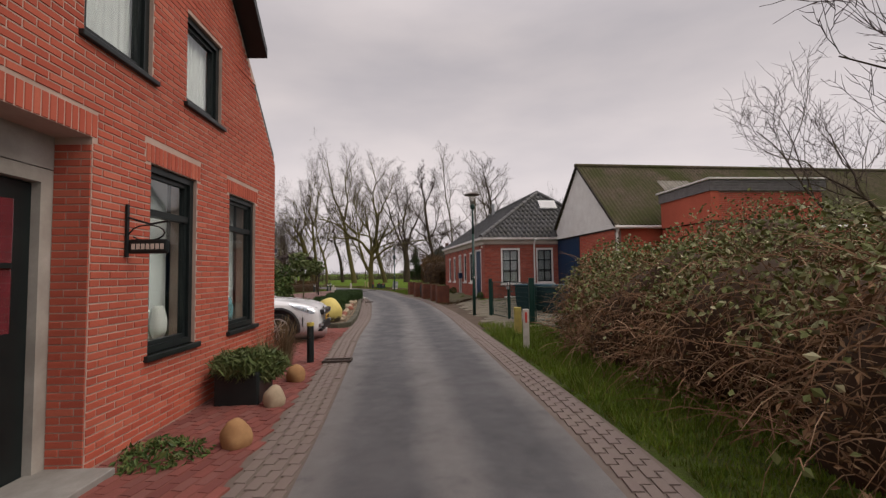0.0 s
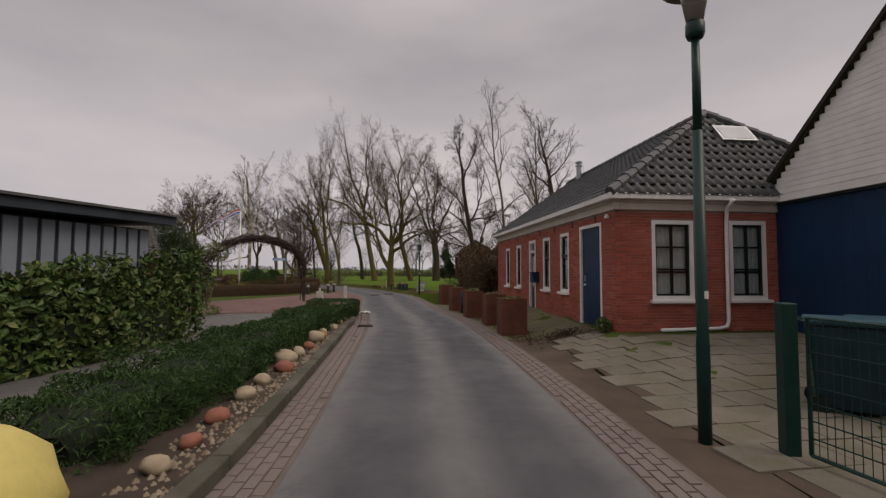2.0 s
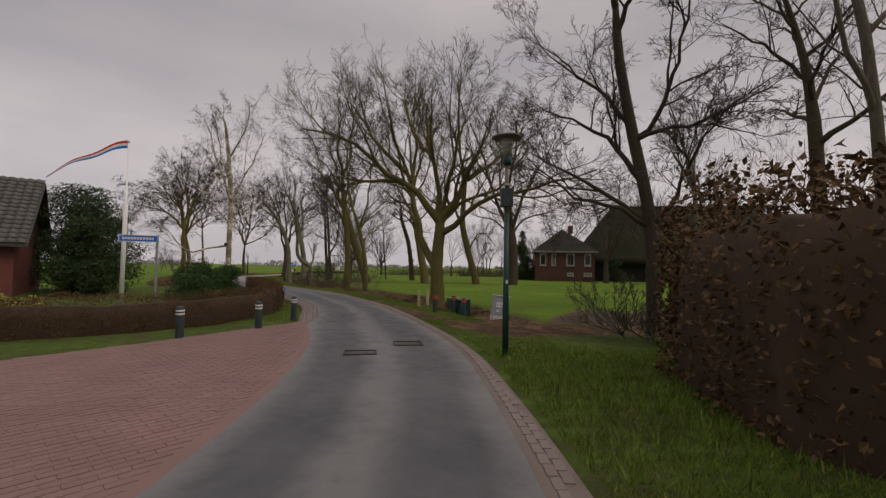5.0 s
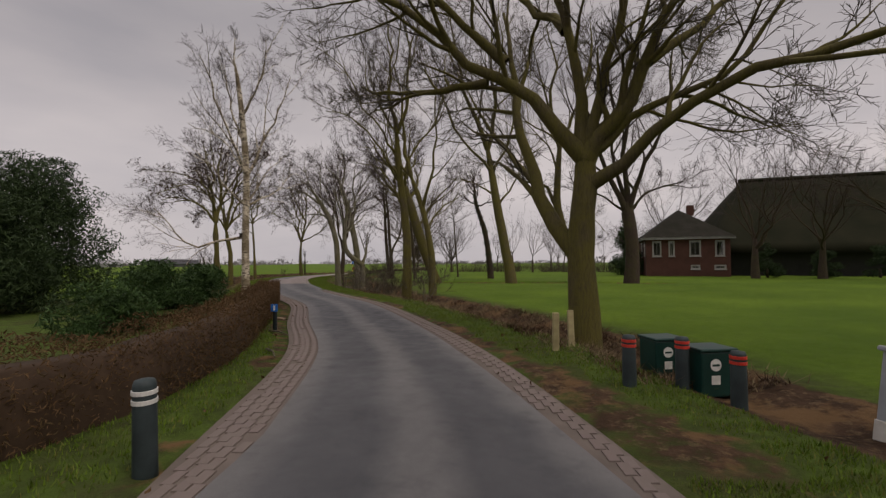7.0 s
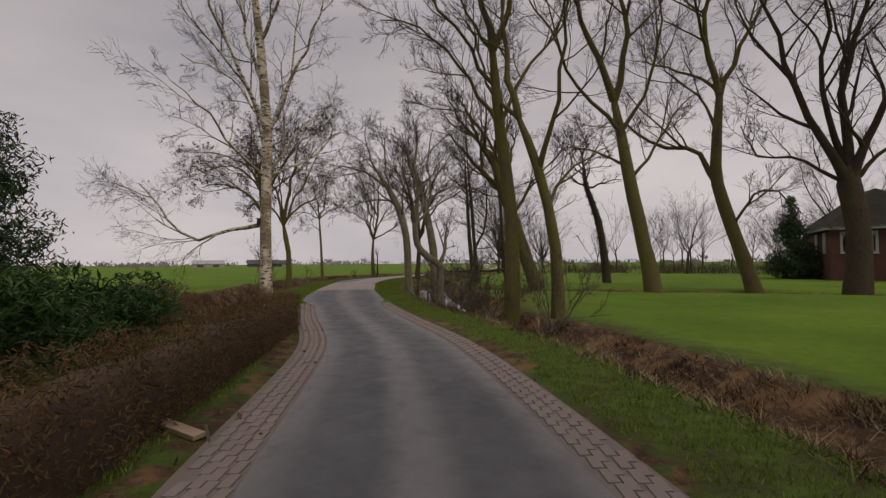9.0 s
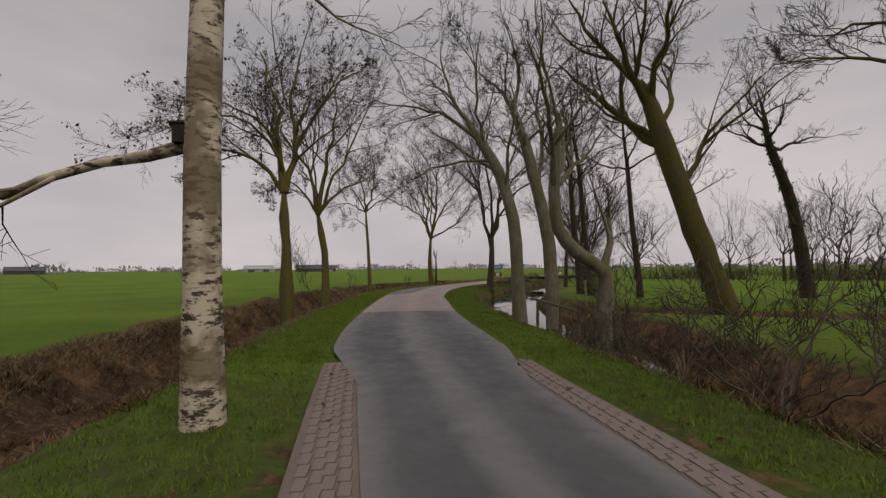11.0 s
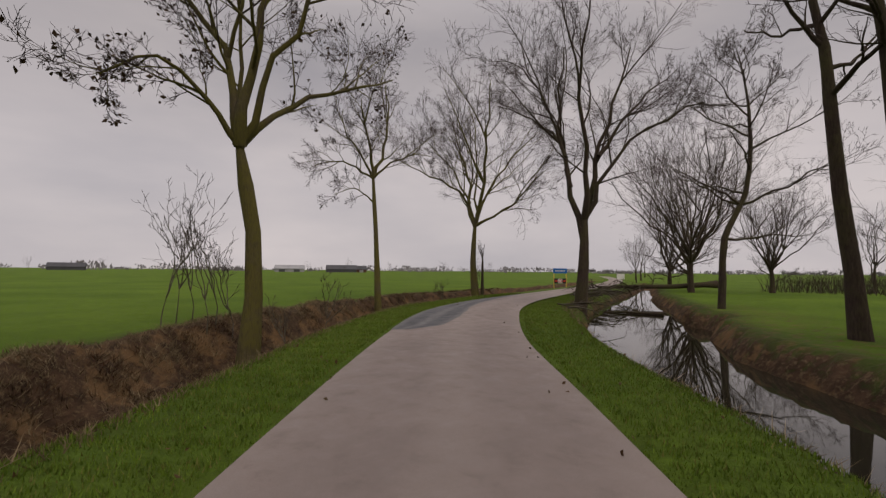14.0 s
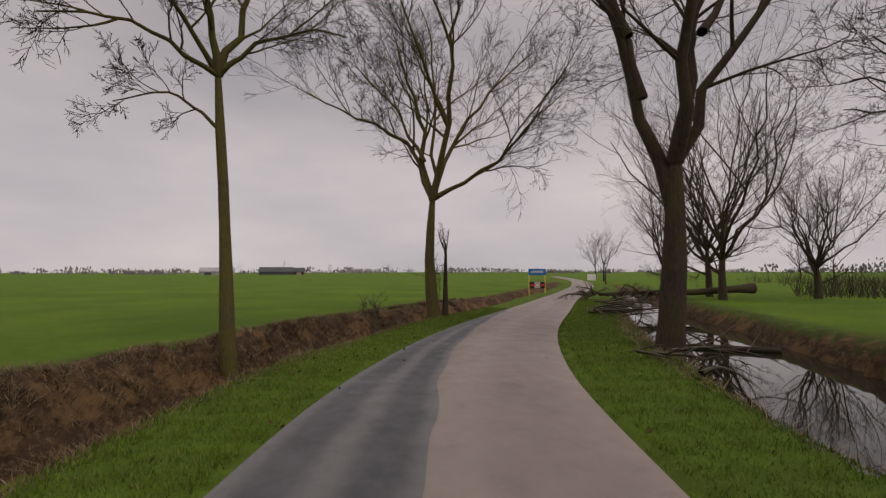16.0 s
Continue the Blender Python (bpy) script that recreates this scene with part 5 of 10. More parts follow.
# local x = 10 - s, where s is the way from the far corner; local -y points to the lane
H1_OUT = [(0.0, 3.53), (0.001, 3.53), (5.0, 9.05), (9.999, 3.53), (10.0, 3.53)]
X = lambda s: 10 - s
h1_holes = [(X(3.45), X(2.60), 0.79, 2.68), (X(1.76), X(0.86), 0.80, 2.69), (X(4.32), X(3.46), 3.52, 4.60), (X(2.85), X(2.02), 3.53, 4.60), (X(5.55), X(4.20), 0.0, 2.70)]
h1_wall = part("front_wall", wall_cells(bmesh.new(), H1_OUT, h1_holes, 0.30), MORTAR, h1)
lay_bricks(h1_wall, H1_OUT, h1_holes, (X(2.62), X(0.0), 0.3, 1.3), RED_BRICK, RED_BRICK_S, arches=[(X(3.53), X(2.52), 2.68, 2.87), (X(1.84), X(0.78), 2.69, 2.88), (X(5.6), X(4.15), 2.70, 2.90)], length=0.215, course=0.066, joint=0.013)
for s1, s0, z0, z1, tr in ((3.45, 2.60, 0.79, 2.68, 2.20), (1.76, 0.86, 0.80, 2.69, 2.22)):
    window(h1, X(s1), X(s0), z0, z1, BLACK, BLACK, 0.09, tr, sill=0.06, sill_mat=BLACK, label="black-framed window with a fanlight")
    # added sheet behind the pane, stands in for reflected sky
    part("net_curtain", box(X(s1) + 0.02, X(s0) - 0.02, 0.335, 0.34, z0 - 0.1, z1 + 0.05), SKY_SHEET, h1)
for s1, s0, z0, z1 in ((4.32, 3.46, 3.52, 4.60), (2.85, 2.02, 3.53, 4.60)):
    window(h1, X(s1), X(s0), z0, z1, BLACK, BLACK, 0.09, None, sill=0.05, sill_mat=BLACK, curtain=[(z0 + 0.08, z1 - 0.08, BLIND)], label="black-framed window with white blinds")
room_behind(h1, X(5.2 - 1.2), X(0.35), 0.3, 3.2, 0.31, 3.0)
room_behind(h1, X(4.6), X(1.8), 3.3, 4.8, 0.31, 2.0)
part("side_wall", box(9.70, 10.0, 0.301, 8.0, -0.4, 3.53), MORTAR, h1)
part("side_wall", box(0.0, 0.30, 0.301, 8.0, -0.4, 3.53), MORTAR, h1)
part("back_wall", box(0.301, 9.699, 7.7, 8.0, -0.4, 3.53), MORTAR, h1)
for sgn, x_e in ((1, 10.0), (-1, 0.0)):
    bm = bmesh.new()
    # two roof slopes; the upper part stands out over the front
    up, lo = (5.0, 9.12), (x_e + 0.0 * sgn, 3.56)
    mid = (x_e - sgn * 1.20, 3.56 + 1.20 * 5.52 / 5.0)
    for (xa, za), (xb, zb), y0 in ((lo, mid, 0.02), (mid, up, -0.30)):
        v = [bm.verts.new(p) for p in ((xa, y0, za), (xb, y0, zb), (xb, 8.2, zb), (xa, 8.2, za), (xa, y0, za + 0.14), (xb, y0, zb + 0.14), (xb, 8.2, zb + 0.14), (xa, 8.2, za + 0.14))]
        for f in ((0, 1, 2, 3), (7, 6, 5, 4), (0, 4, 5, 1), (1, 5, 6, 2), (2, 6, 7, 3), (3, 7, 4, 0)):
            bm.faces.new([v[i] for i in f])
    part("roof_slope", bm, BLACK, h1)
door = new("door")
door.parent = h1
tagged(door, "dark panelled door with a pale stone surround")
part("door_surround", frame_ring(X(5.45), X(4.20), -0.35, 2.42, 0.11, 0.30, 0.44), STONE_WHITE, door)
part("door_leaf", box(X(5.34), X(4.31), 0.37, 0.42, 0.05, 2.30, 0.004), BLACK, door)
part("door_pane", box(X(5.20), X(4.46), 0.362, 0.368, 1.15, 2.15), GLASS, door).visible_shadow = False
part("curtain", box(X(5.20), X(4.46), 0.3685, 0.3695, 1.15, 2.15), RED_CURTAIN, door)
part("glazing_bar", box(X(5.20), X(4.46), 0.352, 0.361, 1.63, 1.67), BLACK, door)
part("recess", box(X(5.55), X(4.20), 0.301, 0.32, 2.43, 2.72), STONE_WHITE, h1)
part("door_step", box(X(5.5), X(4.2), -0.25, 0.36, -0.2, 0.06, 0.01), plain("grey_step", (0.30, 0.29, 0.27)), h1)
reveal = new("door_reveal")
reveal.parent = h1
reveal.matrix_basis = Matrix(((0, 1, 0, X(4.20)), (-1, 0, 0, 0.30), (0, 0, 1, 0), (0, 0, 0, 1)))
lay_bricks(reveal, [(0, 2.69), (0.295, 2.69)], [], None, RED_BRICK, RED_BRICK_S, length=0.215)
# things on the window boards
for s, z, r0, mat, nm, lb in ((2.85, 0.87, 0.085, CERAMIC, "vase", "white ceramic vase on a window board"), (1.25, 0.88, 0.10, AQUA, "vase", "pale blue glass vase on a window board"), (1.55, 0.88, 0.07, AQUA, "vase", "pale blue glass vase on a window board")):
    p = h1.matrix_basis @ Vector((X(s), 0.27, z))
    o = part(nm, lathe([(r0 * 0.6, 0), (r0, 0.08), (r0 * 1.05, 0.2), (r0 * 0.75, 0.32), (r0 * 0.55, 0.36)], 18), mat, None, smooth=True)
    o.matrix_basis = Matrix.Translation(p)
    tagged(o, lb, "vase")
# hanging sign
sg = thing("hanging_sign", h1.matrix_basis @ Vector((X(3.80), -0.01, 1.73)), 0, "black wrought-iron sign with pale lettering beside a window", "sign")
sg.matrix_basis = h1.matrix_basis @ Matrix.Translation((X(3.80), -0.012, 1.73))
part("wall_bar", box(-0.015, 0.015, -0.02, 0.0, 0, 0.48), BLACK, sg)
part("arm", tube_bm([(0, -0.015, 0.36), (0.02, -0.20, 0.30), (0.03, -0.36, 0.33)], 0.010, 6), BLACK, sg)
part("scroll", tube_bm([(0, -0.015, 0.20)] + [(0.005, -0.19 - 0.15 * math.cos(a), 0.22 + 0.07 * math.sin(a)) for a in np.linspace(3.0, -2.6, 14)], 0.007, 5), BLACK, sg)
part("sign_board", box(-0.012, 0.012, -0.38, -0.03, 0.03, 0.16, 0.02), BLACK, sg)
for i in range(7):
    part("letter_bar", box(-0.0155, 0.0155, -0.06 - i * 0.042 - 0.030, -0.06 - i * 0.042, 0.07, 0.12), CREAM, sg, "pale lettering")

# ---- cottage with tiled hip roof ----
cot = thing("cottage", (2.73, 19.79, 0.0), 11.8, "low red brick cottage with white windows and grey tiled hip roof", "cottage")
CW, CD = 7.0, 11.1  # width of the front, depth along the lane
side = new("side_wall")
side.parent = cot
# the side wall's own x runs from the far end to the near corner, its -y faces the lane
side.matrix_basis = Matrix(((0, 1, 0, 0), (-1, 0, 0, CD), (0, 0, 1, 0), (0, 0, 0, 1)))
Y = lambda s: CD - s
s_open = [(0.64, 1.80, 0.20, 2.64), (2.57, 3.22, 0.97, 2.61), (4.07, 4.72, 0.97, 2.59), (5.48, 6.15, 0.20, 2.57), (7.26, 7.91, 0.93, 2.53), (8.96, 9.61, 0.92, 2.49)]
s_holes = [(Y(b), Y(a), c, d) for a, b, c, d in s_open]
S_OUT = [(0, 2.90), (CD, 2.90)]
part("masonry", wall_cells(bmesh.new(), S_OUT, s_holes, 0.28), MORTAR_DARK, side)
lay_bricks(side, S_OUT, s_holes, (Y(2.5), Y(0.0), 0.45, 2.2), OLD_BRICK, OLD_BRICK_S, length=0.23, course=0.064, proud=0.006)
for a, b, c, d in (s_open[1], s_open[2], s_open[4], s_open[5]):
    window(side, Y(b), Y(a), c, d, WHITE, BLACK, 0.05, c + (d - c) * 0.62, sill=0.07, frame_w=0.085, curtain=[(c + 0.1, c + (d - c) * 0.55, CURTAIN)], label="white-framed window with a dark sash")
room_behind(side, 0.5, CD - 2.1, 0.4, 2.8, 0.29, 1.5)
bd = new("barn_door")
bd.parent = side
tagged(bd, "large dark blue wooden door in a white frame")
part("door_frame", frame_ring(Y(1.82), Y(0.62), 0.18, 2.68, 0.075, -0.02, 0.12), WHITE, bd)
for i in range(7):
    w0 = 0.15
    part("board", box(Y(1.745) + i * w0 + 0.002, Y(1.745) + (i + 1) * w0 - 0.002, 0.03, 0.07, 0.26, 2.60, 0.004), BLUE, bd)
part("latch", box(Y(1.62), Y(1.56), 0.01, 0.03, 1.30, 1.45, 0.004), ZINC, bd)
part("latch", box(Y(1.64), Y(1.54), 0.005, 0.03, 1.20, 1.25, 0.004), WHITE, bd)
fd = new("front_door")
fd.parent = side
tagged(fd, "narrow dark glazed front door in a white frame")
part("door_frame", frame_ring(Y(6.17), Y(5.46), 0.18, 2.60, 0.085, -0.02, 0.12), WHITE, fd)
part("transom", box(Y(6.09), Y(5.54), 0.0, 0.10, 2.18, 2.25), WHITE, fd)
part("door_leaf", box(Y(6.08), Y(5.55), 0.05, 0.09, 0.27, 2.17, 0.004), BLACK, fd)
part("door_pane", box(Y(5.96), Y(5.67), 0.042, 0.048, 1.0, 2.05), GLASS, fd).visible_shadow = False
part("curtain", box(Y(5.96), Y(5.67), 0.0482, 0.0495, 1.0, 2.05), CURTAIN, fd)
part("fanlight", box(Y(6.08), Y(5.55), 0.05, 0.056, 2.26, 2.51), GLASS, fd).visible_shadow = False
part("threshold", box(Y(6.25), Y(5.4), -0.30, 0.02, 0.0, 0.26, 0.01), STONE_WHITE, fd)
lb = thing("letterbox", cot.matrix_basis @ Vector((-0.13, 5.25, 1.17)), 11.8, "dark blue metal letterbox on the brick wall", "letterbox")
part("box_body", box(-0.10, 0.12, -0.17, 0.17, 0, 0.30, 0.02), BLUE, lb)
part("lid", box(-0.13, 0.12, -0.19, 0.19, 0.30, 0.345, 0.012), BLUE, lb)
part("flap", box(-0.112, -0.10, -0.12, 0.12, 0.20, 0.25), BLACK, lb)
front = new("front_wall")
front.parent = cot
f_open = [(0.82, 1.78, 0.95, 2.67), (2.62, 3.50, 0.95, 2.68)]
F_OUT = [(0.0, 2.90), (CW, 2.90)]
part("masonry", wall_cells(bmesh.new(), F_OUT, f_open, 0.28), MORTAR_DARK, front)
lay_bricks(front, F_OUT, f_open, (0.0, 0.8, 0.4, 0.9), OLD_BRICK, OLD_BRICK_S, length=0.23, course=0.064, proud=0.006)
for a, b, c, d in f_open:
    window(front, a, b, c, d, WHITE, BLACK, 0.05, None, 1, (c + (d - c) * 0.38, c + (d - c) * 0.66), 0.07, frame_w=0.085, curtain=[(c + (d - c) * 0.36, d - 0.1, CURTAIN), (c + 0.1, c + (d - c) * 0.33, CURTAIN)], label="white-framed six-pane window with net curtains")
room_behind(front, 0.5, 3.7, 0.4, 2.8, 0.29, 1.2)
part("wall_far", box(0.28, CW, CD - 0.28, CD, -0.3, 2.9), MORTAR_DARK, cot)
part("wall_east", box(CW - 0.28, CW, 0.28, CD - 0.28, -0.3, 2.9), MORTAR_DARK, cot)
# frieze and gutter round the eaves
for nm, o, z0, z1, mat in (("frieze", 0.05, 2.88, 3.08, CREAM), ("cornice", 0.10, 3.04, 3.09, CREAM), ("gutter", 0.24, 3.09, 3.22, WHITE)):
    bm = bmesh.new()
    add_box(bm, -o, 0.10, -o, CD + 0.1, z0, z1, 0.012)
    add_box(bm, 0.101, CW, -o, 0.10, z0, z1, 0.012)
    part(nm, bm, mat, cot)
part("downpipe", tube_bm([(2.50, -0.30, 3.10), (2.50, -0.10, 2.95), (2.50, -0.07, 2.6), (2.50, -0.07, 0.5), (2.46, -0.07, 0.38), (2.3, -0.07, 0.34), (0.95, -0.07, 0.31)], 0.04, 10), WHITE, cot, smooth=True)
for y in np.arange(0.9, CD - 0.5, 1.35):
    part("wall_anchor", box(-0.022, 0.0, y, y + 0.03, 2.70, 2.86), BLACK, cot)
part("outdoor_light", lathe([(0.05, 0), (0.06, 0.03), (0.03, 0.09)], 10), WHITE, cot, m=Matrix.Translation((-0.06, 0.25, 2.72)))

RIDGE_X, RIDGE_Z, HIP_Y, EAVE = 3.48, 5.72, 1.80, 0.22
roof = new("roof")
roof.parent = cot
bm = bmesh.new()
z_e = 3.17
A, B, C, D = (-EAVE, -EAVE, z_e), (CW + EAVE, -EAVE, z_e), (CW + EAVE, CD + 0.15, z_e), (-EAVE, CD + 0.15, z_e)
R1, R2 = (RIDGE_X, HIP_Y, RIDGE_Z), (RIDGE_X, CD + 0.15, RIDGE_Z)
vv = [bm.verts.new(p) for p in (A, B, C, D, R1, R2)]
for f in ((0, 4, 5, 3), (0, 1, 4), (1, 2, 5, 4), (3, 5, 2), (3, 2, 1, 0)):
    bm.faces.new([vv[i] for i in f])
part("roof_deck", bm, BLACK, roof)


def tile_mesh(w, l, t=0.022):
    """One curved roof tile lying in its own plane: x across, y up the slope."""
    vs, fs, n = [], [], 6
    for y, zz in ((0.0, 0.050), (l, 0.012)):
        for i in range(n + 1):
            f = i / n
            vs.append((f * w, y, zz + 0.030 * math.sin(f * 2 * math.pi) + 0.012 * f))
    for i in range(n):
        fs.append((i, i + 1, n + 2 + i, n + 1 + i))
    k = len(vs)
    for i in range(n + 1):
        vs.append((vs[i][0], 0.0, vs[i][2] - t))
    for i in range(n):
        fs.append((k + i, k + i + 1, i + 1, i))
    return vs, fs


def tile_slope(parent, p0, p1, top0, top1, mat, w=0.235, l=0.36, overlap=0.055, singles=150):
    """Tiles on the slope between the eaves p0-p1 and the upper edge top0-top1."""
    p0, p1, t0, t1 = (Vector(v) for v in (p0, p1, top0, top1))
    ex = (p1 - p0).normalized()
    mid = (t0 + t1) / 2 - p0
    ey = (mid - ex * mid.dot(ex)).normalized()
    ez = ex.cross(ey)
    height = (t0 - p0).dot(ey)
    a0, a1 = (t0 - p0).dot(ex), (t1 - p0).dot(ex)
    length = (p1 - p0).length
    base = Matrix((ex, ey, ez)).transposed().to_4x4()
    base.translation = p0
    tv, tf = tile_mesh(w, l)
    shared = mesh_of("roof_tile", tv, tf, mat, True)
    vs, fs, rows, done = [], [], int(height / (l - overlap)), 0
    r = random.Random(3)
    for j in range(rows + 1):
        y = j * (l - overlap)
        if y > height - 0.1:
            break
        f = (y + 0.15) / height
        lo, hi = a0 * f, length + (a1 - length) * f
        x = lo
        while x + w * 0.6 < hi:
            m = base @ Matrix.Translation((x, y, r.uniform(0, 0.008))) @ Matrix.Rotation(r.uniform(-.012, .012), 4, "Z")
            if done < singles:
                o = new("roof_tile", shared)
                o.parent = parent
                o.matrix_basis = m
                done += 1
            else:
                k = len(vs)
                vs += [(m @ Vector(q))[:] for q in tv]
                fs += [tuple(i + k for i in q) for q in tf]
            x += w
    if vs:
        o = new("tile_rest", mesh_of("tile_rest", vs, fs, mat, True))
        o.parent = parent
        tagged(o, kind="stuff")


tile_slope(roof, A, B, R1, R1, TILE, singles=150)
tile_slope(roof, D, A, R2, R1, TILE, singles=150)
# hip and ridge tiles
for q0, q1 in ((A, R1), (B, R1), (R1, R2)):
    q0, q1 = Vector(q0), Vector(q1)
    n = int((q1 - q0).length / 0.33)
    for i in range(n):
        a, b = q0.lerp(q1, i / n) + Vector((0, 0, 0.06)), q0.lerp(q1, (i + 1.12) / n) + Vector((0, 0, 0.05))
        part("ridge_tile", tube_bm([a, b], [0.115, 0.095], 8), TILE, roof)
sk = new("skylight")
sk.parent = roof
nrm = Vector((0, -(RIDGE_Z - z_e), HIP_Y + EAVE)).normalized()
upv = Vector((0, HIP_Y + EAVE, RIDGE_Z - z_e)).normalized()
mk = Matrix(((1, 0, 0), tuple(upv), tuple(nrm))).transposed().to_4x4()
f0 = (4.72 - z_e) / (RIDGE_Z - z_e)
mk.translation = Vector((3.28, -EAVE + (HIP_Y + EAVE) * f0, 4.72)) + nrm * 0.08
part("skylight_frame", box(0, 0.95, 0, 0.62, -0.06, 0.05, 0.01), ZINC, sk, m=mk)
part("skylight_blind", box(0.07, 0.88, 0.06, 0.56, 0.052, 0.058), BLIND, sk, m=mk)
ch = part("flue", lathe([(0.11, 0), (0.11, 0.75), (0.15, 0.76), (0.15, 0.82), (0.08, 0.83), (0.08, 0.90), (0.15, 0.91), (0.15, 0.97), (0.02, 1.02)], 14), ZINC, cot, m=Matrix.Translation((RIDGE_X - 0.3, 9.25, 5.35)))

# ---- shed with white gable, blue door and mossy corrugated roof ----
shed = thing("workshop", (6.33, 20.75, 0.0), 0, "brick workshop with white clad gable, blue door, mossy corrugated roof", "workshop")
shed.matrix_basis = Matrix(((0.169, 0.986, 0, 6.36), (-0.986, 0.169, 0, 20.70), (0, 0, 1, 0), (0, 0, 0, 1)))  # x along the gable, y inwards
SW, SL, SE, SP = 5.65, 17.0, 3.22, 6.08
sw = new("gable_wall")
sw.parent = shed
part("masonry", wall_cells(bmesh.new(), [(2.66, 3.05), (SW, 3.05)], [], 0.25), MORTAR_DARK, sw)
lay_bricks(sw, [(2.66, 3.05), (SW, 3.05)], [], (2.7, 4.4, 0.4, 1.6), RED_BRICK, RED_BRICK_S, z0=0.1)
bdr = new("sliding_door")
bdr.parent = shed
tagged(bdr, "wide blue boarded sliding door")
for i in range(13):
    part("board", box(0.02 + i * 0.203, 0.02 + i * 0.203 + 0.201, 0.02, 0.06, 0.12, 3.04, 0.003), BLUE, bdr)
part("door_edge", box(2.655, 2.71, -0.02, 0.08, 0.1, 3.06), BLACK, bdr)
for i in range(24):
    z = 3.26 + i * 0.118
    if z + 0.118 > SP:
        break
    f = 1 - (z + 0.06 - SE) / (SP - SE)
    half = 2.85 * f
    part("clapboard", box(2.78 - half, 2.78 + half, -0.035, -0.01, z, z + 0.113), WHITE, shed)
part("gable_core", wall_cells(bmesh.new(), [(0, 3.06), (0.001, 3.25), (2.78, SP - 0.03), (SW - 0.001, 3.25), (SW, 3.06)], [(0.0, SW, -0.4, 3.06)], 0.2), WHITE, shed)
part("fascia", box(-0.10, SW + 0.15, -0.09, -0.0, 3.08, 3.23, 0.008), WHITE, shed)
part("door_rail", box(0.0, SW, -0.05, 0.0, 3.03, 3.075), BLACK, shed)
part("south_wall", box(SW - 0.25, SW, 0.251, SL, -0.3, 3.1), RED_BRICK_S, shed)
part("north_wall", box(0.0, 0.25, 0.251, SL, -0.3, 3.1), MORTAR_DARK, shed)
part("end_wall", box(0.25, SW - 0.25, SL - 0.25, SL, -0.3, 3.1), MORTAR_DARK, shed)


def corrugated(x0, z0, x1, z1, y0, y1, pitch=0.16, amp=0.026, mat=MOSSY):
    vs, fs = [], []
    n = int((y1 - y0) / pitch * 6)
    nx, nz = -(z1 - z0), (x1 - x0)
    ln = math.hypot(nx, nz)
    for i in range(n + 1):
        y = y0 + (y1 - y0) * i / n
        h = amp * math.sin(2 * math.pi * (y - y0) / pitch)
        for j in range(5):
            f = j / 4
            vs.append((x0 + (x1 - x0) * f + h * nx / ln, y, z0 + (z1 - z0) * f + h * nz / ln))
    for i in range(n):
        for j in range(4):
            a = i * 5 + j
            fs.append((a, a + 5, a + 6, a + 1))
    return mesh_of("corrugated_sheets", vs, fs, mat, True)


for x0, z0, x1, z1 in ((SW + 0.22, SE - 0.02, 2.78, SP + 0.06), (-0.22, SE - 0.02, 2.78, SP + 0.06)):
    o = new("corrugated_roof", corrugated(x0, z0, x1, z1, -0.12, SL + 0.2))
    o.parent = shed
for k, (y0, y1, f0, f1) in enumerate(((3.1, 4.6, 0.42, 0.72), (7.2, 8.9, 0.45, 0.72))):
    a, b = (SW + 0.22, SE - 0.02), (2.78, SP + 0.06)
    o = new("light_sheet", corrugated(a[0] + (b[0] - a[0]) * f0, a[1] + (b[1] - a[1]) * f0 + 0.025, a[0] + (b[0] - a[0]) * f1, a[1] + (b[1] - a[1]) * f1 + 0.025, y0, y1, mat=OPAL))
    o.parent = shed
part("ridge_cap", tube_bm([(2.78, -0.15, SP + 0.08), (2.78, SL + 0.2, SP + 0.08)], 0.09, 8), MOSSY, shed)
for s in (-1, 1):
    bm = bmesh.new()
    xe = 2.78 + s * 3.08
    for i in range(1):
        v = [bm.verts.new(p) for p in ((xe, -0.13, SE - 0.10), (2.78, -0.13, SP - 0.02), (2.78, -0.13, SP + 0.10), (xe, -0.13, SE + 0.03), (xe, -0.10, SE - 0.10), (2.78, -0.10, SP - 0.02), (2.78, -0.10, SP + 0.10), (xe, -0.10, SE + 0.03))]
        for f in ((0, 1, 2, 3), (7, 6, 5, 4), (0, 4, 5, 1), (1, 5, 6, 2), (2, 6, 7, 3), (3, 7, 4, 0)):
            bm.faces.new([v[j] for j in f])
    part("barge_board", bm, DARKWOOD, shed)
part("gutter", tube_bm([(SW + 0.20, -0.1, SE - 0.10), (SW + 0.20, SL, SE - 0.10)], 0.06, 8), WHITE, shed)
part("downpipe", tube_bm([(SW + 0.18, 0.05, SE - 0.12), (SW + 0.06, 0.06, 2.9), (SW + 0.06, 0.06, 0.1)], 0.045, 8), WHITE, shed)

# ---- flat-roofed brick building ----
fl = thing("flat_roofed_building", (9.4, 12.6, 0.0), 7.0, "flat-roofed red brick building with a pale roof edge", "building")
fl_wall = new("walls")
fl_wall.parent = fl
part("masonry", wall_cells(bmesh.new(), [(0, 3.0), (3.7, 3.0)], [], 0.25), MORTAR_DARK, fl_wall)
lay_bricks(fl_wall, [(0, 3.0), (3.7, 3.0)], [], (0.0, 2.4, 2.2, 2.95), RED_BRICK, RED_BRICK_S, z0=1.2)
part("masonry", box(0.0, 0.25, 0.2501, 2.6, -0.3, 3.0), RED_BRICK_S, fl_wall)
part("masonry", box(3.45, 3.7, 0.2501, 2.6, -0.3, 3.0), RED_BRICK_S, fl_wall)
up_w = new("upper_wall")
up_w.parent = fl
up_w.matrix_basis = Matrix.Translation((0, -0.06, 0))
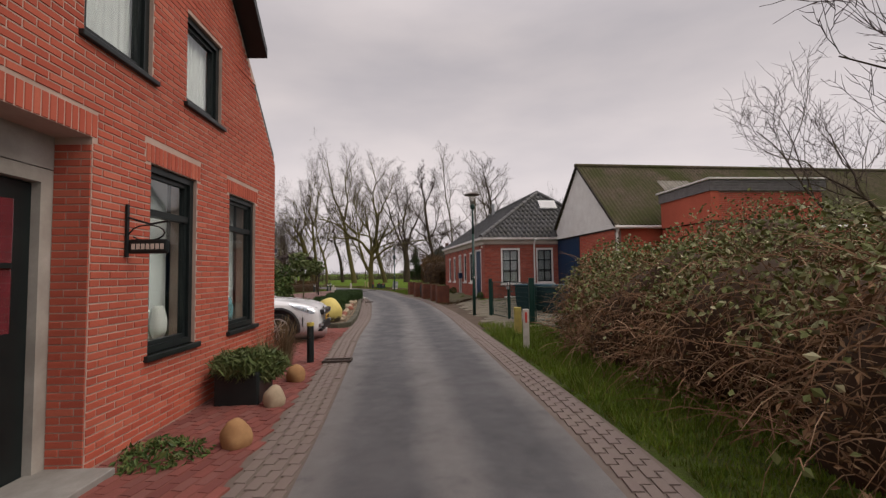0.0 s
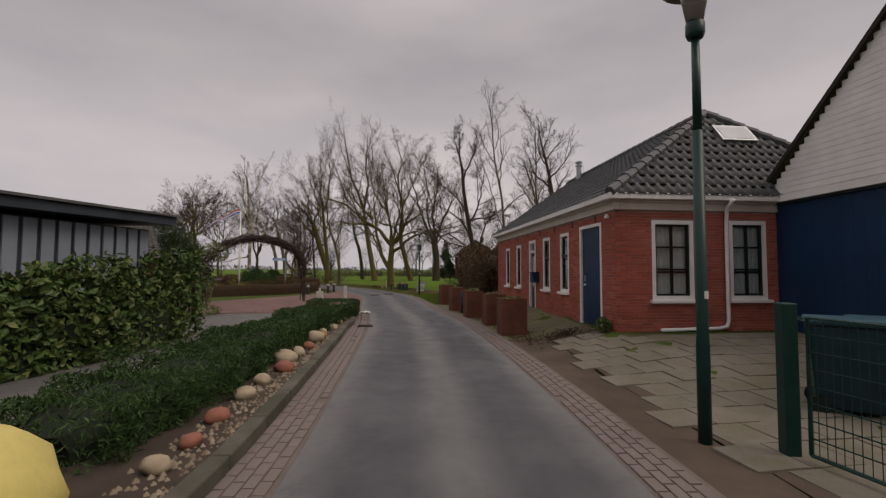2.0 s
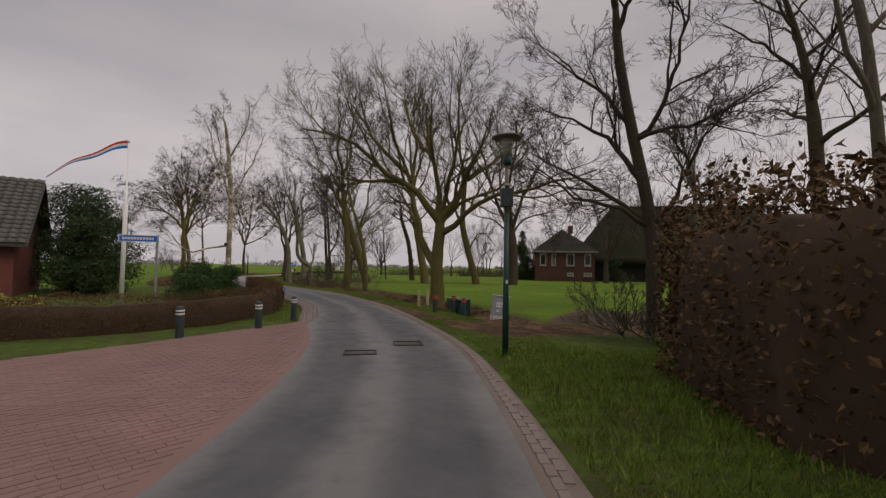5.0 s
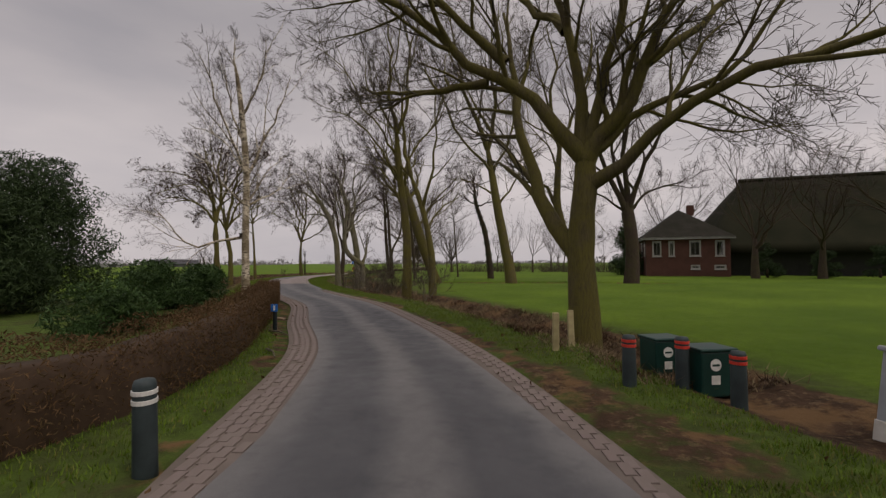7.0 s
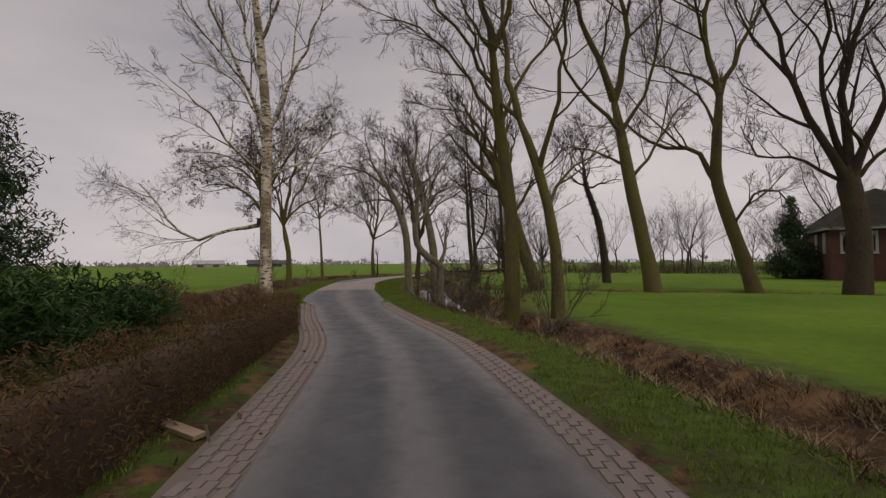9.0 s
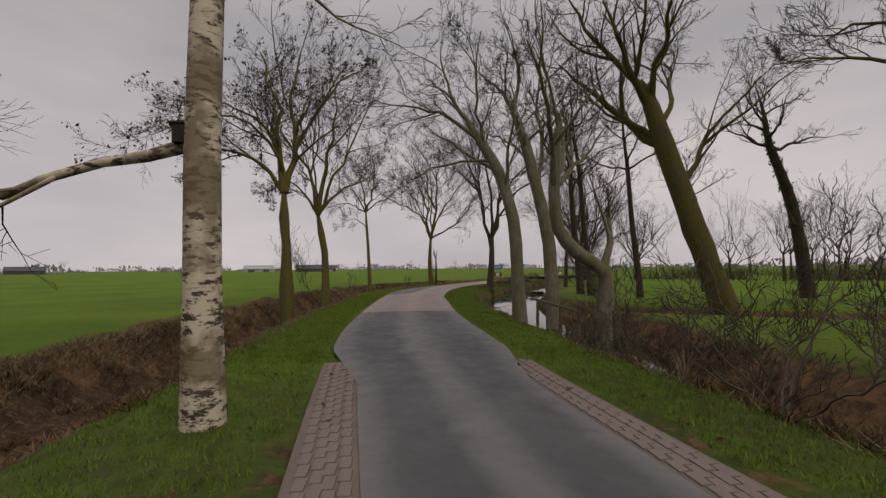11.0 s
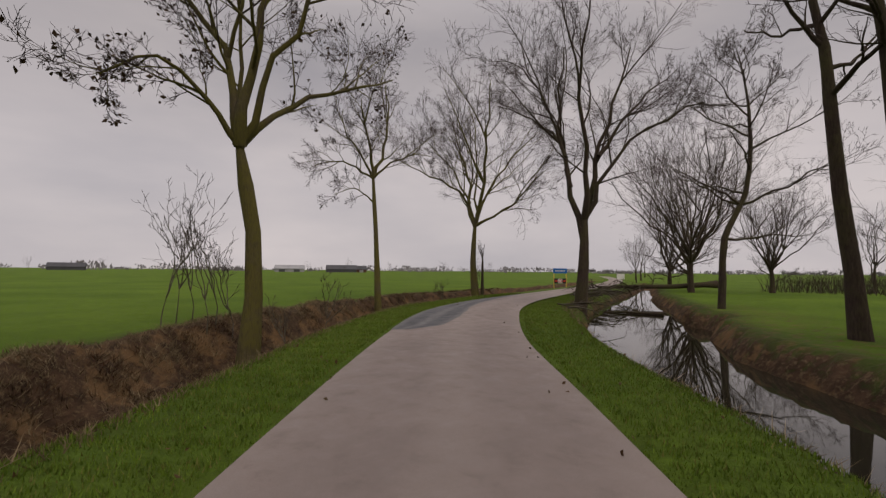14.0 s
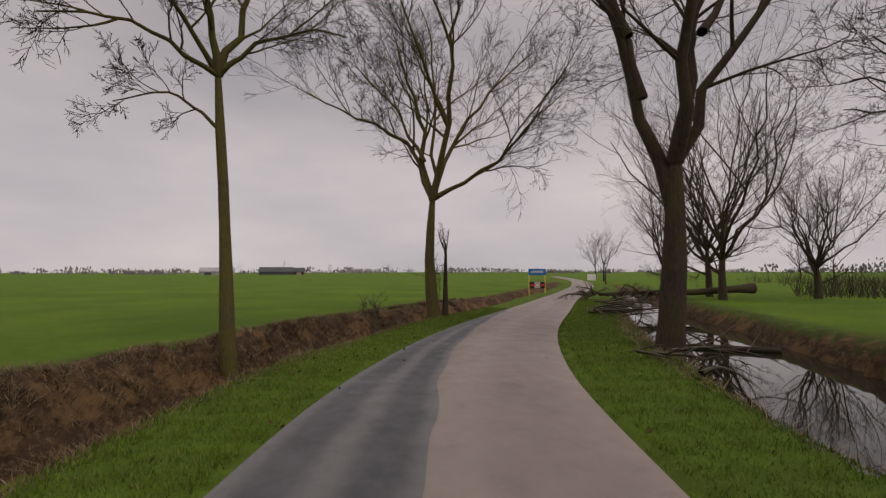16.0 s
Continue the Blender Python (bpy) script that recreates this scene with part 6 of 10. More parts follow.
part("masonry", wall_cells(bmesh.new(), [(0, 3.95), (3.7, 3.95)], [(0, 3.7, -0.4, 3.03)], 0.25), MORTAR_DARK, up_w)
lay_bricks(up_w, [(0, 3.95), (3.7, 3.95)], [(0, 3.7, -0.4, 3.03)], None, RED_BRICK, RED_BRICK_S, z0=3.03)
part("side_panel", box(-0.06, 0.2, -0.04, 2.6, 3.03, 3.95), RED_BRICK_S, up_w)
part("dark_band", box(-0.03, 3.73, -0.03, 2.6, 3.002, 3.028), DARKWOOD, fl)
for i in range(4):
    part("fascia_board", box(-0.10, 3.8, -0.12 - 0.012 * i, 2.6, 3.955 + i * 0.085, 4.035 + i * 0.085), plain("grey_fascia", (0.20, 0.19, 0.19)) if i == 0 else bpy.data.materials["grey_fascia"], fl)
part("roof_edge", box(-0.16, 3.86, -0.20, 2.7, 4.30, 4.36, 0.01), WHITE, fl)

# ---- paving, kerbs and beds ----
PAVER_RED = bricky("red_paving_brick", [(0.20, 0.062, 0.050), (0.25, 0.085, 0.070), (0.165, 0.055, 0.048), (0.225, 0.10, 0.085)], 0.8)
PAVER_RED_S = island_brick("red_paving", [(0.20, 0.062, 0.050), (0.25, 0.085, 0.070), (0.165, 0.055, 0.048), (0.225, 0.10, 0.085)])
STRIP_BRICK = bricky("worn_lane_brick", [(0.180, 0.136, 0.126), (0.205, 0.160, 0.148), (0.160, 0.124, 0.116), (0.225, 0.182, 0.168)], 0.8, (0.165, 0.135, 0.118))
STRIP_BRICK_S = island_brick("worn_lane_bricks", [(0.180, 0.136, 0.126), (0.205, 0.160, 0.148), (0.160, 0.124, 0.116), (0.225, 0.182, 0.168)], (0.165, 0.135, 0.118))
JOINT = plain("dirty_joint_sand", (0.165, 0.135, 0.116), (0.120, 0.098, 0.082), 2.5, 0.95)
PINKISH = plain("old_red_brick_paving_base", (0.20, 0.070, 0.058), (0.15, 0.055, 0.046), 1.2, 0.9)


def make_slab():
    k = Mat("dirty_concrete_slab", 0.9, 0, 0.25)
    c = k.ramp(k.random(), [(0.0, (0.175, 0.158, 0.124)), (0.5, (0.195, 0.175, 0.138)), (1.0, (0.160, 0.145, 0.115))])
    c = k.mix(k.ramp(k.noise(0.75, 6, 0.7), [(0.40, 0.0), (0.66, 0.7)]), c, (0.125, 0.105, 0.070))
    c = k.mix(k.ramp(k.noise(1.9, 6, 0.7), [(0.50, 0.0), (0.68, 0.6)]), c, (0.105, 0.105, 0.050))
    g = k.noise(70, 3, 0.7)
    k.color(k.mix(k.ramp(g, [(0.35, 0.35), (0.6, 0.0)]), c, (0.07, 0.06, 0.05))).bump(g, 0.35, 0.004)
    return k.m


CONCRETE = make_slab()
FADED = [(0.200, 0.122, 0.110), (0.215, 0.132, 0.118), (0.188, 0.115, 0.104), (0.208, 0.132, 0.120)]
PAVER_FADED = bricky("faded_paving_brick", FADED, 0.8)
PAVER_FADED_S = island_brick("faded_paving", FADED)
FADED_BASE = plain("faded_paving_base", (0.185, 0.115, 0.102), (0.16, 0.10, 0.090), 1.2, 0.9)
KERB_M = plain("mossy_kerb_concrete", (0.13, 0.115, 0.095), (0.055, 0.055, 0.035), 1.6, 0.92)
SOIL = plain("dark_garden_soil", (0.075, 0.055, 0.040), (0.04, 0.03, 0.022), 2.0, 0.97, bump=0.7, fine=22)
DRIVE = make_asphalt("dark_drive_asphalt", (0.115, 0.108, 0.100), (0.080, 0.075, 0.070), (0.125, 0.118, 0.108))
MOSS_YARD = plain("mossy_yard_ground", (0.140, 0.138, 0.068), (0.095, 0.080, 0.052), 0.8, 0.95, bump=0.6, fine=18)
DIRT = plain("brown_dirt_track", (0.115, 0.084, 0.060), (0.058, 0.042, 0.030), 0.9, 0.95, bump=0.6, fine=14)


def even_z(pts):
    """The ground's height without its small bumps."""
    q = np.asarray(pts, float)
    return sum(ground_z(q + 0.55 * np.array([math.cos(a), math.sin(a)]))[0] for a in np.arange(8) * math.pi / 4) / 8


def patch(name, outline, mat, label, lift=0.015, step=0.5, cat="pavement", z=None, even=False):
    """A flat patch of ground cover that follows the ground, inside an outline."""
    bm = bmesh.new()
    vs = [bm.verts.new((x, y, 0)) for x, y in outline]
    bm.faces.new(vs)
    xs, ys = [p[0] for p in outline], [p[1] for p in outline]
    for axis_i, lo, hi in ((0, min(xs), max(xs)), (1, min(ys), max(ys))):
        for c in np.arange(lo + step, hi, step):
            co, no = [0, 0, 0], [0, 0, 0]
            co[axis_i], no[axis_i] = c, 1
            bmesh.ops.bisect_plane(bm, geom=bm.verts[:] + bm.edges[:] + bm.faces[:], plane_co=co, plane_no=no)
    pts = [(v.co.x, v.co.y) for v in bm.verts]
    hs = ground_z(pts)[0] if z is None else [z] * len(pts)
    if even:
        hs = even_z(pts)
    for v, h in zip(bm.verts, hs):
        v.co.z = max(h, -0.03) + lift if z is None else z
    for f in bm.faces:
        if f.normal.z < 0:
            f.normal_flip()
    me = bpy.data.meshes.new(name)
    bm.to_mesh(me)
    bm.free()
    me.materials.append(mat)
    me.attributes.new("across", "FLOAT", "POINT")
    me.polygons.foreach_set("use_smooth", [True] * len(me.polygons))
    return tagged(new(name, me), label, cat, kind="structure")


def inside(x, y, poly):
    c = False
    for (x0, y0), (x1, y1) in zip(poly, poly[1:] + poly[:1]):
        if (y0 > y) != (y1 > y) and x < (x1 - x0) * (y - y0) / (y1 - y0) + x0:
            c = not c
    return c


def slab_mesh(name, l, w, h, mat, e=0.006):
    vs = [(0, 0, -0.02), (l, 0, -0.02), (l, w, -0.02), (0, w, -0.02), (e, e, h), (l - e, e, h), (l - e, w - e, h), (e, w - e, h)]
    return mesh_of(name, vs, [(4, 5, 6, 7), (0, 1, 5, 4), (1, 2, 6, 5), (2, 3, 7, 6), (3, 0, 4, 7)], mat)


def pave(parent, poly, l, w, joint, angle, mat_one, mat_many, near, lift, name="paving_brick", most=300, wave=0.004, rise=False):
    """Bricks or slabs in running bond inside a polygon; those inside the box near are pieces of their own."""
    r = random.Random(12)
    ca, sa = math.cos(radians(angle)), math.sin(radians(angle))
    cx, cy = poly[0]
    loc = [((x - cx) * ca + (y - cy) * sa, -(x - cx) * sa + (y - cy) * ca) for x, y in poly]
    x0, x1, y0, y1 = min(p[0] for p in loc), max(p[0] for p in loc), min(p[1] for p in loc), max(p[1] for p in loc)
    shared = slab_mesh(name, l - joint, w - joint, 0.012, mat_one)
    todo, row = [], 0
    y = y0
    while y < y1:
        x = x0 - (l / 2 if row % 2 else 0)
        while x < x1:
            mx, my = x + l / 2, y + w / 2
            gx, gy = cx + mx * ca - my * sa, cy + mx * sa + my * ca
            if inside(gx, gy, poly):
                todo.append((x, y, gx, gy))
            x += l
        y += w
        row += 1
    if not todo:
        return
    here = np.array([(t[2], t[3]) for t in todo])
    hs = even_z(here) if rise else np.zeros(len(todo))
    tx = (even_z(here + 0.5 * np.array([ca, sa])) - even_z(here - 0.5 * np.array([ca, sa]))) if rise else hs
    ty = (even_z(here + 0.5 * np.array([-sa, ca])) - even_z(here - 0.5 * np.array([-sa, ca]))) if rise else hs
    vs, fs, n = [], [], 0
    sv, sf = [v.co[:] for v in shared.vertices], [tuple(p.vertices) for p in shared.polygons]
    for (x, y, gx, gy), h, sx, sy in zip(todo, hs, tx, ty):
        m = Matrix.Translation((cx + x * ca - y * sa, cy + x * sa + y * ca, h - sx * l / 2 - sy * w / 2 + lift + r.uniform(-wave, wave))) @ Matrix.Rotation(radians(angle) + r.uniform(-.012, .012), 4, "Z") @ Matrix.Rotation(math.atan(sy), 4, "X") @ Matrix.Rotation(-math.atan(sx), 4, "Y")
        if n < most and near[0] < gx < near[1] and near[2] < gy < near[3]:
            o = new(name, shared)
            o.parent = parent
            o.matrix_basis = m
            n += 1
        else:
            k = len(vs)
            vs += [(m @ Vector(q))[:] for q in sv]
            fs += [tuple(i + k for i in q) for q in sf]
    if vs:
        o = new(name + "_rest", mesh_of(name + "_rest", vs, fs, mat_many))
        o.parent = parent
        tagged(o, kind="stuff")


def lane_strip(name, u0, u1, right, label, near):
    """The strip of lengthwise bricks along one edge of the asphalt."""
    sel = [i for i in range(len(lane_u)) if u0 <= lane_u[i] <= u1]
    base_pts, wd = [], []
    for i in sel:
        w = strip_r(lane_u[i], 0) if right else strip_l(lane_u[i], 0)
        edge = lane_r[i] if right else lane_l[i]
        sgn = -1 if right else 1
        base_pts.append((edge + lane_n[i] * sgn * -0.06, edge + lane_n[i] * sgn * (w + 0.02)))
        wd.append(w)
    vs, fs = [], []
    for a, b in base_pts:
        vs += [(a[0], a[1], -0.006), (b[0], b[1], 0.0)]
    for k in range(len(base_pts) - 1):
        q = (2 * k, 2 * k + 1, 2 * k + 3, 2 * k + 2)
        fs.append(q if not right else q[::-1])
    st = new(name, mesh_of(name, vs, fs, JOINT))
    tagged(st, label, "brick strip", kind="structure")
    shared = slab_mesh("strip_brick", 0.205, 0.098, 0.014, STRIP_BRICK)
    sv, sf = [v.co[:] for v in shared.vertices], [tuple(p.vertices) for p in shared.polygons]
    bvs, bfs, n = [], [], 0
    r = random.Random(4)
    acc = 0.0
    d = np.r_[0, np.cumsum(np.linalg.norm(np.diff(lane_c[sel], axis=0), axis=1))]
    pos = 0.0
    while pos < d[-1] - 0.25:
        k = min(int(np.searchsorted(d, pos, "right")) - 1, len(sel) - 2)
        f = (pos - d[k]) / max(d[k + 1] - d[k], 1e-6)
        i, j = sel[k], sel[k + 1]
        edge = (lane_r if right else lane_l)[i] * (1 - f) + (lane_r if right else lane_l)[j] * f
        nn = lane_n[i] * (1 - f) + lane_n[j] * f
        w = wd[k] * (1 - f) + wd[k + 1] * f
        t = np.array([-nn[1], nn[0]])
        ang = math.atan2(t[1], t[0])
        rows = int(w / 0.105)
        for q in range(rows):
            if r.random() < 0.03:
                continue
            shift = (q % 2) * 0.105
            if right:
                p = edge - nn * (q * 0.105) + t * shift
            else:
                p = edge + nn * (q * 0.105 + 0.105) + t * shift
            m = Matrix.Translation((p[0], p[1], r.uniform(-0.0015, 0.0015) - 0.006 + 0.009 * (q / 5))) @ Matrix.Rotation(ang + r.uniform(-.02, .02), 4, "Z") @ Matrix.Rotation(r.uniform(-.02, .02), 4, "X")
            if n < 300 and near[0] < lane_u[i] < near[1]:
                o = new("strip_brick", shared)
                o.parent = st
                o.matrix_basis = m
                n += 1
            else:
                kk = len(bvs)
                bvs += [(m @ Vector(v))[:] for v in sv]
                bfs += [tuple(a + kk for a in v) for v in sf]
        pos += 0.212
    if bvs:
        o = new("strip_brick_rest", mesh_of("strip_brick_rest", bvs, bfs, STRIP_BRICK_S))
        o.parent = st
        tagged(o, kind="stuff")


lane_strip("gutter_strip_left", 0.5, 9.1, False, "worn brick gutter strip along the asphalt", (1.2, 5.0))
lane_strip("gutter_strip_right", 0.5, 12.5, True, "worn brick gutter strip along the asphalt", (1.2, 5.0))
lane_strip("gutter_strip_left_far", 12.8, 18.3, False, "loose worn bricks along the asphalt edge", (13.0, 15.5))
lane_strip("gutter_strip_right_far", 12.45, 18.3, True, "loose worn bricks along the asphalt edge", (13.2, 15.5))


def edge_l(y):
    i = int(np.argmin(np.abs(lane_l[:, 1] - y)))
    return float(lane_l[i, 0])


def edge_r(y):
    i = int(np.argmin(np.abs(lane_r[:, 1] - y)))
    return float(lane_r[i, 0])


# red paving by the brick house and under the car
red1 = [(-1.3, -3.0), (edge_l(-3.0) - 0.04, -3.0), (edge_l(2) - 0.04, 2.0), (edge_l(6) - 0.04, 6.0), (edge_l(9) - 0.04, 9.0), (edge_l(11.2) - 0.04, 11.2), (-9.0, 11.2), (-9.0, 6.5), (-1.75, 6.5)]
p1s = patch("pavement_house", red1, PINKISH, "dark red brick paving beside the house", lift=0.0, z=0.0045)
pave(p1s, red1, 0.21, 0.105, 0.007, 84, PAVER_RED, PAVER_RED_S, (-4.0, 0.2, 7.0, 9.2), -0.002, wave=0.002)
# red brick junction
JUNC = [(-4.6, 25.65), (-5.35, 28.35), (-6.2, 31.35), (-7.05, 34.2), (-8.5, 37.15), (-10.2, 39.75), (-10.55, 39.0), (-10.9, 37.4), (-11.3, 35.6), (-12.3, 32.6), (-13.6, 29.2), (-15.5, 25.6), (-19.0, 21.0), (-16.5, 19.5), (-12.2, 23.2), (-9.2, 25.0)]
p2s = patch("pavement_junction", JUNC, FADED_BASE, "faded red brick paving of a side road", lift=0.0, z=0.0045)
JUNC_B = [(-4.78, 25.6), (-5.53, 28.3), (-6.38, 31.3), (-7.28, 34.1), (-8.75, 37.0), (-10.33, 39.6)] + JUNC[6:]
pave(p2s, JUNC_B, 0.21, 0.105, 0.004, 62, PAVER_FADED, PAVER_FADED_S, (-8.5, -5.0, 27.0, 30.2), -0.002, wave=0.002)
# dark asphalt drive left of the bed
patch("drive_asphalt", [(-3.7, 11.25), (-3.9, 12.6), (-4.4, 16.0), (-5.2, 19.5), (-5.6, 23.0), (-5.0, 25.55), (-9.2, 24.95), (-12.2, 23.15), (-16.5, 19.4), (-12.0, 16.0), (-7.0, 20.3), (-6.65, 13.0), (-6.5, 11.25)], DRIVE, "dark worn asphalt drive", lift=0.01, cat="drive")
# concrete slabs before the cottage and the workshop
YARD = [(edge_r(10.8) + 0.65, 10.8), (3.7, 11.2), (6.9, 11.5), (6.6, 15.5), (6.35, 19.9), (2.9, 19.5), (2.5, 20.3), (1.6, 20.2), (edge_r(19.6) + 0.9, 19.6), (edge_r(17.0) + 0.75, 17.0), (edge_r(14.0) + 0.65, 14.0)]
p3s = patch("yard", YARD, DIRT, "worn concrete slab yard with moss in the joints", lift=0.026, even=True)
pave(p3s, YARD, 0.50, 0.50, 0.008, 14, CONCRETE, CONCRETE, (1.0, 7.0, 10.5, 20.5), 0.024, "slab", wave=0.002, rise=True)
patch("dirt_margin", [(edge_r(y) + 0.03, y) for y in (10.8, 14.0, 17.0, 20.2)] + [(1.6, 20.2), (2.5, 20.3)] + [(edge_r(19.6) + 0.9, 19.55), (edge_r(17.0) + 0.74, 17.0), (edge_r(14.0) + 0.64, 14.0), (edge_r(10.8) + 0.64, 10.8)], DIRT, "strip of brown earth between lane and yard", lift=0.013, cat="ground")
patch("front_garden", [(edge_r(20.3) + 0.03, 20.3), (1.6, 20.25), (2.45, 20.4), (1.9, 23.5), (1.3, 26.6), (0.55, 30.4), (-0.9, 30.6), (edge_r(30) + 0.03, 30.0), (edge_r(27) + 0.03, 27.0), (edge_r(24) + 0.03, 24.0)], MOSS_YARD, "mossy trodden front garden ground", lift=0.012, cat="garden")

# kerb round the planted bed
kerb = tagged(new("kerb"), "mossy raised concrete kerb round a planted bed", "kerb", kind="structure")
kl = [(-2.62, 11.22), (-1.98, 11.24)] + [(edge_l(y) - 0.02, y) for y in np.arange(11.7, 25.4, 0.9)] + [(-4.85, 25.75)]
for (xa, ya), (xb, yb) in zip(kl, kl[1:]):
    L = math.hypot(xb - xa, yb - ya)
    part("kerb_stone", box(0, L - 0.012, 0.0, 0.16, -0.1, 0.125, 0.018), KERB_M, kerb, m=pose(xa, ya, 0, 0, 0, math.degrees(math.atan2(yb - ya, xb - xa))))
BED = [(-2.55, 11.36), (-2.1, 11.38)] + [(edge_l(y) - 0.15, y) for y in np.arange(12.0, 25.4, 1.0)] + [(-4.9, 25.6), (-5.35, 24.8), (-5.45, 22.0), (-5.0, 19.0), (-4.2, 15.6), (-3.75, 12.9), (-3.5, 12.2)]
patch("flower_bed", BED, SOIL, "dark soil and gravel of a roadside bed", lift=0.0, z=0.085, cat="bed")


# ---- rocks, tufts, hedges ----
def rock_mesh(seed, sx, sy, sz, mat, sub=3, rough=0.16):
    bm = bmesh.new()
    bmesh.ops.create_icosphere(bm, subdivisions=sub, radius=1.0)
    for v in bm.verts:
        n1 = noise.noise(v.co * 1.1 + Vector((seed * 3.7, seed, 0)))
        n2 = noise.noise(v.co * 3.1 + Vector((0, seed * 2.1, seed)))
        v.co *= 1 + rough * n1 + rough * 0.35 * n2
        v.co = Vector((v.co.x * sx, v.co.y * sy, max(v.co.z, -0.75) * sz))
    me = bpy.data.meshes.new("stone")
    bm.to_mesh(me)
    bm.free()
    me.materials.append(mat)
    me.polygons.foreach_set("use_smooth", [True] * len(me.polygons))
    return me


def stone_mat(name, a, b):
    return plain(name, a, b, 3.5, 0.85, bump=0.4, fine=30)


S_OCHRE = stone_mat("ochre_stone", (0.42, 0.25, 0.115), (0.27, 0.145, 0.065))
S_PALE = stone_mat("pale_fieldstone", (0.45, 0.37, 0.26), (0.28, 0.22, 0.15))
S_RED = stone_mat("reddish_fieldstone", (0.32, 0.13, 0.085), (0.21, 0.085, 0.06))


def make_yellow():
    k = Mat("flaking_yellow_paint", 0.7, 0, 0.3)
    n = k.noise(4.5, 6, 0.7, k.coord())
    sep = k.n.new("ShaderNodeSeparateXYZ")
    k.l.new(k.coord(), sep.inputs[0])
    low = k.calc("ADD", k.calc("MULTIPLY", sep.outputs["Z"], 1.5), n)
    c = k.mix(k.ramp(k.noise(18, 4, 0.6, k.coord()), [(0.3, 0.25), (0.7, 0.0)]), (0.62, 0.52, 0.165), (0.40, 0.30, 0.09))
    k.color(k.mix(k.ramp(low, [(0.22, 1.0), (0.30, 0.0)]), c, (0.10, 0.08, 0.055))).bump(n, 0.5, 0.02)
    return k.m


YELLOW = make_yellow()


def stone(x, y, z, sx, sy, sz, mat, seed, label, rz=0, name="fieldstone", group=""):
    o = new(name, rock_mesh(seed, sx, sy, sz, mat))
    o.matrix_basis = pose(x, y, z + sz * 0.66, 0, 0, rz)
    return tagged(o, label, "boulder" if sz > 0.2 else "stone", group)


stone(-2.50, 12.08, 0.06, 0.43, 0.44, 0.46, YELLOW, 5, "large boulder with flaking yellow paint in the bed", 30, "boulder")
r5 = random.Random(31)
for i, y in enumerate(np.arange(12.55, 25.3, 0.62)):
    big = r5.random()
    s = 0.08 + 0.11 * big
    stone(edge_l(y) - 0.42 - 0.12 * r5.random(), y + r5.uniform(-.15, .15), 0.08, s * 1.25, s, s * 0.8, r5.choice([S_PALE, S_PALE, S_OCHRE, S_RED]), 40 + i, "rounded fieldstone edging the roadside bed", r5.uniform(0, 180), group="stones along the bed")
for x, y, s, mt, sd in ((-0.50, 2.82, 0.155, S_OCHRE, 71), (-0.67, 4.02, 0.145, S_PALE, 72), (-0.86, 5.18, 0.15, S_OCHRE, 73)):
    stone(x, y, z_at(x, y) + 0.01, s, s * 0.85, s * 1.05, mt, sd, "rounded boulder on red paving beside the house", sd * 7, "boulder", "boulders by the house")
# gravel between kerb and stones
gv, gf = [], []
for _ in range(1500):
    y = r5.uniform(11.5, 25.4)
    x = edge_l(y) - 0.18 - 0.45 * r5.random() ** 1.3
    s = r5.uniform(0.012, 0.035)
    k = len(gv)
    gv += [(x - s, y, 0.085), (x, y - s, 0.085), (x + s, y, 0.085), (x, y + s, 0.085), (x, y, 0.085 + s)]
    gf += [(k, k + 1, k + 4), (k + 1, k + 2, k + 4), (k + 2, k + 3, k + 4), (k + 3, k, k + 4)]
tagged(new("gravel", mesh_of("gravel", gv, gf, leafy("gravel_pebbles", [(0.20, 0.15, 0.10), (0.36, 0.30, 0.22), (0.12, 0.09, 0.07)], 0.9))), "pale gravel chippings on the bed", "gravel", kind="stuff")


def leaf_mass(name, spots, n, size, mat, seed, fluff=1.0, thin=0.55):
    """Many small leaves on the shells of the given ellipsoids (x, y, z, rx, ry, rz)."""
    r = random.Random(seed)
    vs, fs = [], []
    wts = [s[3] * s[4] + s[4] * s[5] for s in spots]
    for _ in range(n):
        s = r.choices(spots, wts)[0]
        a = Vector((r.gauss(0, 1), r.gauss(0, 1), r.gauss(0, 1)))
        if a.length < 1e-3:
            continue
        a.normalize()
        f = (0.62 + 0.42 * r.random() ** 0.6) * (1 + 0.22 * fluff * noise.noise(a * 2.3 + Vector(s[:3])))
        c = Vector((s[0] + a.x * s[3] * f, s[1] + a.y * s[4] * f, s[2] + a.z * s[5] * f))
        leaf_quad(vs, fs, c, size * r.uniform(0.6, 1.3), r, thin)
    return mesh_of(name, vs, fs, mat)


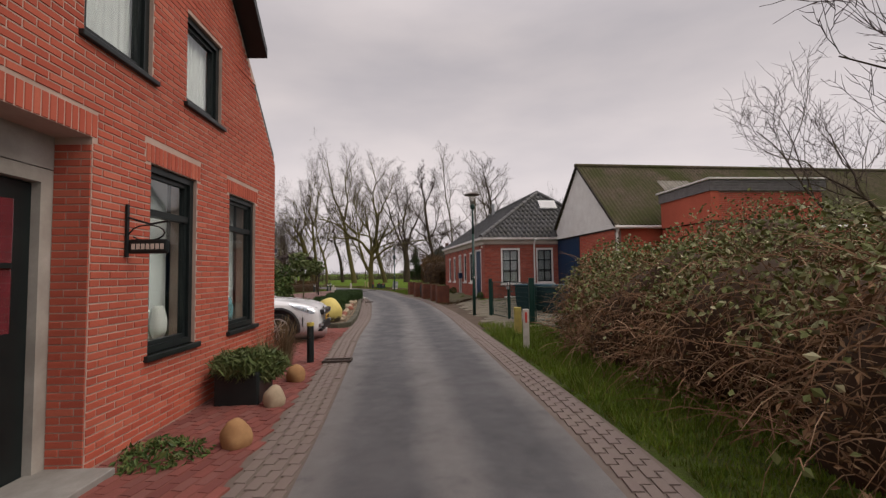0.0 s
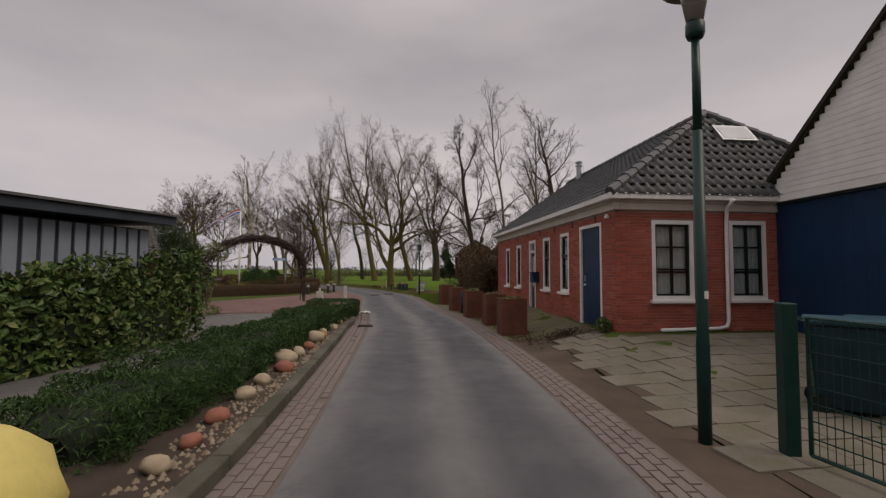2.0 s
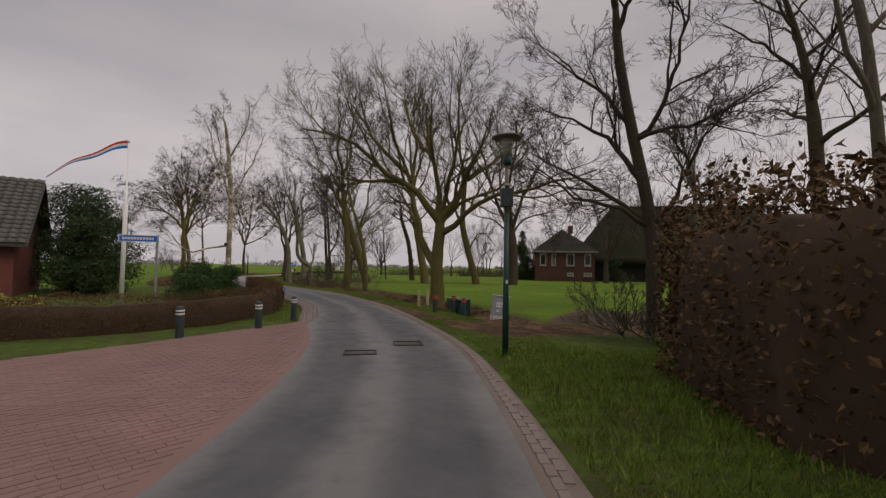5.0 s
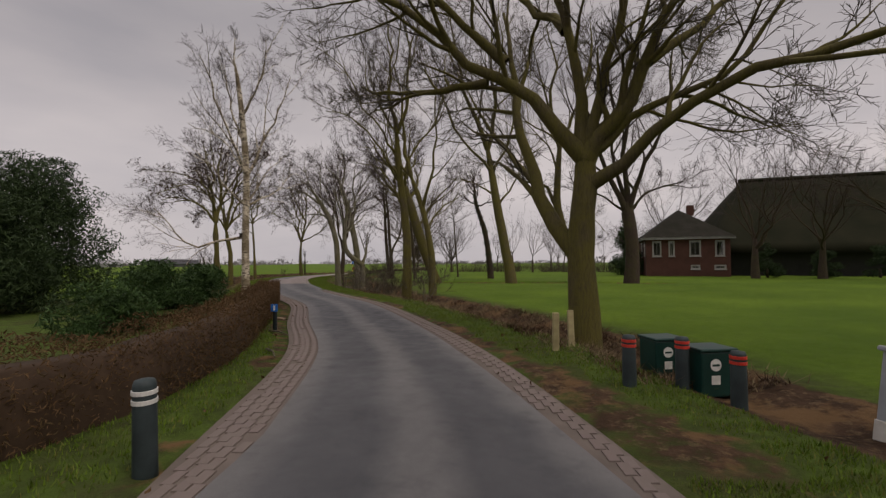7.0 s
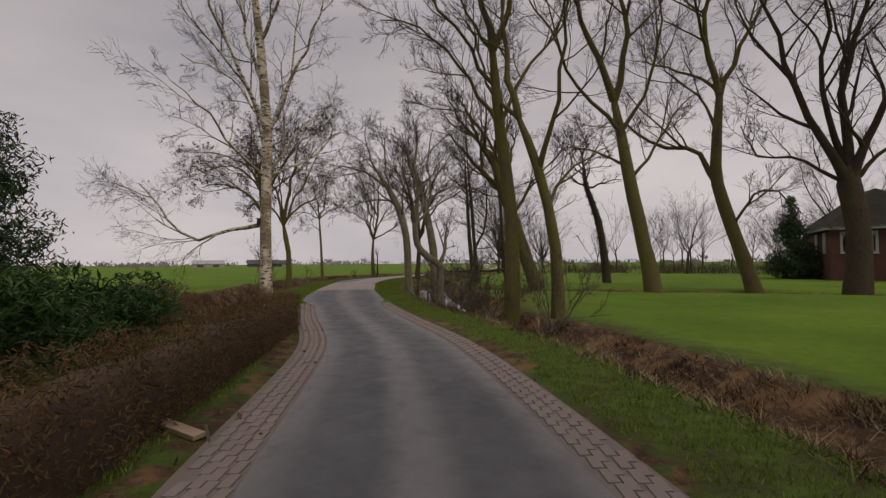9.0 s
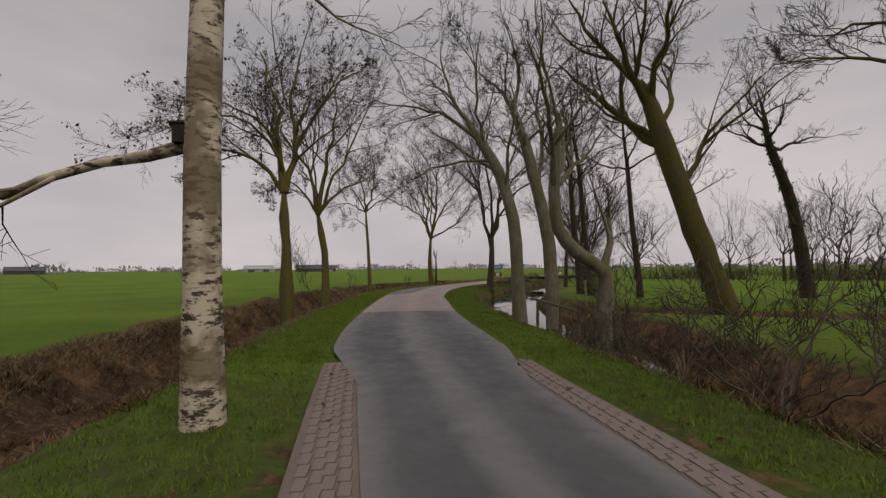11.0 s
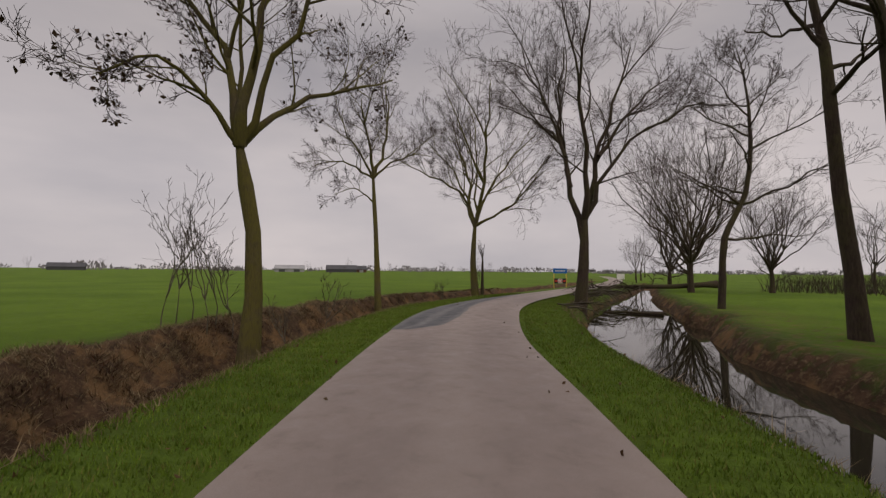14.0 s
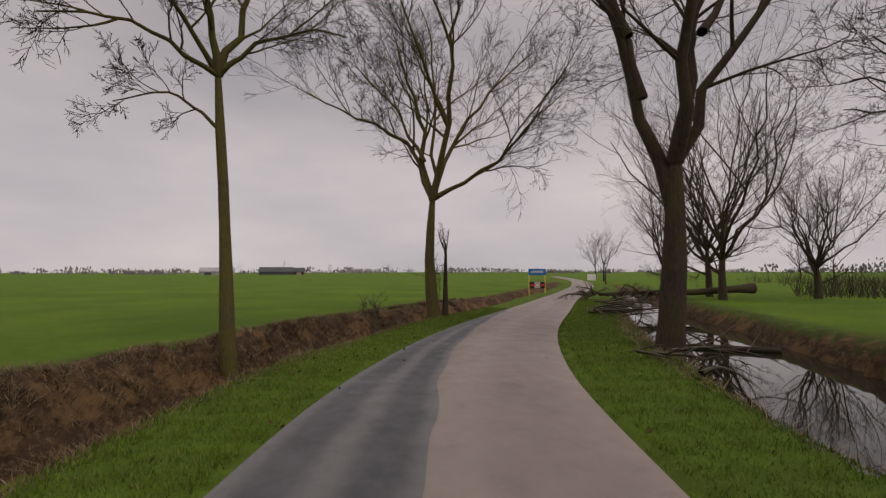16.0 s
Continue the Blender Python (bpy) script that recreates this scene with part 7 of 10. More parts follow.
def hedge(name, line, width, height, mat, n, size, label, seed, core, z=None, group="", cat="hedge", rough=0.10, thin=0.62):
    """A clipped hedge along a line: a solid dark core in place of inner shade, with leaves all over it."""
    pts = smooth_line(line, 0.5)
    r = random.Random(seed)
    e = thing(name, (0, 0, 0), 0, label, cat, group)
    cv, cf = [], []
    for i, p in enumerate(pts):
        d = pts[min(i + 1, len(pts) - 1)] - pts[max(i - 1, 0)]
        d = d / np.linalg.norm(d)
        nn = np.array([d[1], -d[0]])
        zz = z_at(*p) if z is None else z
        w, h = width * (0.40 + r.uniform(-.05, .05)), height * (0.88 + r.uniform(-.05, .05))
        if i in (0, len(pts) - 1):
            w, h = w * 0.5, h * 0.7
        for sx, sz in ((-1, 0), (-1.06, 0.6), (-0.7, 1.0), (0.7, 1.0), (1.06, 0.6), (1, 0)):
            cv.append((p[0] + nn[0] * w * sx, p[1] + nn[1] * w * sx, zz - 0.05 + h * sz))
    for i in range(len(pts) - 1):
        for k in range(5):
            cf.append((i * 6 + k, i * 6 + k + 1, i * 6 + 7 + k, i * 6 + 6 + k))
    cf += [tuple(range(6)), tuple(range(len(cv) - 6, len(cv)))]
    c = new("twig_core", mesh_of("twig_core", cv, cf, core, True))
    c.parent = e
    vs, fs = [], []
    zs = [z_at(*p) if z is None else z for p in pts]
    for _ in range(n):
        i = r.randrange(len(pts) - 1)
        f = r.random()
        p = pts[i] * (1 - f) + pts[i + 1] * f
        d = pts[i + 1] - pts[i]
        d = d / np.linalg.norm(d)
        nn = np.array([d[1], -d[0]])
        t = r.random()
        if r.random() < 0.10 * width * height / (len(pts) * 0.1):
            i = r.choice((0, len(pts) - 2))
            p = (pts[0] - d * r.uniform(-.1, .2)) if i == 0 else (pts[-1] + d * r.uniform(-.1, .2))
            t = 2.0
        bump = 1 + rough * noise.noise((p[0] * 1.7, p[1] * 1.7, seed)) * 2
        if t < 0.38:
            sx, sz = -1 + r.uniform(-.12, .25), r.random()
        elif t > 1:
            sx, sz = r.uniform(-1, 1), r.random()
        elif t < 0.76:
            sx, sz = 1 + r.uniform(-.25, .12), r.random()
        else:
            sx, sz = r.uniform(-1, 1), 1 + r.uniform(-.12, .08)
        leaf_quad(vs, fs, Vector((p[0] + nn[0] * width / 2 * sx * bump, p[1] + nn[1] * width / 2 * sx * bump, zs[i] + 0.02 + height * sz * bump)), size * r.uniform(0.6, 1.3), r, thin)
    lf = new("foliage", mesh_of("foliage", vs, fs, mat))
    lf.parent = e
    return e


# dark core colours hold the shade between the leaves
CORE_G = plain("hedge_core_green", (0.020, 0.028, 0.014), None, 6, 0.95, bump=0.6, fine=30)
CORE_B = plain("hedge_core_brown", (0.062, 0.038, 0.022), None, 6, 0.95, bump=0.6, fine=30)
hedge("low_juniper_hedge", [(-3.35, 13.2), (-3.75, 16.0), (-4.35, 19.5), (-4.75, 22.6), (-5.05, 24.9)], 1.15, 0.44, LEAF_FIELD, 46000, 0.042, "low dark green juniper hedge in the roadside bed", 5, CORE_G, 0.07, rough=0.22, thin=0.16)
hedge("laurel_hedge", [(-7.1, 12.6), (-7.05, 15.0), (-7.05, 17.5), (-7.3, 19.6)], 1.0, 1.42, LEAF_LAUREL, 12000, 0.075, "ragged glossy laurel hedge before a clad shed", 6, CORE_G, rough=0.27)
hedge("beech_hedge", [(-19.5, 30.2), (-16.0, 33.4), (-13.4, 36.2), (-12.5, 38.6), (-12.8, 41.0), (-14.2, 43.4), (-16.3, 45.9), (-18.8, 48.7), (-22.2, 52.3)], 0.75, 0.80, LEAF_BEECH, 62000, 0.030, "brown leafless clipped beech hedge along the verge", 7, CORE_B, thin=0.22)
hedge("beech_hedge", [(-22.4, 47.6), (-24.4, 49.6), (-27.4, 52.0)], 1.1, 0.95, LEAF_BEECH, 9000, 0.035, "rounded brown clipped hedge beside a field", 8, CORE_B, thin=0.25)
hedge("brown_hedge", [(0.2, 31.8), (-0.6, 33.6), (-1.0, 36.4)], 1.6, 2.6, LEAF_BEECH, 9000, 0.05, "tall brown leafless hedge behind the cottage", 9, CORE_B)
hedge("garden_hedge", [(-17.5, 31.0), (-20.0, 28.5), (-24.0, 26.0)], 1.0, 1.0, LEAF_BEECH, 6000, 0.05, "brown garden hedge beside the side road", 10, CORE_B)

# ---- black tub planter and small tree ----
tub = thing("planter_box", (-3.12, 11.78, 0.0), 5, "black rectangular planter box with moss and straw", "planter")
bm = bmesh.new()
for x0, x1, y0, y1 in ((-0.55, 0.55, -0.28, -0.25), (-0.55, 0.55, 0.25, 0.28), (-0.55, -0.52, -0.25, 0.25), (0.52, 0.55, -0.25, 0.25)):
    add_box(bm, x0, x1, y0, y1, 0.0, 0.58)
part("box_wall", bm, BLACK, tub)
part("soil_fill", box(-0.52, 0.52, -0.25, 0.25, 0.02, 0.52), SOIL, tub)
o = new("moss_tuft", leaf_mass("moss_tuft", [(-0.25, 0, 0.55, 0.28, 0.22, 0.10), (0.2, 0, 0.54, 0.3, 0.22, 0.12)], 1100, 0.035, LEAF_VARIEG, 2))
o.parent = tub
std = thing("standard_laurel", (-3.2, 11.8, 0.52), 0, "young evergreen standard tree in a black planter box", "tree")
part("trunk", tube_bm([(0, 0, 0), (0.02, 0, 0.5), (0.0, 0.02, 0.95)], [0.028, 0.024, 0.02], 8), BARK_GREY, std, smooth=True)
o = new("crown", leaf_mass("crown", [(0.05, 0, 1.22, 0.42, 0.42, 0.26), (0.30, 0.1, 1.25, 0.3, 0.3, 0.2), (-0.15, 0, 1.48, 0.24, 0.26, 0.24)], 900, 0.075, LEAF_VARIEG, 3, 1.6))
o.parent = std
# pot with a trailing plant before the brick house
pot = thing("plant_tub", (-1.16, 4.28, z_at(-1.16, 4.28) + 0.01), 8, "dark square plant tub with pale tufted grass", "planter")
part("tub_body", box(-0.26, 0.26, -0.30, 0.30, 0.0, 0.42, 0.03), BLACK, pot)
o = new("foliage", leaf_mass("foliage", [(0, 0, 0.47, 0.36, 0.42, 0.15), (0.15, 0.1, 0.42, 0.3, 0.35, 0.2)], 2600, 0.095, LEAF_VARIEG, 9, 1.2, 0.07))
o.parent = pot
sh2 = thing("trailing_plant", (-1.0, 2.55, z_at(-1.0, 2.55)), 0, "low evergreen tuft on paving by the door step", "plant")
o = new("foliage", leaf_mass("foliage", [(0, 0, 0.05, 0.35, 0.3, 0.12)], 900, 0.035, LEAF_LAUREL, 10, 1.2, 0.4))
o.parent = sh2


def reed_tuft(name, x, y, n, height, spread, mat, seed, label, z=None, cat="grass"):
    """A tuft of arching blades."""
    r = random.Random(seed)
    vs, fs = [], []
    for _ in range(n):
        a, h = r.uniform(0, 6.283), height * r.uniform(0.55, 1.1)
        b = Vector((math.cos(a), math.sin(a), 0))
        p0 = b * r.uniform(0, 0.10)
        s = spread * r.uniform(0.2, 1.0)
        w = r.uniform(0.003, 0.006)
        side = Vector((-b.y, b.x, 0)) * w
        k = len(vs)
        for f in (0, 0.4, 0.75, 1.0):
            c = p0 + b * s * f * f + Vector((0, 0, h * (f - 0.12 * f * f)))
            vs += [(c - side * (1.2 - f))[:], (c + side * (1.2 - f))[:]]
        fs += [(k, k + 1, k + 3, k + 2), (k + 2, k + 3, k + 5, k + 4), (k + 4, k + 5, k + 7, k + 6)]
    o = new(name, mesh_of(name, vs, fs, mat))
    o.location = (x, y, z_at(x, y) if z is None else z)
    return tagged(o, label, cat)


reed_tuft("ornamental_grass", -1.42, 6.15, 320, 0.95, 0.45, STRAW, 4, "dry ornamental grass tuft at the house corner")
reed_tuft("ornamental_grass", -1.5, 5.6, 220, 0.8, 0.4, CANE, 14, "dry ornamental grass tuft at the house corner")


def bollard(x, y, h, r0, label, caps, body, group="", lean=0, flat=None):
    e = thing("bollard", (x, y, z_at(x, y)), 0, label, "bollard", group)
    e.matrix_basis = pose(x, y, z_at(x, y), lean, lean * 0.5, 0)
    part("post", lathe([(r0 * 1.02, -0.15), (r0, 0.0), (r0 * 0.94, h * 0.93), (r0 * 0.8, h * 0.985), (r0 * 0.2, h)], 16), body, e, smooth=True)
    for z0, z1, mat in caps:
        part("band", lathe([(r0 * 0.965, z0), (r0 * 1.03, z0 + 0.002), (r0 * 1.02, z1 - 0.002), (r0 * 0.95, z1)], 16), mat, e)
    return e


REFLECT = plain("white_reflective_band", (0.75, 0.74, 0.70), None, 5, 0.4)
RED_BAND = plain("red_reflective_band", (0.62, 0.055, 0.035), None, 5, 0.4)
YEL_CAP = plain("yellow_cap", (0.62, 0.53, 0.12), (0.45, 0.36, 0.08), 8, 0.6)
DARKGREEN = plain("dark_green_paint", (0.010, 0.045, 0.036), (0.006, 0.030, 0.024), 3, 0.4, bump=0.05)
GREY_GREEN = plain("weathered_green_grey_plastic", (0.040, 0.056, 0.058), (0.022, 0.030, 0.032), 5, 0.6)
BLUE_SIGN = plain("blue_enamel", (0.025, 0.16, 0.52), (0.02, 0.12, 0.42), 3, 0.3, bump=0.0)
bollard(-1.10, 6.48, 0.74, 0.062, "black bollard with a yellow cap on red paving", [(0.675, 0.735, YEL_CAP)], BLACK)
for x, y, h in ((-10.62, 38.05, 0.72), (-10.98, 40.1, 0.70)):
    bollard(x, y, h, 0.085, "dark plastic bollard with two white bands on grass", [(h * 0.74, h * 0.79, REFLECT), (h * 0.84, h * 0.89, REFLECT)], GREY_GREEN, "bollards on the verge", 2)
bollard(-11.25, 36.3, 0.7, 0.085, "dark plastic bollard with two white bands on grass", [(0.52, 0.555, REFLECT), (0.59, 0.625, REFLECT)], GREY_GREEN, "bollards on the verge", 2)
wm = bollard(-15.2, 45.6, 0.60, 0.05, "dark marker post with a small blue sign", [], BLACK)
part("sign_plate", box(-0.075, 0.075, -0.075, -0.065, 0.45, 0.62, 0.008, Matrix.Rotation(radians(30), 4, "Z")), BLUE_SIGN, wm, "blue sign plate")
part("pictogram_bar", box(-0.02, 0.02, -0.079, -0.0755, 0.48, 0.59, 0.0, Matrix.Rotation(radians(30), 4, "Z")), REFLECT, wm)
for x, y in ((-7.67, 43.95), (-7.05, 44.30), (-6.55, 43.75)):
    bollard(x, y, 0.64, 0.085, "dark bollard with red reflective bands", [(0.49, 0.525, RED_BAND), (0.55, 0.585, RED_BAND)], GREY_GREEN, "bollards by the bins")


def flat_post(x, y, h, w, d, mat, label, rz=0, lean=0, name="marker_post", extra=None):
    e = thing(name, (x, y, z_at(x, y)), rz, label, "post")
    e.matrix_basis = pose(x, y, z_at(x, y), lean, 0, rz)
    part("post", box(-w / 2, w / 2, -d / 2, d / 2, -0.2, h, 0.012), mat, e)
    if extra:
        part("reflector", box(-w * 0.18, w * 0.18, -d / 2 - 0.006, -d / 2, h - 0.27, h - 0.06, 0.003), extra, e, "red reflector")
    return e


WHITE_PLASTIC = plain("dirty_white_plastic", (0.62, 0.60, 0.55), (0.40, 0.38, 0.33), 6, 0.6)
YEL_WOOD = plain("flaking_yellow_wood", (0.46, 0.38, 0.10), (0.30, 0.25, 0.08), 8, 0.8)
PALE_YEL = plain("pale_yellow_wood", (0.44, 0.38, 0.20), (0.30, 0.25, 0.13), 8, 0.8)
flat_post(2.87, 7.70, 0.80, 0.12, 0.06, WHITE_PLASTIC, "white roadside marker post with a red reflector", 0, 0, extra=RED_BAND)
flat_post(-5.5, 26.5, 0.98, 0.11, 0.06, WHITE_PLASTIC, "white roadside marker post at the junction", 10)
mp = flat_post(-7.0, 27.7, 0.85, 0.08, 0.05, WHITE_PLASTIC, "white marker post with a small white box", 10)
part("box_top", box(-0.13, 0.13, -0.10, 0.06, 0.42, 0.70, 0.01), WHITE_PLASTIC, mp)
flat_post(-8.87, 45.75, 0.66, 0.11, 0.09, PALE_YEL, "pale yellow wooden guard post before a tree", 20, 3, "guard_post")
flat_post(-8.68, 46.35, 0.66, 0.11, 0.09, PALE_YEL, "pale yellow wooden guard post before a tree", 20, -7, "guard_post")

# ---- paper scrap and manhole covers ----
CAST = plain("rusty_cast_iron", (0.085, 0.062, 0.052), (0.045, 0.035, 0.03), 9, 0.7, metal=0.3)


def grate(x, y, rz, w, l, slots, label):
    e = thing("drain_grate", (x, y, 0.028), rz, label, "drain")
    part("rim", frame_ring(-w / 2, w / 2, -l / 2, l / 2, 0.03, -0.02, 0.008), CAST, e, m=Matrix.Rotation(radians(-90), 4, "X"))
    n = slots
    for i in range(n):
        xx = -w / 2 + 0.04 + (w - 0.08) * i / (n - 1)
        part("bar", box(xx - 0.008, xx + 0.008, -l / 2 + 0.03, l / 2 - 0.03, -0.02, 0.006), CAST, e)
    return e


grate(-6.32, 37.15, 25, 0.60, 0.48, 14, "rusty cast-iron drain grate in the asphalt")
grate(-6.82, 35.95, 25, 0.60, 0.40, 14, "rusty cast-iron drain grate in the asphalt")
grate(-0.62, 6.5, 8, 0.50, 0.26, 9, "rusty gully grate in the brick strip")
grate(-3.35, 21.9, 14, 0.42, 0.26, 9, "rusty gully grate in the brick strip")
pp = bmesh.new()
bmesh.ops.create_grid(pp, x_segments=7, y_segments=5, size=0.18)
for v in pp.verts:
    v.co.z = 0.05 + 0.05 * noise.noise(v.co * 9)
o = part("paper_scrap", pp, WHITE_PLASTIC, None)
o.location = (-4.42, 25.55, 0.0)
tagged(o, "crumpled white paper scrap on the road edge", "litter")

# ---- street lamps ----
LAMP_GREY = plain("weathered_lamp_grey", (0.16, 0.135, 0.115), (0.10, 0.085, 0.075), 4, 0.55)


def opal():
    k = Mat("lamp_glass", 0.25, 0, 0.5)
    k.b.inputs["Transmission Weight"].default_value = 0.8
    k.color((0.80, 0.78, 0.72))
    return k.m


LAMP_GLASS = opal()


def street_lamp(x, y, h, label, boxed=False, lean=0.0):
    e = thing("street_lamp", (x, y, z_at(x, y)), 20, label, "street lamp", "street lamps")
    part("pole", lathe([(0.060, -0.3), (0.060, 0.9), (0.054, 1.0), (0.048, h - 1.55)], 14), DARKGREEN, e, smooth=True)
    part("upper_pole", lathe([(0.040, h - 1.55), (0.036, h - 0.62)], 12), LAMP_GREY if boxed else DARKGREEN, e, smooth=True)
    part("collar", lathe([(0.07, h - 0.64), (0.085, h - 0.60), (0.085, h - 0.50), (0.06, h - 0.47)], 16), DARKGREEN, e, smooth=True)
    part("lantern", lathe([(0.075, h - 0.47), (0.125, h - 0.20), (0.135, h - 0.13)], 18), LAMP_GLASS, e, smooth=True)
    part("canopy", lathe([(0.10, h - 0.16), (0.275, h - 0.13), (0.295, h - 0.115), (0.285, h - 0.10), (0.16, h - 0.05), (0.06, h - 0.03), (0.01, h - 0.02)], 26), LAMP_GREY, e, smooth=True)
    part("sticker", box(-0.02, 0.02, -0.060, -0.050, 1.35, 1.42), REFLECT, e)
    if boxed:
        part("cable_box", box(-0.11, 0.11, -0.08, 0.08, 2.80, 3.16, 0.015), GREY_GREEN, e, "grey-green sign box")
        part("bracket", box(-0.06, 0.06, -0.11, 0.07, 3.20, 3.24), ZINC, e)
    return e


street_lamp(2.04, 14.55, 4.50, "dark green street lamp with a wide flat canopy")
street_lamp(-4.28, 36.85, 4.25, "green street lamp with a grey box on its pole", True)

# ---- wire gate, fence and bins by the workshop ----
gate = thing("wire_gate", (0, 0, 0), 0, "dark green wire mesh double gate between posts", "gate")


def fence_post(parent, x, y, h, w=0.05, mat=DARKGREEN):
    return part("post", box(x - w, x + w, y - w, y + w, z_at(x, y) - 0.2, z_at(x, y) + h, 0.01), mat, parent)


def wire_panel(parent, x0, y0, x1, y1, h, name="mesh_panel", bars=7, gap=0.06):
    e = new(name)
    e.parent = parent
    L = math.hypot(x1 - x0, y1 - y0)
    e.matrix_basis = pose(x0, y0, max(z_at(x0, y0), z_at(x1, y1)) + 0.08, 0, 0, math.degrees(math.atan2(y1 - y0, x1 - x0)))
    part("rail", tube_bm([(0, 0, 0), (0, 0, h), (L, 0, h), (L, 0, 0), (0, 0, 0)], 0.018, 6), DARKGREEN, e)
    bm = bmesh.new()
    for i in range(bars):
        z = h * (i + 1) / (bars + 1)
        add_box(bm, 0, L, -0.005, 0.005, z - 0.005, z + 0.005)
    for i in range(int(L / gap)):
        add_box(bm, i * gap, i * gap + 0.005, -0.0025, 0.0025, 0, h)
    part("wire_mesh", bm, DARKGREEN, e, kind="stuff")
    return e


fence_post(gate, 2.61, 14.30, 1.32, 0.06)
fence_post(gate, 3.62, 11.60, 1.38, 0.075)
wire_panel(gate, 2.68, 14.15, 3.08, 13.02, 1.12, "gate_leaf")
wire_panel(gate, 3.14, 12.90, 3.56, 11.74, 1.12, "gate_leaf")
fence_post(gate, 3.10, 12.96, 0.98, 0.03)
part("lock", box(3.03, 3.13, 12.90, 13.02, 0.98, 1.06, 0.01), ZINC, gate)
yw = thing("painted_post", (2.98, 9.85, z_at(2.98, 9.85)), 0, "short wooden post with flaking yellow paint", "post")
part("post", box(-0.085, 0.085, -0.085, 0.085, -0.2, 0.66, 0.012), YEL_WOOD, yw)
fnc = thing("wire_fence", (0, 0, 0), 0, "dark green wire mesh fence beside the yard", "fence")
for x, y in ((4.35, 9.9), (5.1, 8.2)):
    fence_post(fnc, x, y, 1.2, 0.035)
wire_panel(fnc, 3.70, 11.4, 4.35, 9.9, 1.05)
wire_panel(fnc, 4.35, 9.9, 5.1, 8.2, 1.05)
fn2 = thing("wire_fence", (0, 0, 0), 0, "dark green wire mesh fence beside the yard", "fence")
for x, y in ((5.35, 13.6), (6.7, 13.1), (8.0, 12.7)):
    fence_post(fn2, x, y, 1.45, 0.06)
wire_panel(fn2, 5.35, 13.6, 6.7, 13.1, 1.25)
wire_panel(fn2, 6.7, 13.1, 8.0, 12.7, 1.25)
BIN_BODY = plain("dark_teal_plastic", (0.012, 0.038, 0.048), (0.008, 0.025, 0.032), 4, 0.5)
BIN_LID = plain("blue_grey_plastic_lid", (0.030, 0.085, 0.115), (0.02, 0.06, 0.085), 4, 0.45)


def wheelie_bin(x, y, rz, h=1.05, w=0.58, d=0.70, lid=BIN_LID, label="dark wheelie bin with a blue-grey lid behind the gate", group="wheelie bins"):
    e = thing("wheelie_bin", (x, y, z_at(x, y)), rz, label, "bin", group)
    bm = bmesh.new()
    bot, top = 0.82, 1.0
    v = [bm.verts.new(p) for p in ((-w / 2 * bot, -d / 2 * bot, 0.06), (w / 2 * bot, -d / 2 * bot, 0.06), (w / 2 * bot, d / 2 * bot, 0.06), (-w / 2 * bot, d / 2 * bot, 0.06), (-w / 2, -d / 2, h * 0.93), (w / 2, -d / 2, h * 0.93), (w / 2, d / 2, h * 0.93), (-w / 2, d / 2, h * 0.93))]
    for f in ((3, 2, 1, 0), (4, 5, 6, 7), (0, 1, 5, 4), (1, 2, 6, 5), (2, 3, 7, 6), (3, 0, 4, 7)):
        bm.faces.new([v[i] for i in f])
    bmesh.ops.bevel(bm, geom=bm.edges[:], offset=0.025, segments=2, affect="EDGES")
    part("body", bm, BIN_BODY, e)
    part("lid", box(-w / 2 - 0.02, w / 2 + 0.02, -d / 2 - 0.03, d / 2 + 0.02, h * 0.93, h, 0.03), lid, e)
    part("handle", tube_bm([(-w * 0.4, d / 2 + 0.02, h * 0.95), (-w * 0.4, d / 2 + 0.08, h * 0.97), (w * 0.4, d / 2 + 0.08, h * 0.97), (w * 0.4, d / 2 + 0.02, h * 0.95)], 0.014, 6), BIN_BODY, e)
    for s in (-1, 1):
        part("wheel", lathe([(0.10, -0.03), (0.10, 0.03)], 14), BLACK, e, m=Matrix.Translation((s * w * 0.45, d / 2 - 0.08, 0.10)) @ Matrix.Rotation(radians(90), 4, "Y"))
    return e


wheelie_bin(4.05, 15.6, 60)
wheelie_bin(4.75, 15.9, 62)
wheelie_bin(5.0, 15.0, 58)

# ---- rusty planters before the cottage ----
RUST = plain("rusty_steel", (0.165, 0.058, 0.032), (0.085, 0.034, 0.024), 2.6, 0.85, bump=0.25, fine=40)
for i, (x, y, w) in enumerate(((0.60, 21.25, 0.62), (0.18, 23.05, 0.58), (-0.50, 24.95, 0.56), (-1.22, 27.3, 0.55), (-1.95, 30.2, 0.55))):
    e = thing("steel_planter", (x, y, z_at(x, y)), 12 + i * 2, "tall square rusty steel planter with withered plants", "planter", "rusty planters")
    bm = bmesh.new()
    h = 0.90
    for x0, x1, y0, y1 in ((-w / 2, w / 2, -w / 2, -w / 2 + 0.03), (-w / 2, w / 2, w / 2 - 0.03, w / 2), (-w / 2, -w / 2 + 0.03, -w / 2 + 0.03, w / 2 - 0.03), (w / 2 - 0.03, w / 2, -w / 2 + 0.03, w / 2 - 0.03)):
        add_box(bm, x0, x1, y0, y1, -0.15, h)
    part("steel_box", bm, RUST, e)
    part("soil_fill", box(-w / 2 + 0.03, w / 2 - 0.03, -w / 2 + 0.03, w / 2 - 0.03, 0.0, h - 0.05), SOIL, e)
    o = new("withered_plant", leaf_mass("withered_plant", [(0, 0, h - 0.02, w * 0.4, w * 0.4, 0.05 + 0.04 * (i % 3))], 260, 0.03, STRAW if i % 2 else LEAF_BRAMBLE, 20 + i))
    o.parent = e
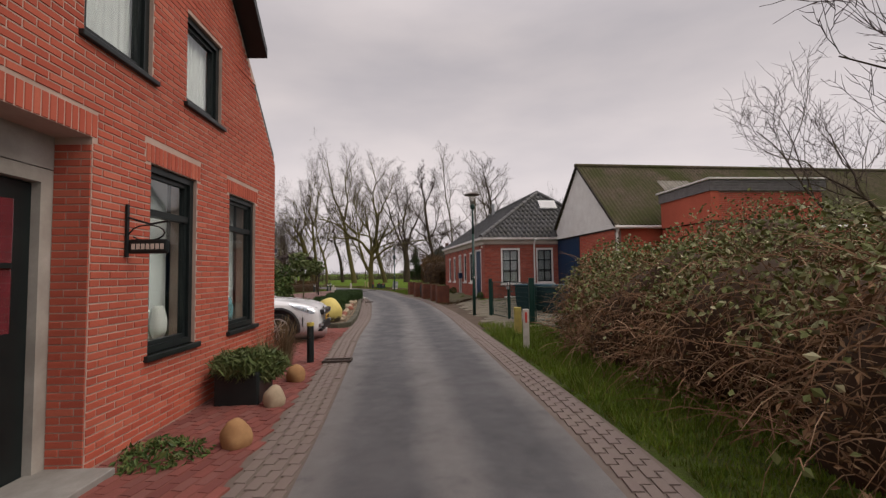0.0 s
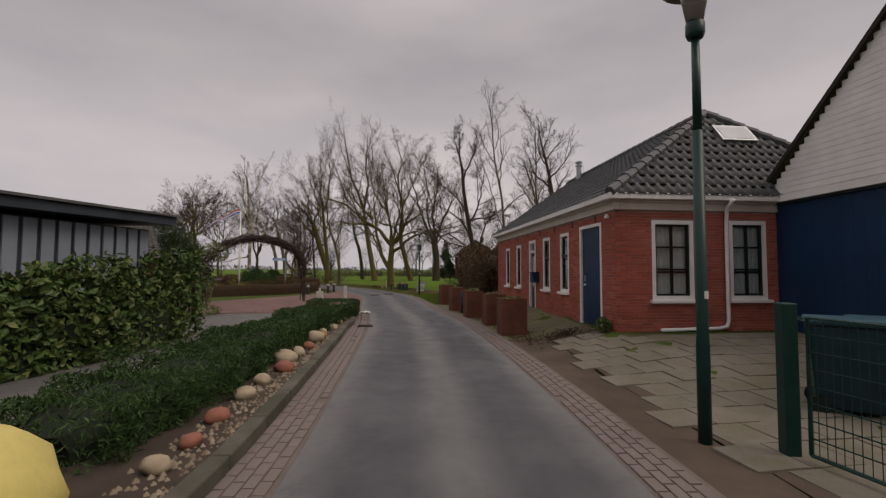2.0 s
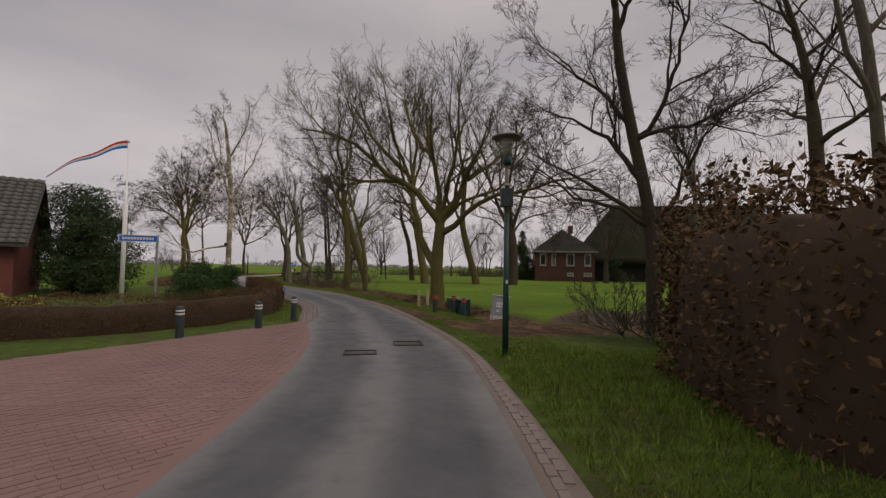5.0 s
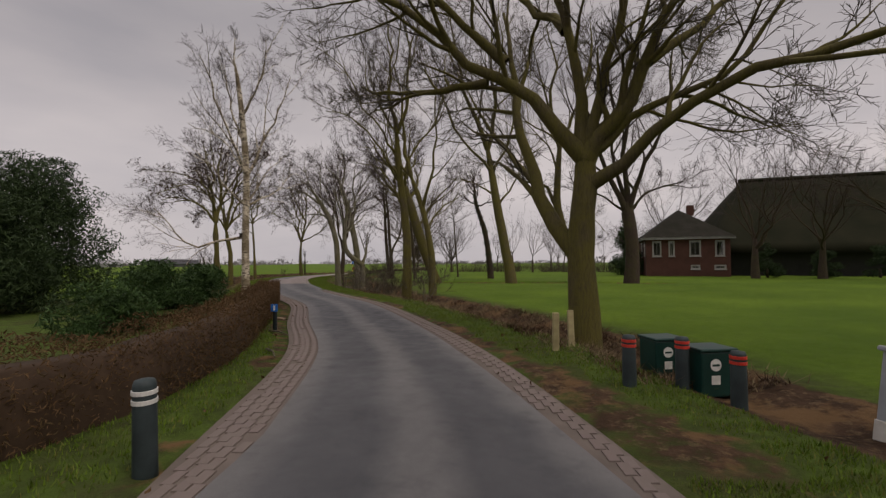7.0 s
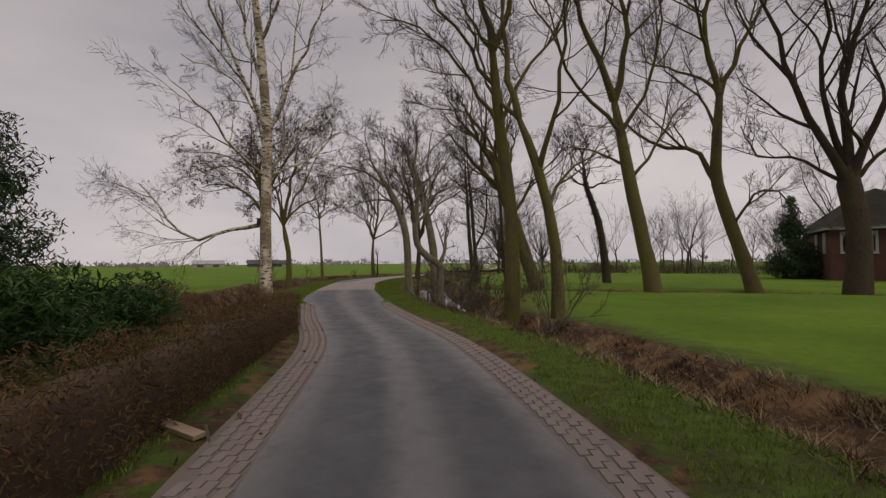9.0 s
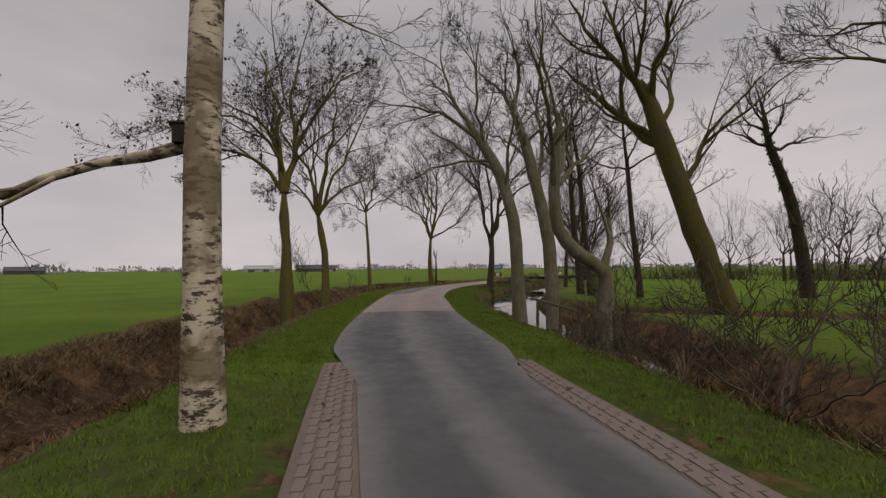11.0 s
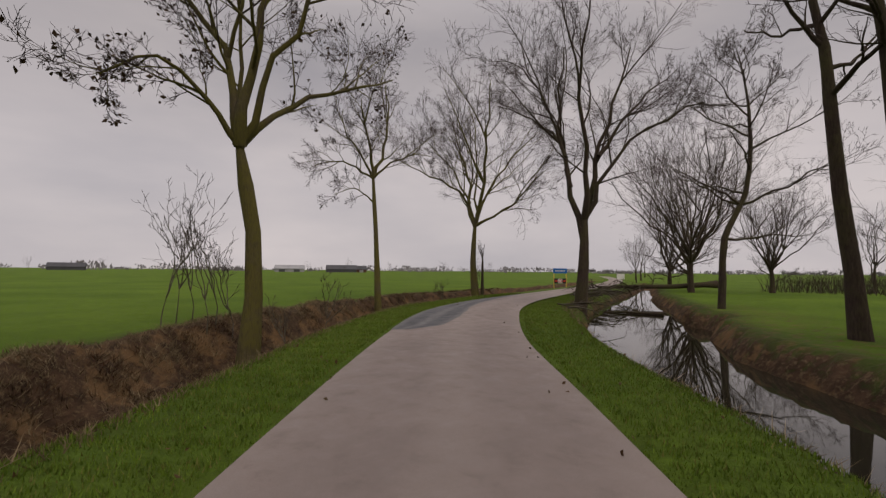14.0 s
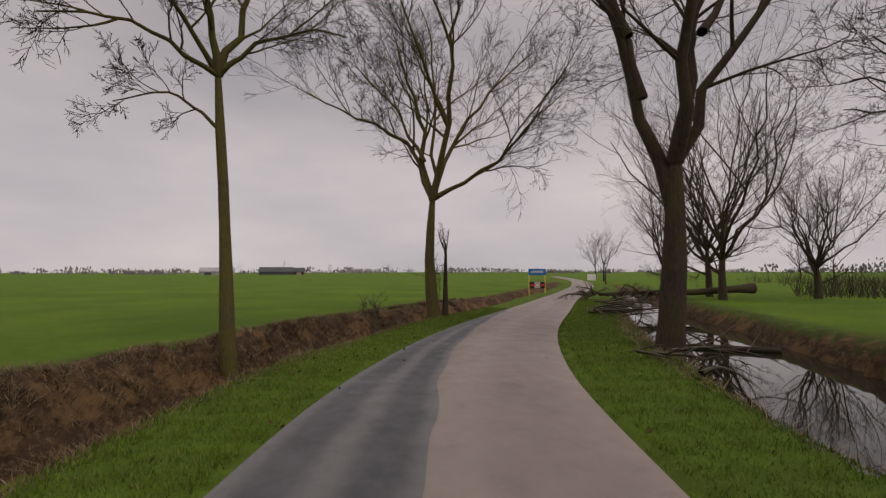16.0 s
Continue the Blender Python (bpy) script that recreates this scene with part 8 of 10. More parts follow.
for x, y, h in ((0.42, 22.1, 0.85), (-0.05, 24.2, 0.62), (-0.95, 26.2, 0.8)):
    e = thing("timber_post", (x, y, z_at(x, y)), 10, "weathered green timber post between planters", "post")
    part("post", lathe([(0.06, -0.2), (0.058, h - 0.02), (0.045, h)], 12), GREY_GREEN, e, smooth=True)
# leaf litter and weeds along the planters
lv, lf = [], []
for _ in range(1500):
    y = r5.gauss(0, 1) * 0.5 + r5.choice([20.9, 20.4, 22.2, 24.1, 26.4, 21.2])
    x = edge_r(y) + 0.15 + abs(r5.gauss(0, 0.45))
    leaf_quad(lv, lf, Vector((x, y, z_at(x, y) + 0.02 + 0.06 * r5.random() ** 2)), r5.uniform(0.010, 0.028), r5)
tagged(new("leaf_litter", mesh_of("leaf_litter", lv, lf, LEAF_BEECH)), "brown leaf litter before the cottage", "litter", kind="stuff")
lv, lf = [], []
for _ in range(1500):
    a = r5.uniform(0, 6.28)
    q = abs(r5.gauss(0, 0.5))
    x, y = 1.75 + math.cos(a) * q * 1.2, 20.35 + math.sin(a) * q * 0.8
    leaf_quad(lv, lf, Vector((x, y, z_at(x, y) + 0.02 + 0.10 * max(0, 1 - q) * r5.random())), r5.uniform(0.010, 0.026), r5)
tagged(new("garden_waste_heap", mesh_of("garden_waste_heap", lv, lf, LEAF_DRY)), "small heap of brown garden waste", "heap", kind="stuff")
for x, y, s in ((1.35, 25.6, 0.20), (2.75, 19.95, 0.15), (1.0, 27.4, 0.16)):
    e = thing("ball_shrub", (x - 0.25, y, z_at(x, y)), 0, "small dark green shrub against the cottage wall", "shrub")
    o = new("foliage", leaf_mass("foliage", [(0, 0, s * 0.9, s, s, s)], 500, 0.03, LEAF_LAUREL, int(s * 1000)))
    o.parent = e

# ---- parked white car ----
CAR_WHITE = plain("white_car_paint", (0.72, 0.73, 0.75), (0.68, 0.69, 0.71), 1.5, 0.22, spec=0.5, bump=0.0)
CAR_WHITE.node_tree.nodes["Principled BSDF"].inputs["Coat Weight"].default_value = 0.6
CAR_BLACK = plain("black_car_plastic", (0.018, 0.018, 0.020), None, 4, 0.6, bump=0.1)
TYRE = plain("tyre_rubber", (0.018, 0.017, 0.017), None, 8, 0.85)
ALLOY = plain("alloy_wheel", (0.62, 0.62, 0.63), (0.50, 0.50, 0.51), 6, 0.3, metal=0.85)
DISH = plain("black_wheel_dish", (0.012, 0.012, 0.013), (0.007, 0.007, 0.008), 6, 0.9)
CHROME = plain("chrome", (0.75, 0.75, 0.76), None, 6, 0.12, metal=1.0, bump=0)
PLATE = plain("yellow_number_plate", (0.75, 0.42, 0.035), None, 6, 0.4, bump=0)
LAMP_SILVER = plain("headlight_silver", (0.55, 0.57, 0.60), (0.30, 0.31, 0.33), 9, 0.25, metal=0.6, bump=0)
# windscreen base lightened to carry the sky's reflection as colour
SCREEN = Mat("sky_tinted_windscreen", 0.06, 0, 1.0).color((0.15, 0.18, 0.175)).m
CAR_GLASS = Mat("tinted_car_glass", 0.03, 0, 1.0).color((0.030, 0.040, 0.042)).m
LENS = make_glass()
LENS.name = "headlight_lens"

AHEAD = Matrix.Translation((0.05, 0, 0))
car = thing("parked_car", (-1.80, 9.45, 0.012), 9, "white compact crossover car parked on red paving", "car")
# own x runs forwards, 0 at the front bumper; y to the left; z up
CAR_X = [0.0, -0.06, -0.22, -0.50, -0.85, -1.15, -1.32, -1.75, -2.15, -2.60, -3.10, -3.55, -3.95, -4.20, -4.34]
CAR_TOP = [0.62, 0.74, 0.83, 0.905, 0.955, 0.985, 1.0, 1.28, 1.46, 1.535, 1.53, 1.49, 1.36, 1.10, 0.72]
CAR_HALF = [0.68, 0.80, 0.86, 0.885, 0.90, 0.90, 0.90, 0.90, 0.90, 0.90, 0.90, 0.90, 0.88, 0.85, 0.78]
CAR_BELT = [0.60, 0.70, 0.78, 0.845, 0.885, 0.91, 0.925, 0.945, 0.96, 0.975, 0.99, 1.01, 1.03, 1.0, 0.70]
CAR_LOW = [0.32, 0.25, 0.22, 0.21, 0.21, 0.21, 0.21, 0.21, 0.21, 0.21, 0.21, 0.21, 0.24, 0.29, 0.36]


def car_ring(i):
    x, t, h, b, lo = CAR_X[i], CAR_TOP[i], CAR_HALF[i], CAR_BELT[i], CAR_LOW[i]
    side = [(h * 0.93, lo), (h, lo + (b - lo) * 0.28), (h * 1.0, lo + (b - lo) * 0.62), (h * 0.975, b - 0.03), (h * 0.94, b)]
    if t - b > 0.2:
        top = [(h * 0.94 - (t - b) * 0.14, b + (t - b) * 0.35), (h * 0.94 - (t - b) * 0.34, b + (t - b) * 0.86), (h * 0.94 - (t - b) * 0.46, t - 0.015), (h * 0.35, t + 0.012), (0, t + 0.02)]
    else:
        top = [(h * 0.90, b + (t - b) * 0.45), (h * 0.80, b + (t - b) * 0.80), (h * 0.62, t - 0.01), (h * 0.32, t + 0.004), (0, t + 0.008)]
    return [(x, y, z) for y, z in side + top]


bm = bmesh.new()
rings = []
for i in range(len(CAR_X)):
    half = car_ring(i)
    full = [bm.verts.new(p) for p in half] + [bm.verts.new((x, -y, z)) for x, y, z in reversed(half[:-1])]
    rings.append(full)
for a, b in zip(rings, rings[1:]):
    for k in range(len(a) - 1):
        bm.faces.new((a[k], a[k + 1], b[k + 1], b[k]))
    bm.faces.new((a[-1], a[0], b[0], b[-1]))
bm.faces.new(rings[0])
bm.faces.new(rings[-1][::-1])
bmesh.ops.recalc_face_normals(bm, faces=bm.faces[:])
bmesh.ops.subdivide_edges(bm, edges=bm.edges[:], cuts=1, use_grid_fill=True, smooth=0.6)
body = part("body", bm, CAR_WHITE, car, smooth=True)


def car_panel(name, i0, i1, k0, k1, mat, lift=0.006, sides=(1, -1), inset=0.12, lab=""):
    """A panel that lies just proud of the body between rings i0..i1 and ring points k0..k1."""
    for s in sides:
        pts = [Vector(car_ring(i0)[k0]), Vector(car_ring(i1)[k0]), Vector(car_ring(i1)[k1]), Vector(car_ring(i0)[k1])]
        c = sum(pts, Vector()) / 4
        n = (pts[1] - pts[0]).cross(pts[3] - pts[0]).normalized()
        if n.y < 0:
            n = -n
        bm2 = bmesh.new()
        q = [bm2.verts.new(p.lerp(c, inset) + n * lift) for p in pts] + [bm2.verts.new(p.lerp(c, inset) - n * 0.02) for p in pts]
        for f in ((0, 1, 2, 3), (7, 6, 5, 4), (0, 4, 5, 1), (1, 5, 6, 2), (2, 6, 7, 3), (3, 7, 4, 0)):
            bm2.faces.new([q[j] for j in f])
        if s < 0:
            for v in bm2.verts:
                v.co.y = -v.co.y
        bmesh.ops.recalc_face_normals(bm2, faces=bm2.faces[:])
        part(name, bm2, mat, car, lab)


def car_side(x, z):
    """Half the width of the body at a place along it and a height."""
    i = max(k for k in range(len(CAR_X) - 1) if CAR_X[k] >= x)
    f = (CAR_X[i] - x) / (CAR_X[i] - CAR_X[i + 1])
    ring = [Vector(p).lerp(Vector(q), f) for p, q in zip(car_ring(i), car_ring(i + 1))]
    return float(np.interp(z, [p.z for p in ring], [p.y for p in ring]))


car_panel("side_window", 7, 9, 5, 6, CAR_GLASS, 0.030, inset=0.07)
car_panel("side_window", 9, 11, 5, 6, CAR_GLASS, 0.022, inset=0.07)
ws = bmesh.new()
wpts = [(-1.36, 0.80, 1.02), (-1.36, -0.80, 1.02), (-2.12, -0.60, 1.465), (-2.12, 0.60, 1.465)]
nrm_w = Vector((0.51, 0, 0.86))
grid = [[Vector(wpts[0]).lerp(Vector(wpts[1]), f).lerp(Vector(wpts[3]).lerp(Vector(wpts[2]), f), g) + nrm_w * (0.030 + 0.05 * math.sin(math.pi * f) * 0.7) for f in np.linspace(0, 1, 9)] for g in np.linspace(0, 1, 5)]
gv = [[ws.verts.new(p) for p in row] for row in grid]
for r0, r1 in zip(gv, gv[1:]):
    for k in range(8):
        ws.faces.new((r0[k], r0[k + 1], r1[k + 1], r1[k]))
part("windscreen", ws, SCREEN, car, "windscreen with a pale sky reflection in its base colour", smooth=True)
for s in (1, -1):
    part("wiper", tube_bm([(-1.30, s * 0.12 + 0.25, 1.055), (-1.34, s * 0.12 - 0.25, 1.075)], 0.009, 5), CAR_BLACK, car)
    part("mirror", box(-1.66, -1.50, s * 1.03 - 0.10, s * 1.03 + 0.10, 0.98, 1.12, 0.045), CAR_WHITE, car, smooth=True)
    part("mirror_arm", box(-1.60, -1.54, min(s * 0.86, s * 0.98), max(s * 0.86, s * 0.98), 0.98, 1.03), CAR_BLACK, car)
    part("roof_rail", tube_bm([(-2.2, s * 0.60, 1.50), (-2.4, s * 0.61, 1.565), (-3.4, s * 0.60, 1.56), (-3.6, s * 0.59, 1.50)], 0.016, 6), CAR_BLACK, car)
    rows_h = []
    for f in np.linspace(0, 1, 9):
        x = -0.115 - 0.56 * f
        zl, zu = 0.640 + 0.235 * f ** 1.5, 0.765 + 0.125 * f ** 0.8
        rows_h.append([(x, zl + (zu - zl) * g) for g in (0, 0.33, 0.67, 1)])
    lamp = None
    for nm, mt, off in (("headlight", LAMP_SILVER, 0.018), ("lens", LENS, 0.028)):
        hl = bmesh.new()
        gr = [[hl.verts.new((x + off, s * (car_side(x, z) + off), z)) for x, z in row] for row in rows_h]
        for r0, r1 in zip(gr, gr[1:]):
            for k in range(3):
                hl.faces.new((r0[k], r0[k + 1], r1[k + 1], r1[k]) if s > 0 else (r1[k], r1[k + 1], r0[k + 1], r0[k]))
        lamp = part(nm, hl, mt, lamp or car, "clear swept-back headlight" if lamp is None else "", smooth=True)
    lamp = lamp.parent
    for x, z, q in ((-0.25, 0.735, 0.038), (-0.36, 0.775, 0.030)):
        part("reflector", lathe([(q, 0.0), (q * 0.8, 0.006), (0.005, 0.008)], 16), CHROME, lamp, m=Matrix.Translation((x + 0.024, s * (car_side(x, z) + 0.020), z - 0.015)) @ Matrix.Rotation(radians(90), 4, "Y") @ Matrix.Rotation(radians(-50 * s), 4, "X"))
    part("fog_light", box(-0.09, 0.010, s * 0.60 - 0.13, s * 0.60 + 0.13, 0.33, 0.41, 0.02), LAMP_SILVER, car, m=AHEAD)
    part("air_curtain", box(-0.345, -0.325, s * 0.885 - 0.02, s * 0.885 + 0.012, 0.36, 0.58), CAR_BLACK, car)
    part("sill_strip", box(-3.1, -1.4, s * 0.895 - 0.02, s * 0.895 + 0.02, 0.21, 0.31, 0.015), CAR_BLACK, car)
    for xw in (-0.86, -3.56):
        wl_ = part("wheel", lathe([(0.20, -0.10), (0.315, -0.10), (0.335, -0.075), (0.335, 0.075), (0.315, 0.10), (0.225, 0.10), (0.215, 0.07)], 32), TYRE, car, smooth=False, m=Matrix.Translation((xw, s * 0.845, 0.333)) @ Matrix.Rotation(radians(-90 * s), 4, "X"))
        arch_v = [(xw + 0.43 * math.cos(t), s * 0.905, 0.333 + 0.43 * math.sin(t)) for t in np.linspace(-0.22, math.pi + 0.22, 22)]
        part("wheel_arch", tube_bm(arch_v, 0.046, 8), CAR_BLACK, car, smooth=True)
        well = bmesh.new()
        rim_pts = [(xw + 0.42 * math.cos(t), 0.345 + 0.42 * math.sin(t)) for t in np.linspace(-0.33, math.pi + 0.33, 24)]
        wa = [well.verts.new((x, s * 0.908, z)) for x, z in rim_pts]
        wb = [well.verts.new((x, s * 0.80, z)) for x, z in rim_pts]
        well.faces.new(wa), well.faces.new(wb[::-1])
        for q in range(24):
            well.faces.new((wa[q], wb[q], wb[(q + 1) % 24], wa[(q + 1) % 24]))
        bmesh.ops.recalc_face_normals(well, faces=well.faces[:])
        part("wheel_well", well, CAR_BLACK, car)
        mw = Matrix.Translation((xw, s * 0.845, 0.333)) @ Matrix.Rotation(radians(-90 * s), 4, "X")
        rim = part("rim", lathe([(0.226, 0.09), (0.235, 0.108), (0.228, 0.112), (0.21, 0.1125)], 28, False), ALLOY, wl_, m=mw)
        part("hub", lathe([(0.06, 0.09), (0.055, 0.118), (0.01, 0.122)], 16), ALLOY, wl_, m=mw)
        part("wheel_dish", lathe([(0.222, 0.088), (0.222, 0.092), (0.01, 0.092)], 28), DISH, wl_, m=mw)
        for q in range(10):
            part("spoke", box(0.04, 0.222, -0.013, 0.013, 0.104, 0.120, 0.004), ALLOY, wl_, m=mw @ Matrix.Rotation(q * math.pi / 5 + (0.12 if q % 2 else -0.12), 4, "Z"))
part("grille", box(-0.08, 0.024, -0.52, 0.52, 0.592, 0.715, 0.03), CAR_BLACK, car, m=AHEAD)
part("grille_trim", tube_bm([(0.03, -0.50, 0.66), (0.03, -0.42, 0.705), (0.03, -0.12, 0.695), (0.03, 0, 0.67), (0.03, 0.12, 0.695), (0.03, 0.42, 0.705), (0.03, 0.50, 0.66), (0.03, 0.40, 0.60), (0.03, -0.40, 0.60), (0.03, -0.50, 0.66)], 0.009, 5), CHROME, car, m=AHEAD)
part("lower_intake", box(-0.05, 0.018, -0.50, 0.50, 0.29, 0.42, 0.02), CAR_BLACK, car, m=AHEAD)
part("bumper_lip", box(-0.20, 0.012, -0.66, 0.66, 0.225, 0.285, 0.02), CAR_BLACK, car, m=AHEAD)
pl = part("number_plate", box(0.018, 0.034, -0.26, 0.26, 0.46, 0.57, 0.004), PLATE, car, "yellow number plate", m=AHEAD)
for k in range(6):
    part("plate_bar", box(0.0345, 0.0365, -0.20 + k * 0.07, -0.20 + k * 0.07 + 0.045, 0.485, 0.545), CAR_BLACK, pl, m=AHEAD)
part("badge", lathe([(0.045, 0), (0.04, 0.012)], 14), CHROME, car, m=Matrix.Translation((-0.03, 0, 0.745)) @ Matrix.Rotation(radians(70), 4, "Y"))

# ---- clad shed and timber carport on the left ----
CLAD = plain("grey_blue_board", (0.30, 0.33, 0.38), (0.23, 0.255, 0.30), 1.2, 0.6, bump=0.1)
CLAD_DARK = plain("dark_slate_board", (0.045, 0.055, 0.068), (0.03, 0.037, 0.047), 2.0, 0.6)
FELT = plain("roofing_felt", (0.13, 0.125, 0.125), (0.085, 0.082, 0.08), 1.5, 0.9)
cs = thing("clad_shed", (-7.95, 19.65, 0.0), -90, "low flat-roofed shed with grey-blue vertical boards", "shed")
# own x runs towards the viewer, own y away from the lane
cs.matrix_basis = Matrix(((0.0, -1, 0, -7.95), (-1, 0.0, 0, 19.65), (0, 0, 1, 0), (0, 0, 0, 1)))
part("inner_wall", box(0, 9.5, 0.04, 5.0, -0.2, 2.50), CLAD_DARK, cs)
for i in range(30):
    part("board", box(0.05 + i * 0.315, 0.05 + i * 0.315 + 0.235, 0.0, 0.035, 0.1, 2.47, 0.004), CLAD, cs)
for i in range(14):
    part("board", box(-0.035, 0.0, 0.1 + i * 0.34, 0.1 + i * 0.34 + 0.25, 0.1, 2.47, 0.004), CLAD, cs)
bm = bmesh.new()
v = [bm.verts.new(p) for p in ((-0.35, -0.40, 2.64), (9.8, -0.40, 2.44), (9.8, 5.3, 2.44), (-0.35, 5.3, 2.64), (-0.35, -0.40, 2.82), (9.8, -0.40, 2.60), (9.8, 5.3, 2.60), (-0.35, 5.3, 2.82))]
for f in ((3, 2, 1, 0), (4, 5, 6, 7), (0, 1, 5, 4), (1, 2, 6, 5), (2, 3, 7, 6), (3, 0, 4, 7)):
    bm.faces.new([v[i] for i in f])
part("fascia", bm, CLAD_DARK, cs)
part("roof_felt", box(-0.42, 9.9, -0.47, 5.4, 0, 0.05, m=Matrix.Translation((0, 0, 2.825)) @ Matrix.Rotation(radians(1.28), 4, "Y")), FELT, cs)
part("flue", lathe([(0.10, 0), (0.10, 0.25), (0.16, 0.26), (0.16, 0.32), (0.02, 0.38)], 12), CLAD_DARK, cs, m=Matrix.Translation((2.0, 2.5, 2.78)))
cp = thing("carport", (0, 0, 0), 0, "pale timber carport with a flat felted roof", "carport")
part("front_beam", box(-7.62, -7.44, 9.0, 15.25, 2.02, 2.28, 0.01), PALE_WOOD, cp)
part("end_beam", box(-11.0, -7.62, 15.10, 15.25, 2.02, 2.28, 0.01), PALE_WOOD, cp)
part("roof_board", box(-11.2, -7.38, 8.8, 15.35, 2.285, 2.35, 0.01), FELT, cp)
for y in (9.2, 12.1, 15.0):
    part("post", box(-7.60, -7.47, y - 0.07, y + 0.07, -0.1, 2.02, 0.008), PALE_WOOD, cp)
part("back_panel", box(-11.0, -10.9, 9.0, 15.2, -0.1, 2.02), CLAD, cp)

# ---- bungalow across the side road ----
BUNGALOW_BRICK = island_brick("brown_bungalow_brick", [(0.17, 0.058, 0.046), (0.21, 0.072, 0.055), (0.14, 0.050, 0.042)])
bg = thing("bungalow", (-26.6, 42.6, 0.0), 0, "low brick bungalow with a wide brown-grey tiled roof", "house")
ang = math.atan2(-0.78, -0.62)
bg.matrix_basis = Matrix(((math.cos(ang), -math.sin(ang), 0, -26.9), (math.sin(ang), math.cos(ang), 0, 42.4), (0, 0, 1, 0), (0, 0, 0, 1))) @ Matrix.Diagonal((1, -1, 1, 1))
bg.matrix_basis = Matrix.Translation((-26.9 - 0.62 * 14, 42.4 - 0.78 * 14, 0)) @ Matrix.Rotation(math.atan2(0.78, 0.62), 4, "Z")
b_hole = [(12.0, 13.3, 0.85, 2.0), (9.2, 11.0, 0.85, 2.0), (5.4, 6.6, 0.85, 2.0), (2.0, 3.5, 0.85, 2.0)]
bw = new("front_wall")
bw.parent = bg
part("masonry", wall_cells(bmesh.new(), [(0, 2.35), (14, 2.35)], b_hole, 0.3), BUNGALOW_BRICK, bw)
for a, b, c, d in b_hole:
    window(bw, a, b, c, d, WHITE, WHITE, 0.05, None, 1 if b - a > 1.25 else 0, (), 0.05, frame_w=0.09)
part("room_back", box(0.5, 13.5, 0.9, 1.0, 0.0, 2.3), ROOM, bg)
part("end_wall", box(0, 0.3, 0.301, 8, -0.2, 2.35), BUNGALOW_BRICK, bg)
part("end_wall", box(13.7, 14, 0.301, 8, -0.2, 2.35), BUNGALOW_BRICK, bg)
part("eaves_board", box(-0.4, 14.4, -0.45, -0.38, 2.30, 2.46), WHITE, bg)
rf = new("roof")
rf.parent = bg
for s, y0 in ((0, -0.5), (1, 8.5)):
    bm = bmesh.new()
    v = [bm.verts.new(p) for p in ((-0.5, y0, 2.36), (14.5, y0, 2.36), (14.5, 4.0, 5.75), (-0.5, 4.0, 5.75), (-0.5, y0, 2.22), (14.5, y0, 2.22), (14.5, 4.0, 5.60), (-0.5, 4.0, 5.60))]
    for f in ((0, 1, 2, 3), (7, 6, 5, 4), (0, 4, 5, 1), (1, 5, 6, 2), (2, 6, 7, 3), (3, 7, 4, 0)):
        bm.faces.new([v[i] for i in f])
    bmesh.ops.recalc_face_normals(bm, faces=bm.faces[:])
    part("roof_slope", bm, TILE_FAR, rf)
tile_slope(rf, (-0.5, -0.52, 2.38), (14.5, -0.52, 2.38), (-0.5, 4.0, 5.77), (14.5, 4.0, 5.77), TILE_FAR, w=0.34, l=0.42, singles=0)
for x in (0.0, 14.0):
    bm = bmesh.new()
    v = [bm.verts.new(p) for p in ((x, 0, 2.3), (x, 8, 2.3), (x, 4, 5.6))]
    bm.faces.new(v)
    part("gable_infill", bm, BUNGALOW_BRICK, bg)
part("chimney", box(10.9, 11.7, 3.7, 4.4, 5.4, 6.45, 0.02), BUNGALOW_BRICK, bg)
part("chimney_cap", box(10.85, 11.75, 3.65, 4.45, 6.45, 6.52), BLACK, bg)

# ---- vine arch over the side road ----
ar = thing("vine_arch", (-9.85, 24.3, 0.0), 0, "rounded garden arch overgrown with bare vines", "arch")
va, fa = [], []
ra = random.Random(8)
p0, p1 = Vector((0, 0, 0)), Vector((0.85, 6.4, 0))
for k in range(75):
    j = Vector((ra.uniform(-.18, .18), ra.uniform(-.18, .18), ra.uniform(-.12, .12)))
    a0 = ra.uniform(0, 0.75)
    a1 = min(1.0, a0 + ra.uniform(0.15, 0.45))
    pth = []
    for f in np.linspace(a0, a1, 9):
        base = p0.lerp(p1, 0.5 - 0.5 * math.cos(math.pi * f))
        pth.append(base + Vector((0, 0, 2.85 * math.sin(math.pi * f) ** 0.42)) + j + Vector((ra.uniform(-.06, .06), ra.uniform(-.06, .06), ra.uniform(-.06, .06))))
    tube_rings(va, fa, pth, [0.022 * ra.uniform(0.3, 1.3)] * 9, 4, False)
for _ in range(650):
    f = ra.random()
    base = p0.lerp(p1, 0.5 - 0.5 * math.cos(math.pi * f)) + Vector((0, 0, 2.85 * max(math.sin(math.pi * f), 0.0) ** 0.42))
    d = Vector((ra.gauss(0, 1), ra.gauss(0, 1), ra.gauss(0, 0.8)))
    tube_rings(va, fa, [base, base + d * 0.16, base + d * 0.24 + Vector((0, 0, -.08))], [0.008, 0.006, 0.003], 3, False)
o = new("vine", mesh_of("vine", va, fa, TWIG))
o.parent = ar
o = new("ivy_leaves", leaf_mass("ivy_leaves", [(0.0, 0.1, 0.12, 0.55, 0.55, 0.2), (0, 0.1, 0.9, 0.22, 0.3, 0.8), (0.0, 0.7, 2.2, 0.35, 0.7, 0.35)], 2600, 0.035, LEAF_BRAMBLE, 77))
o.parent = ar
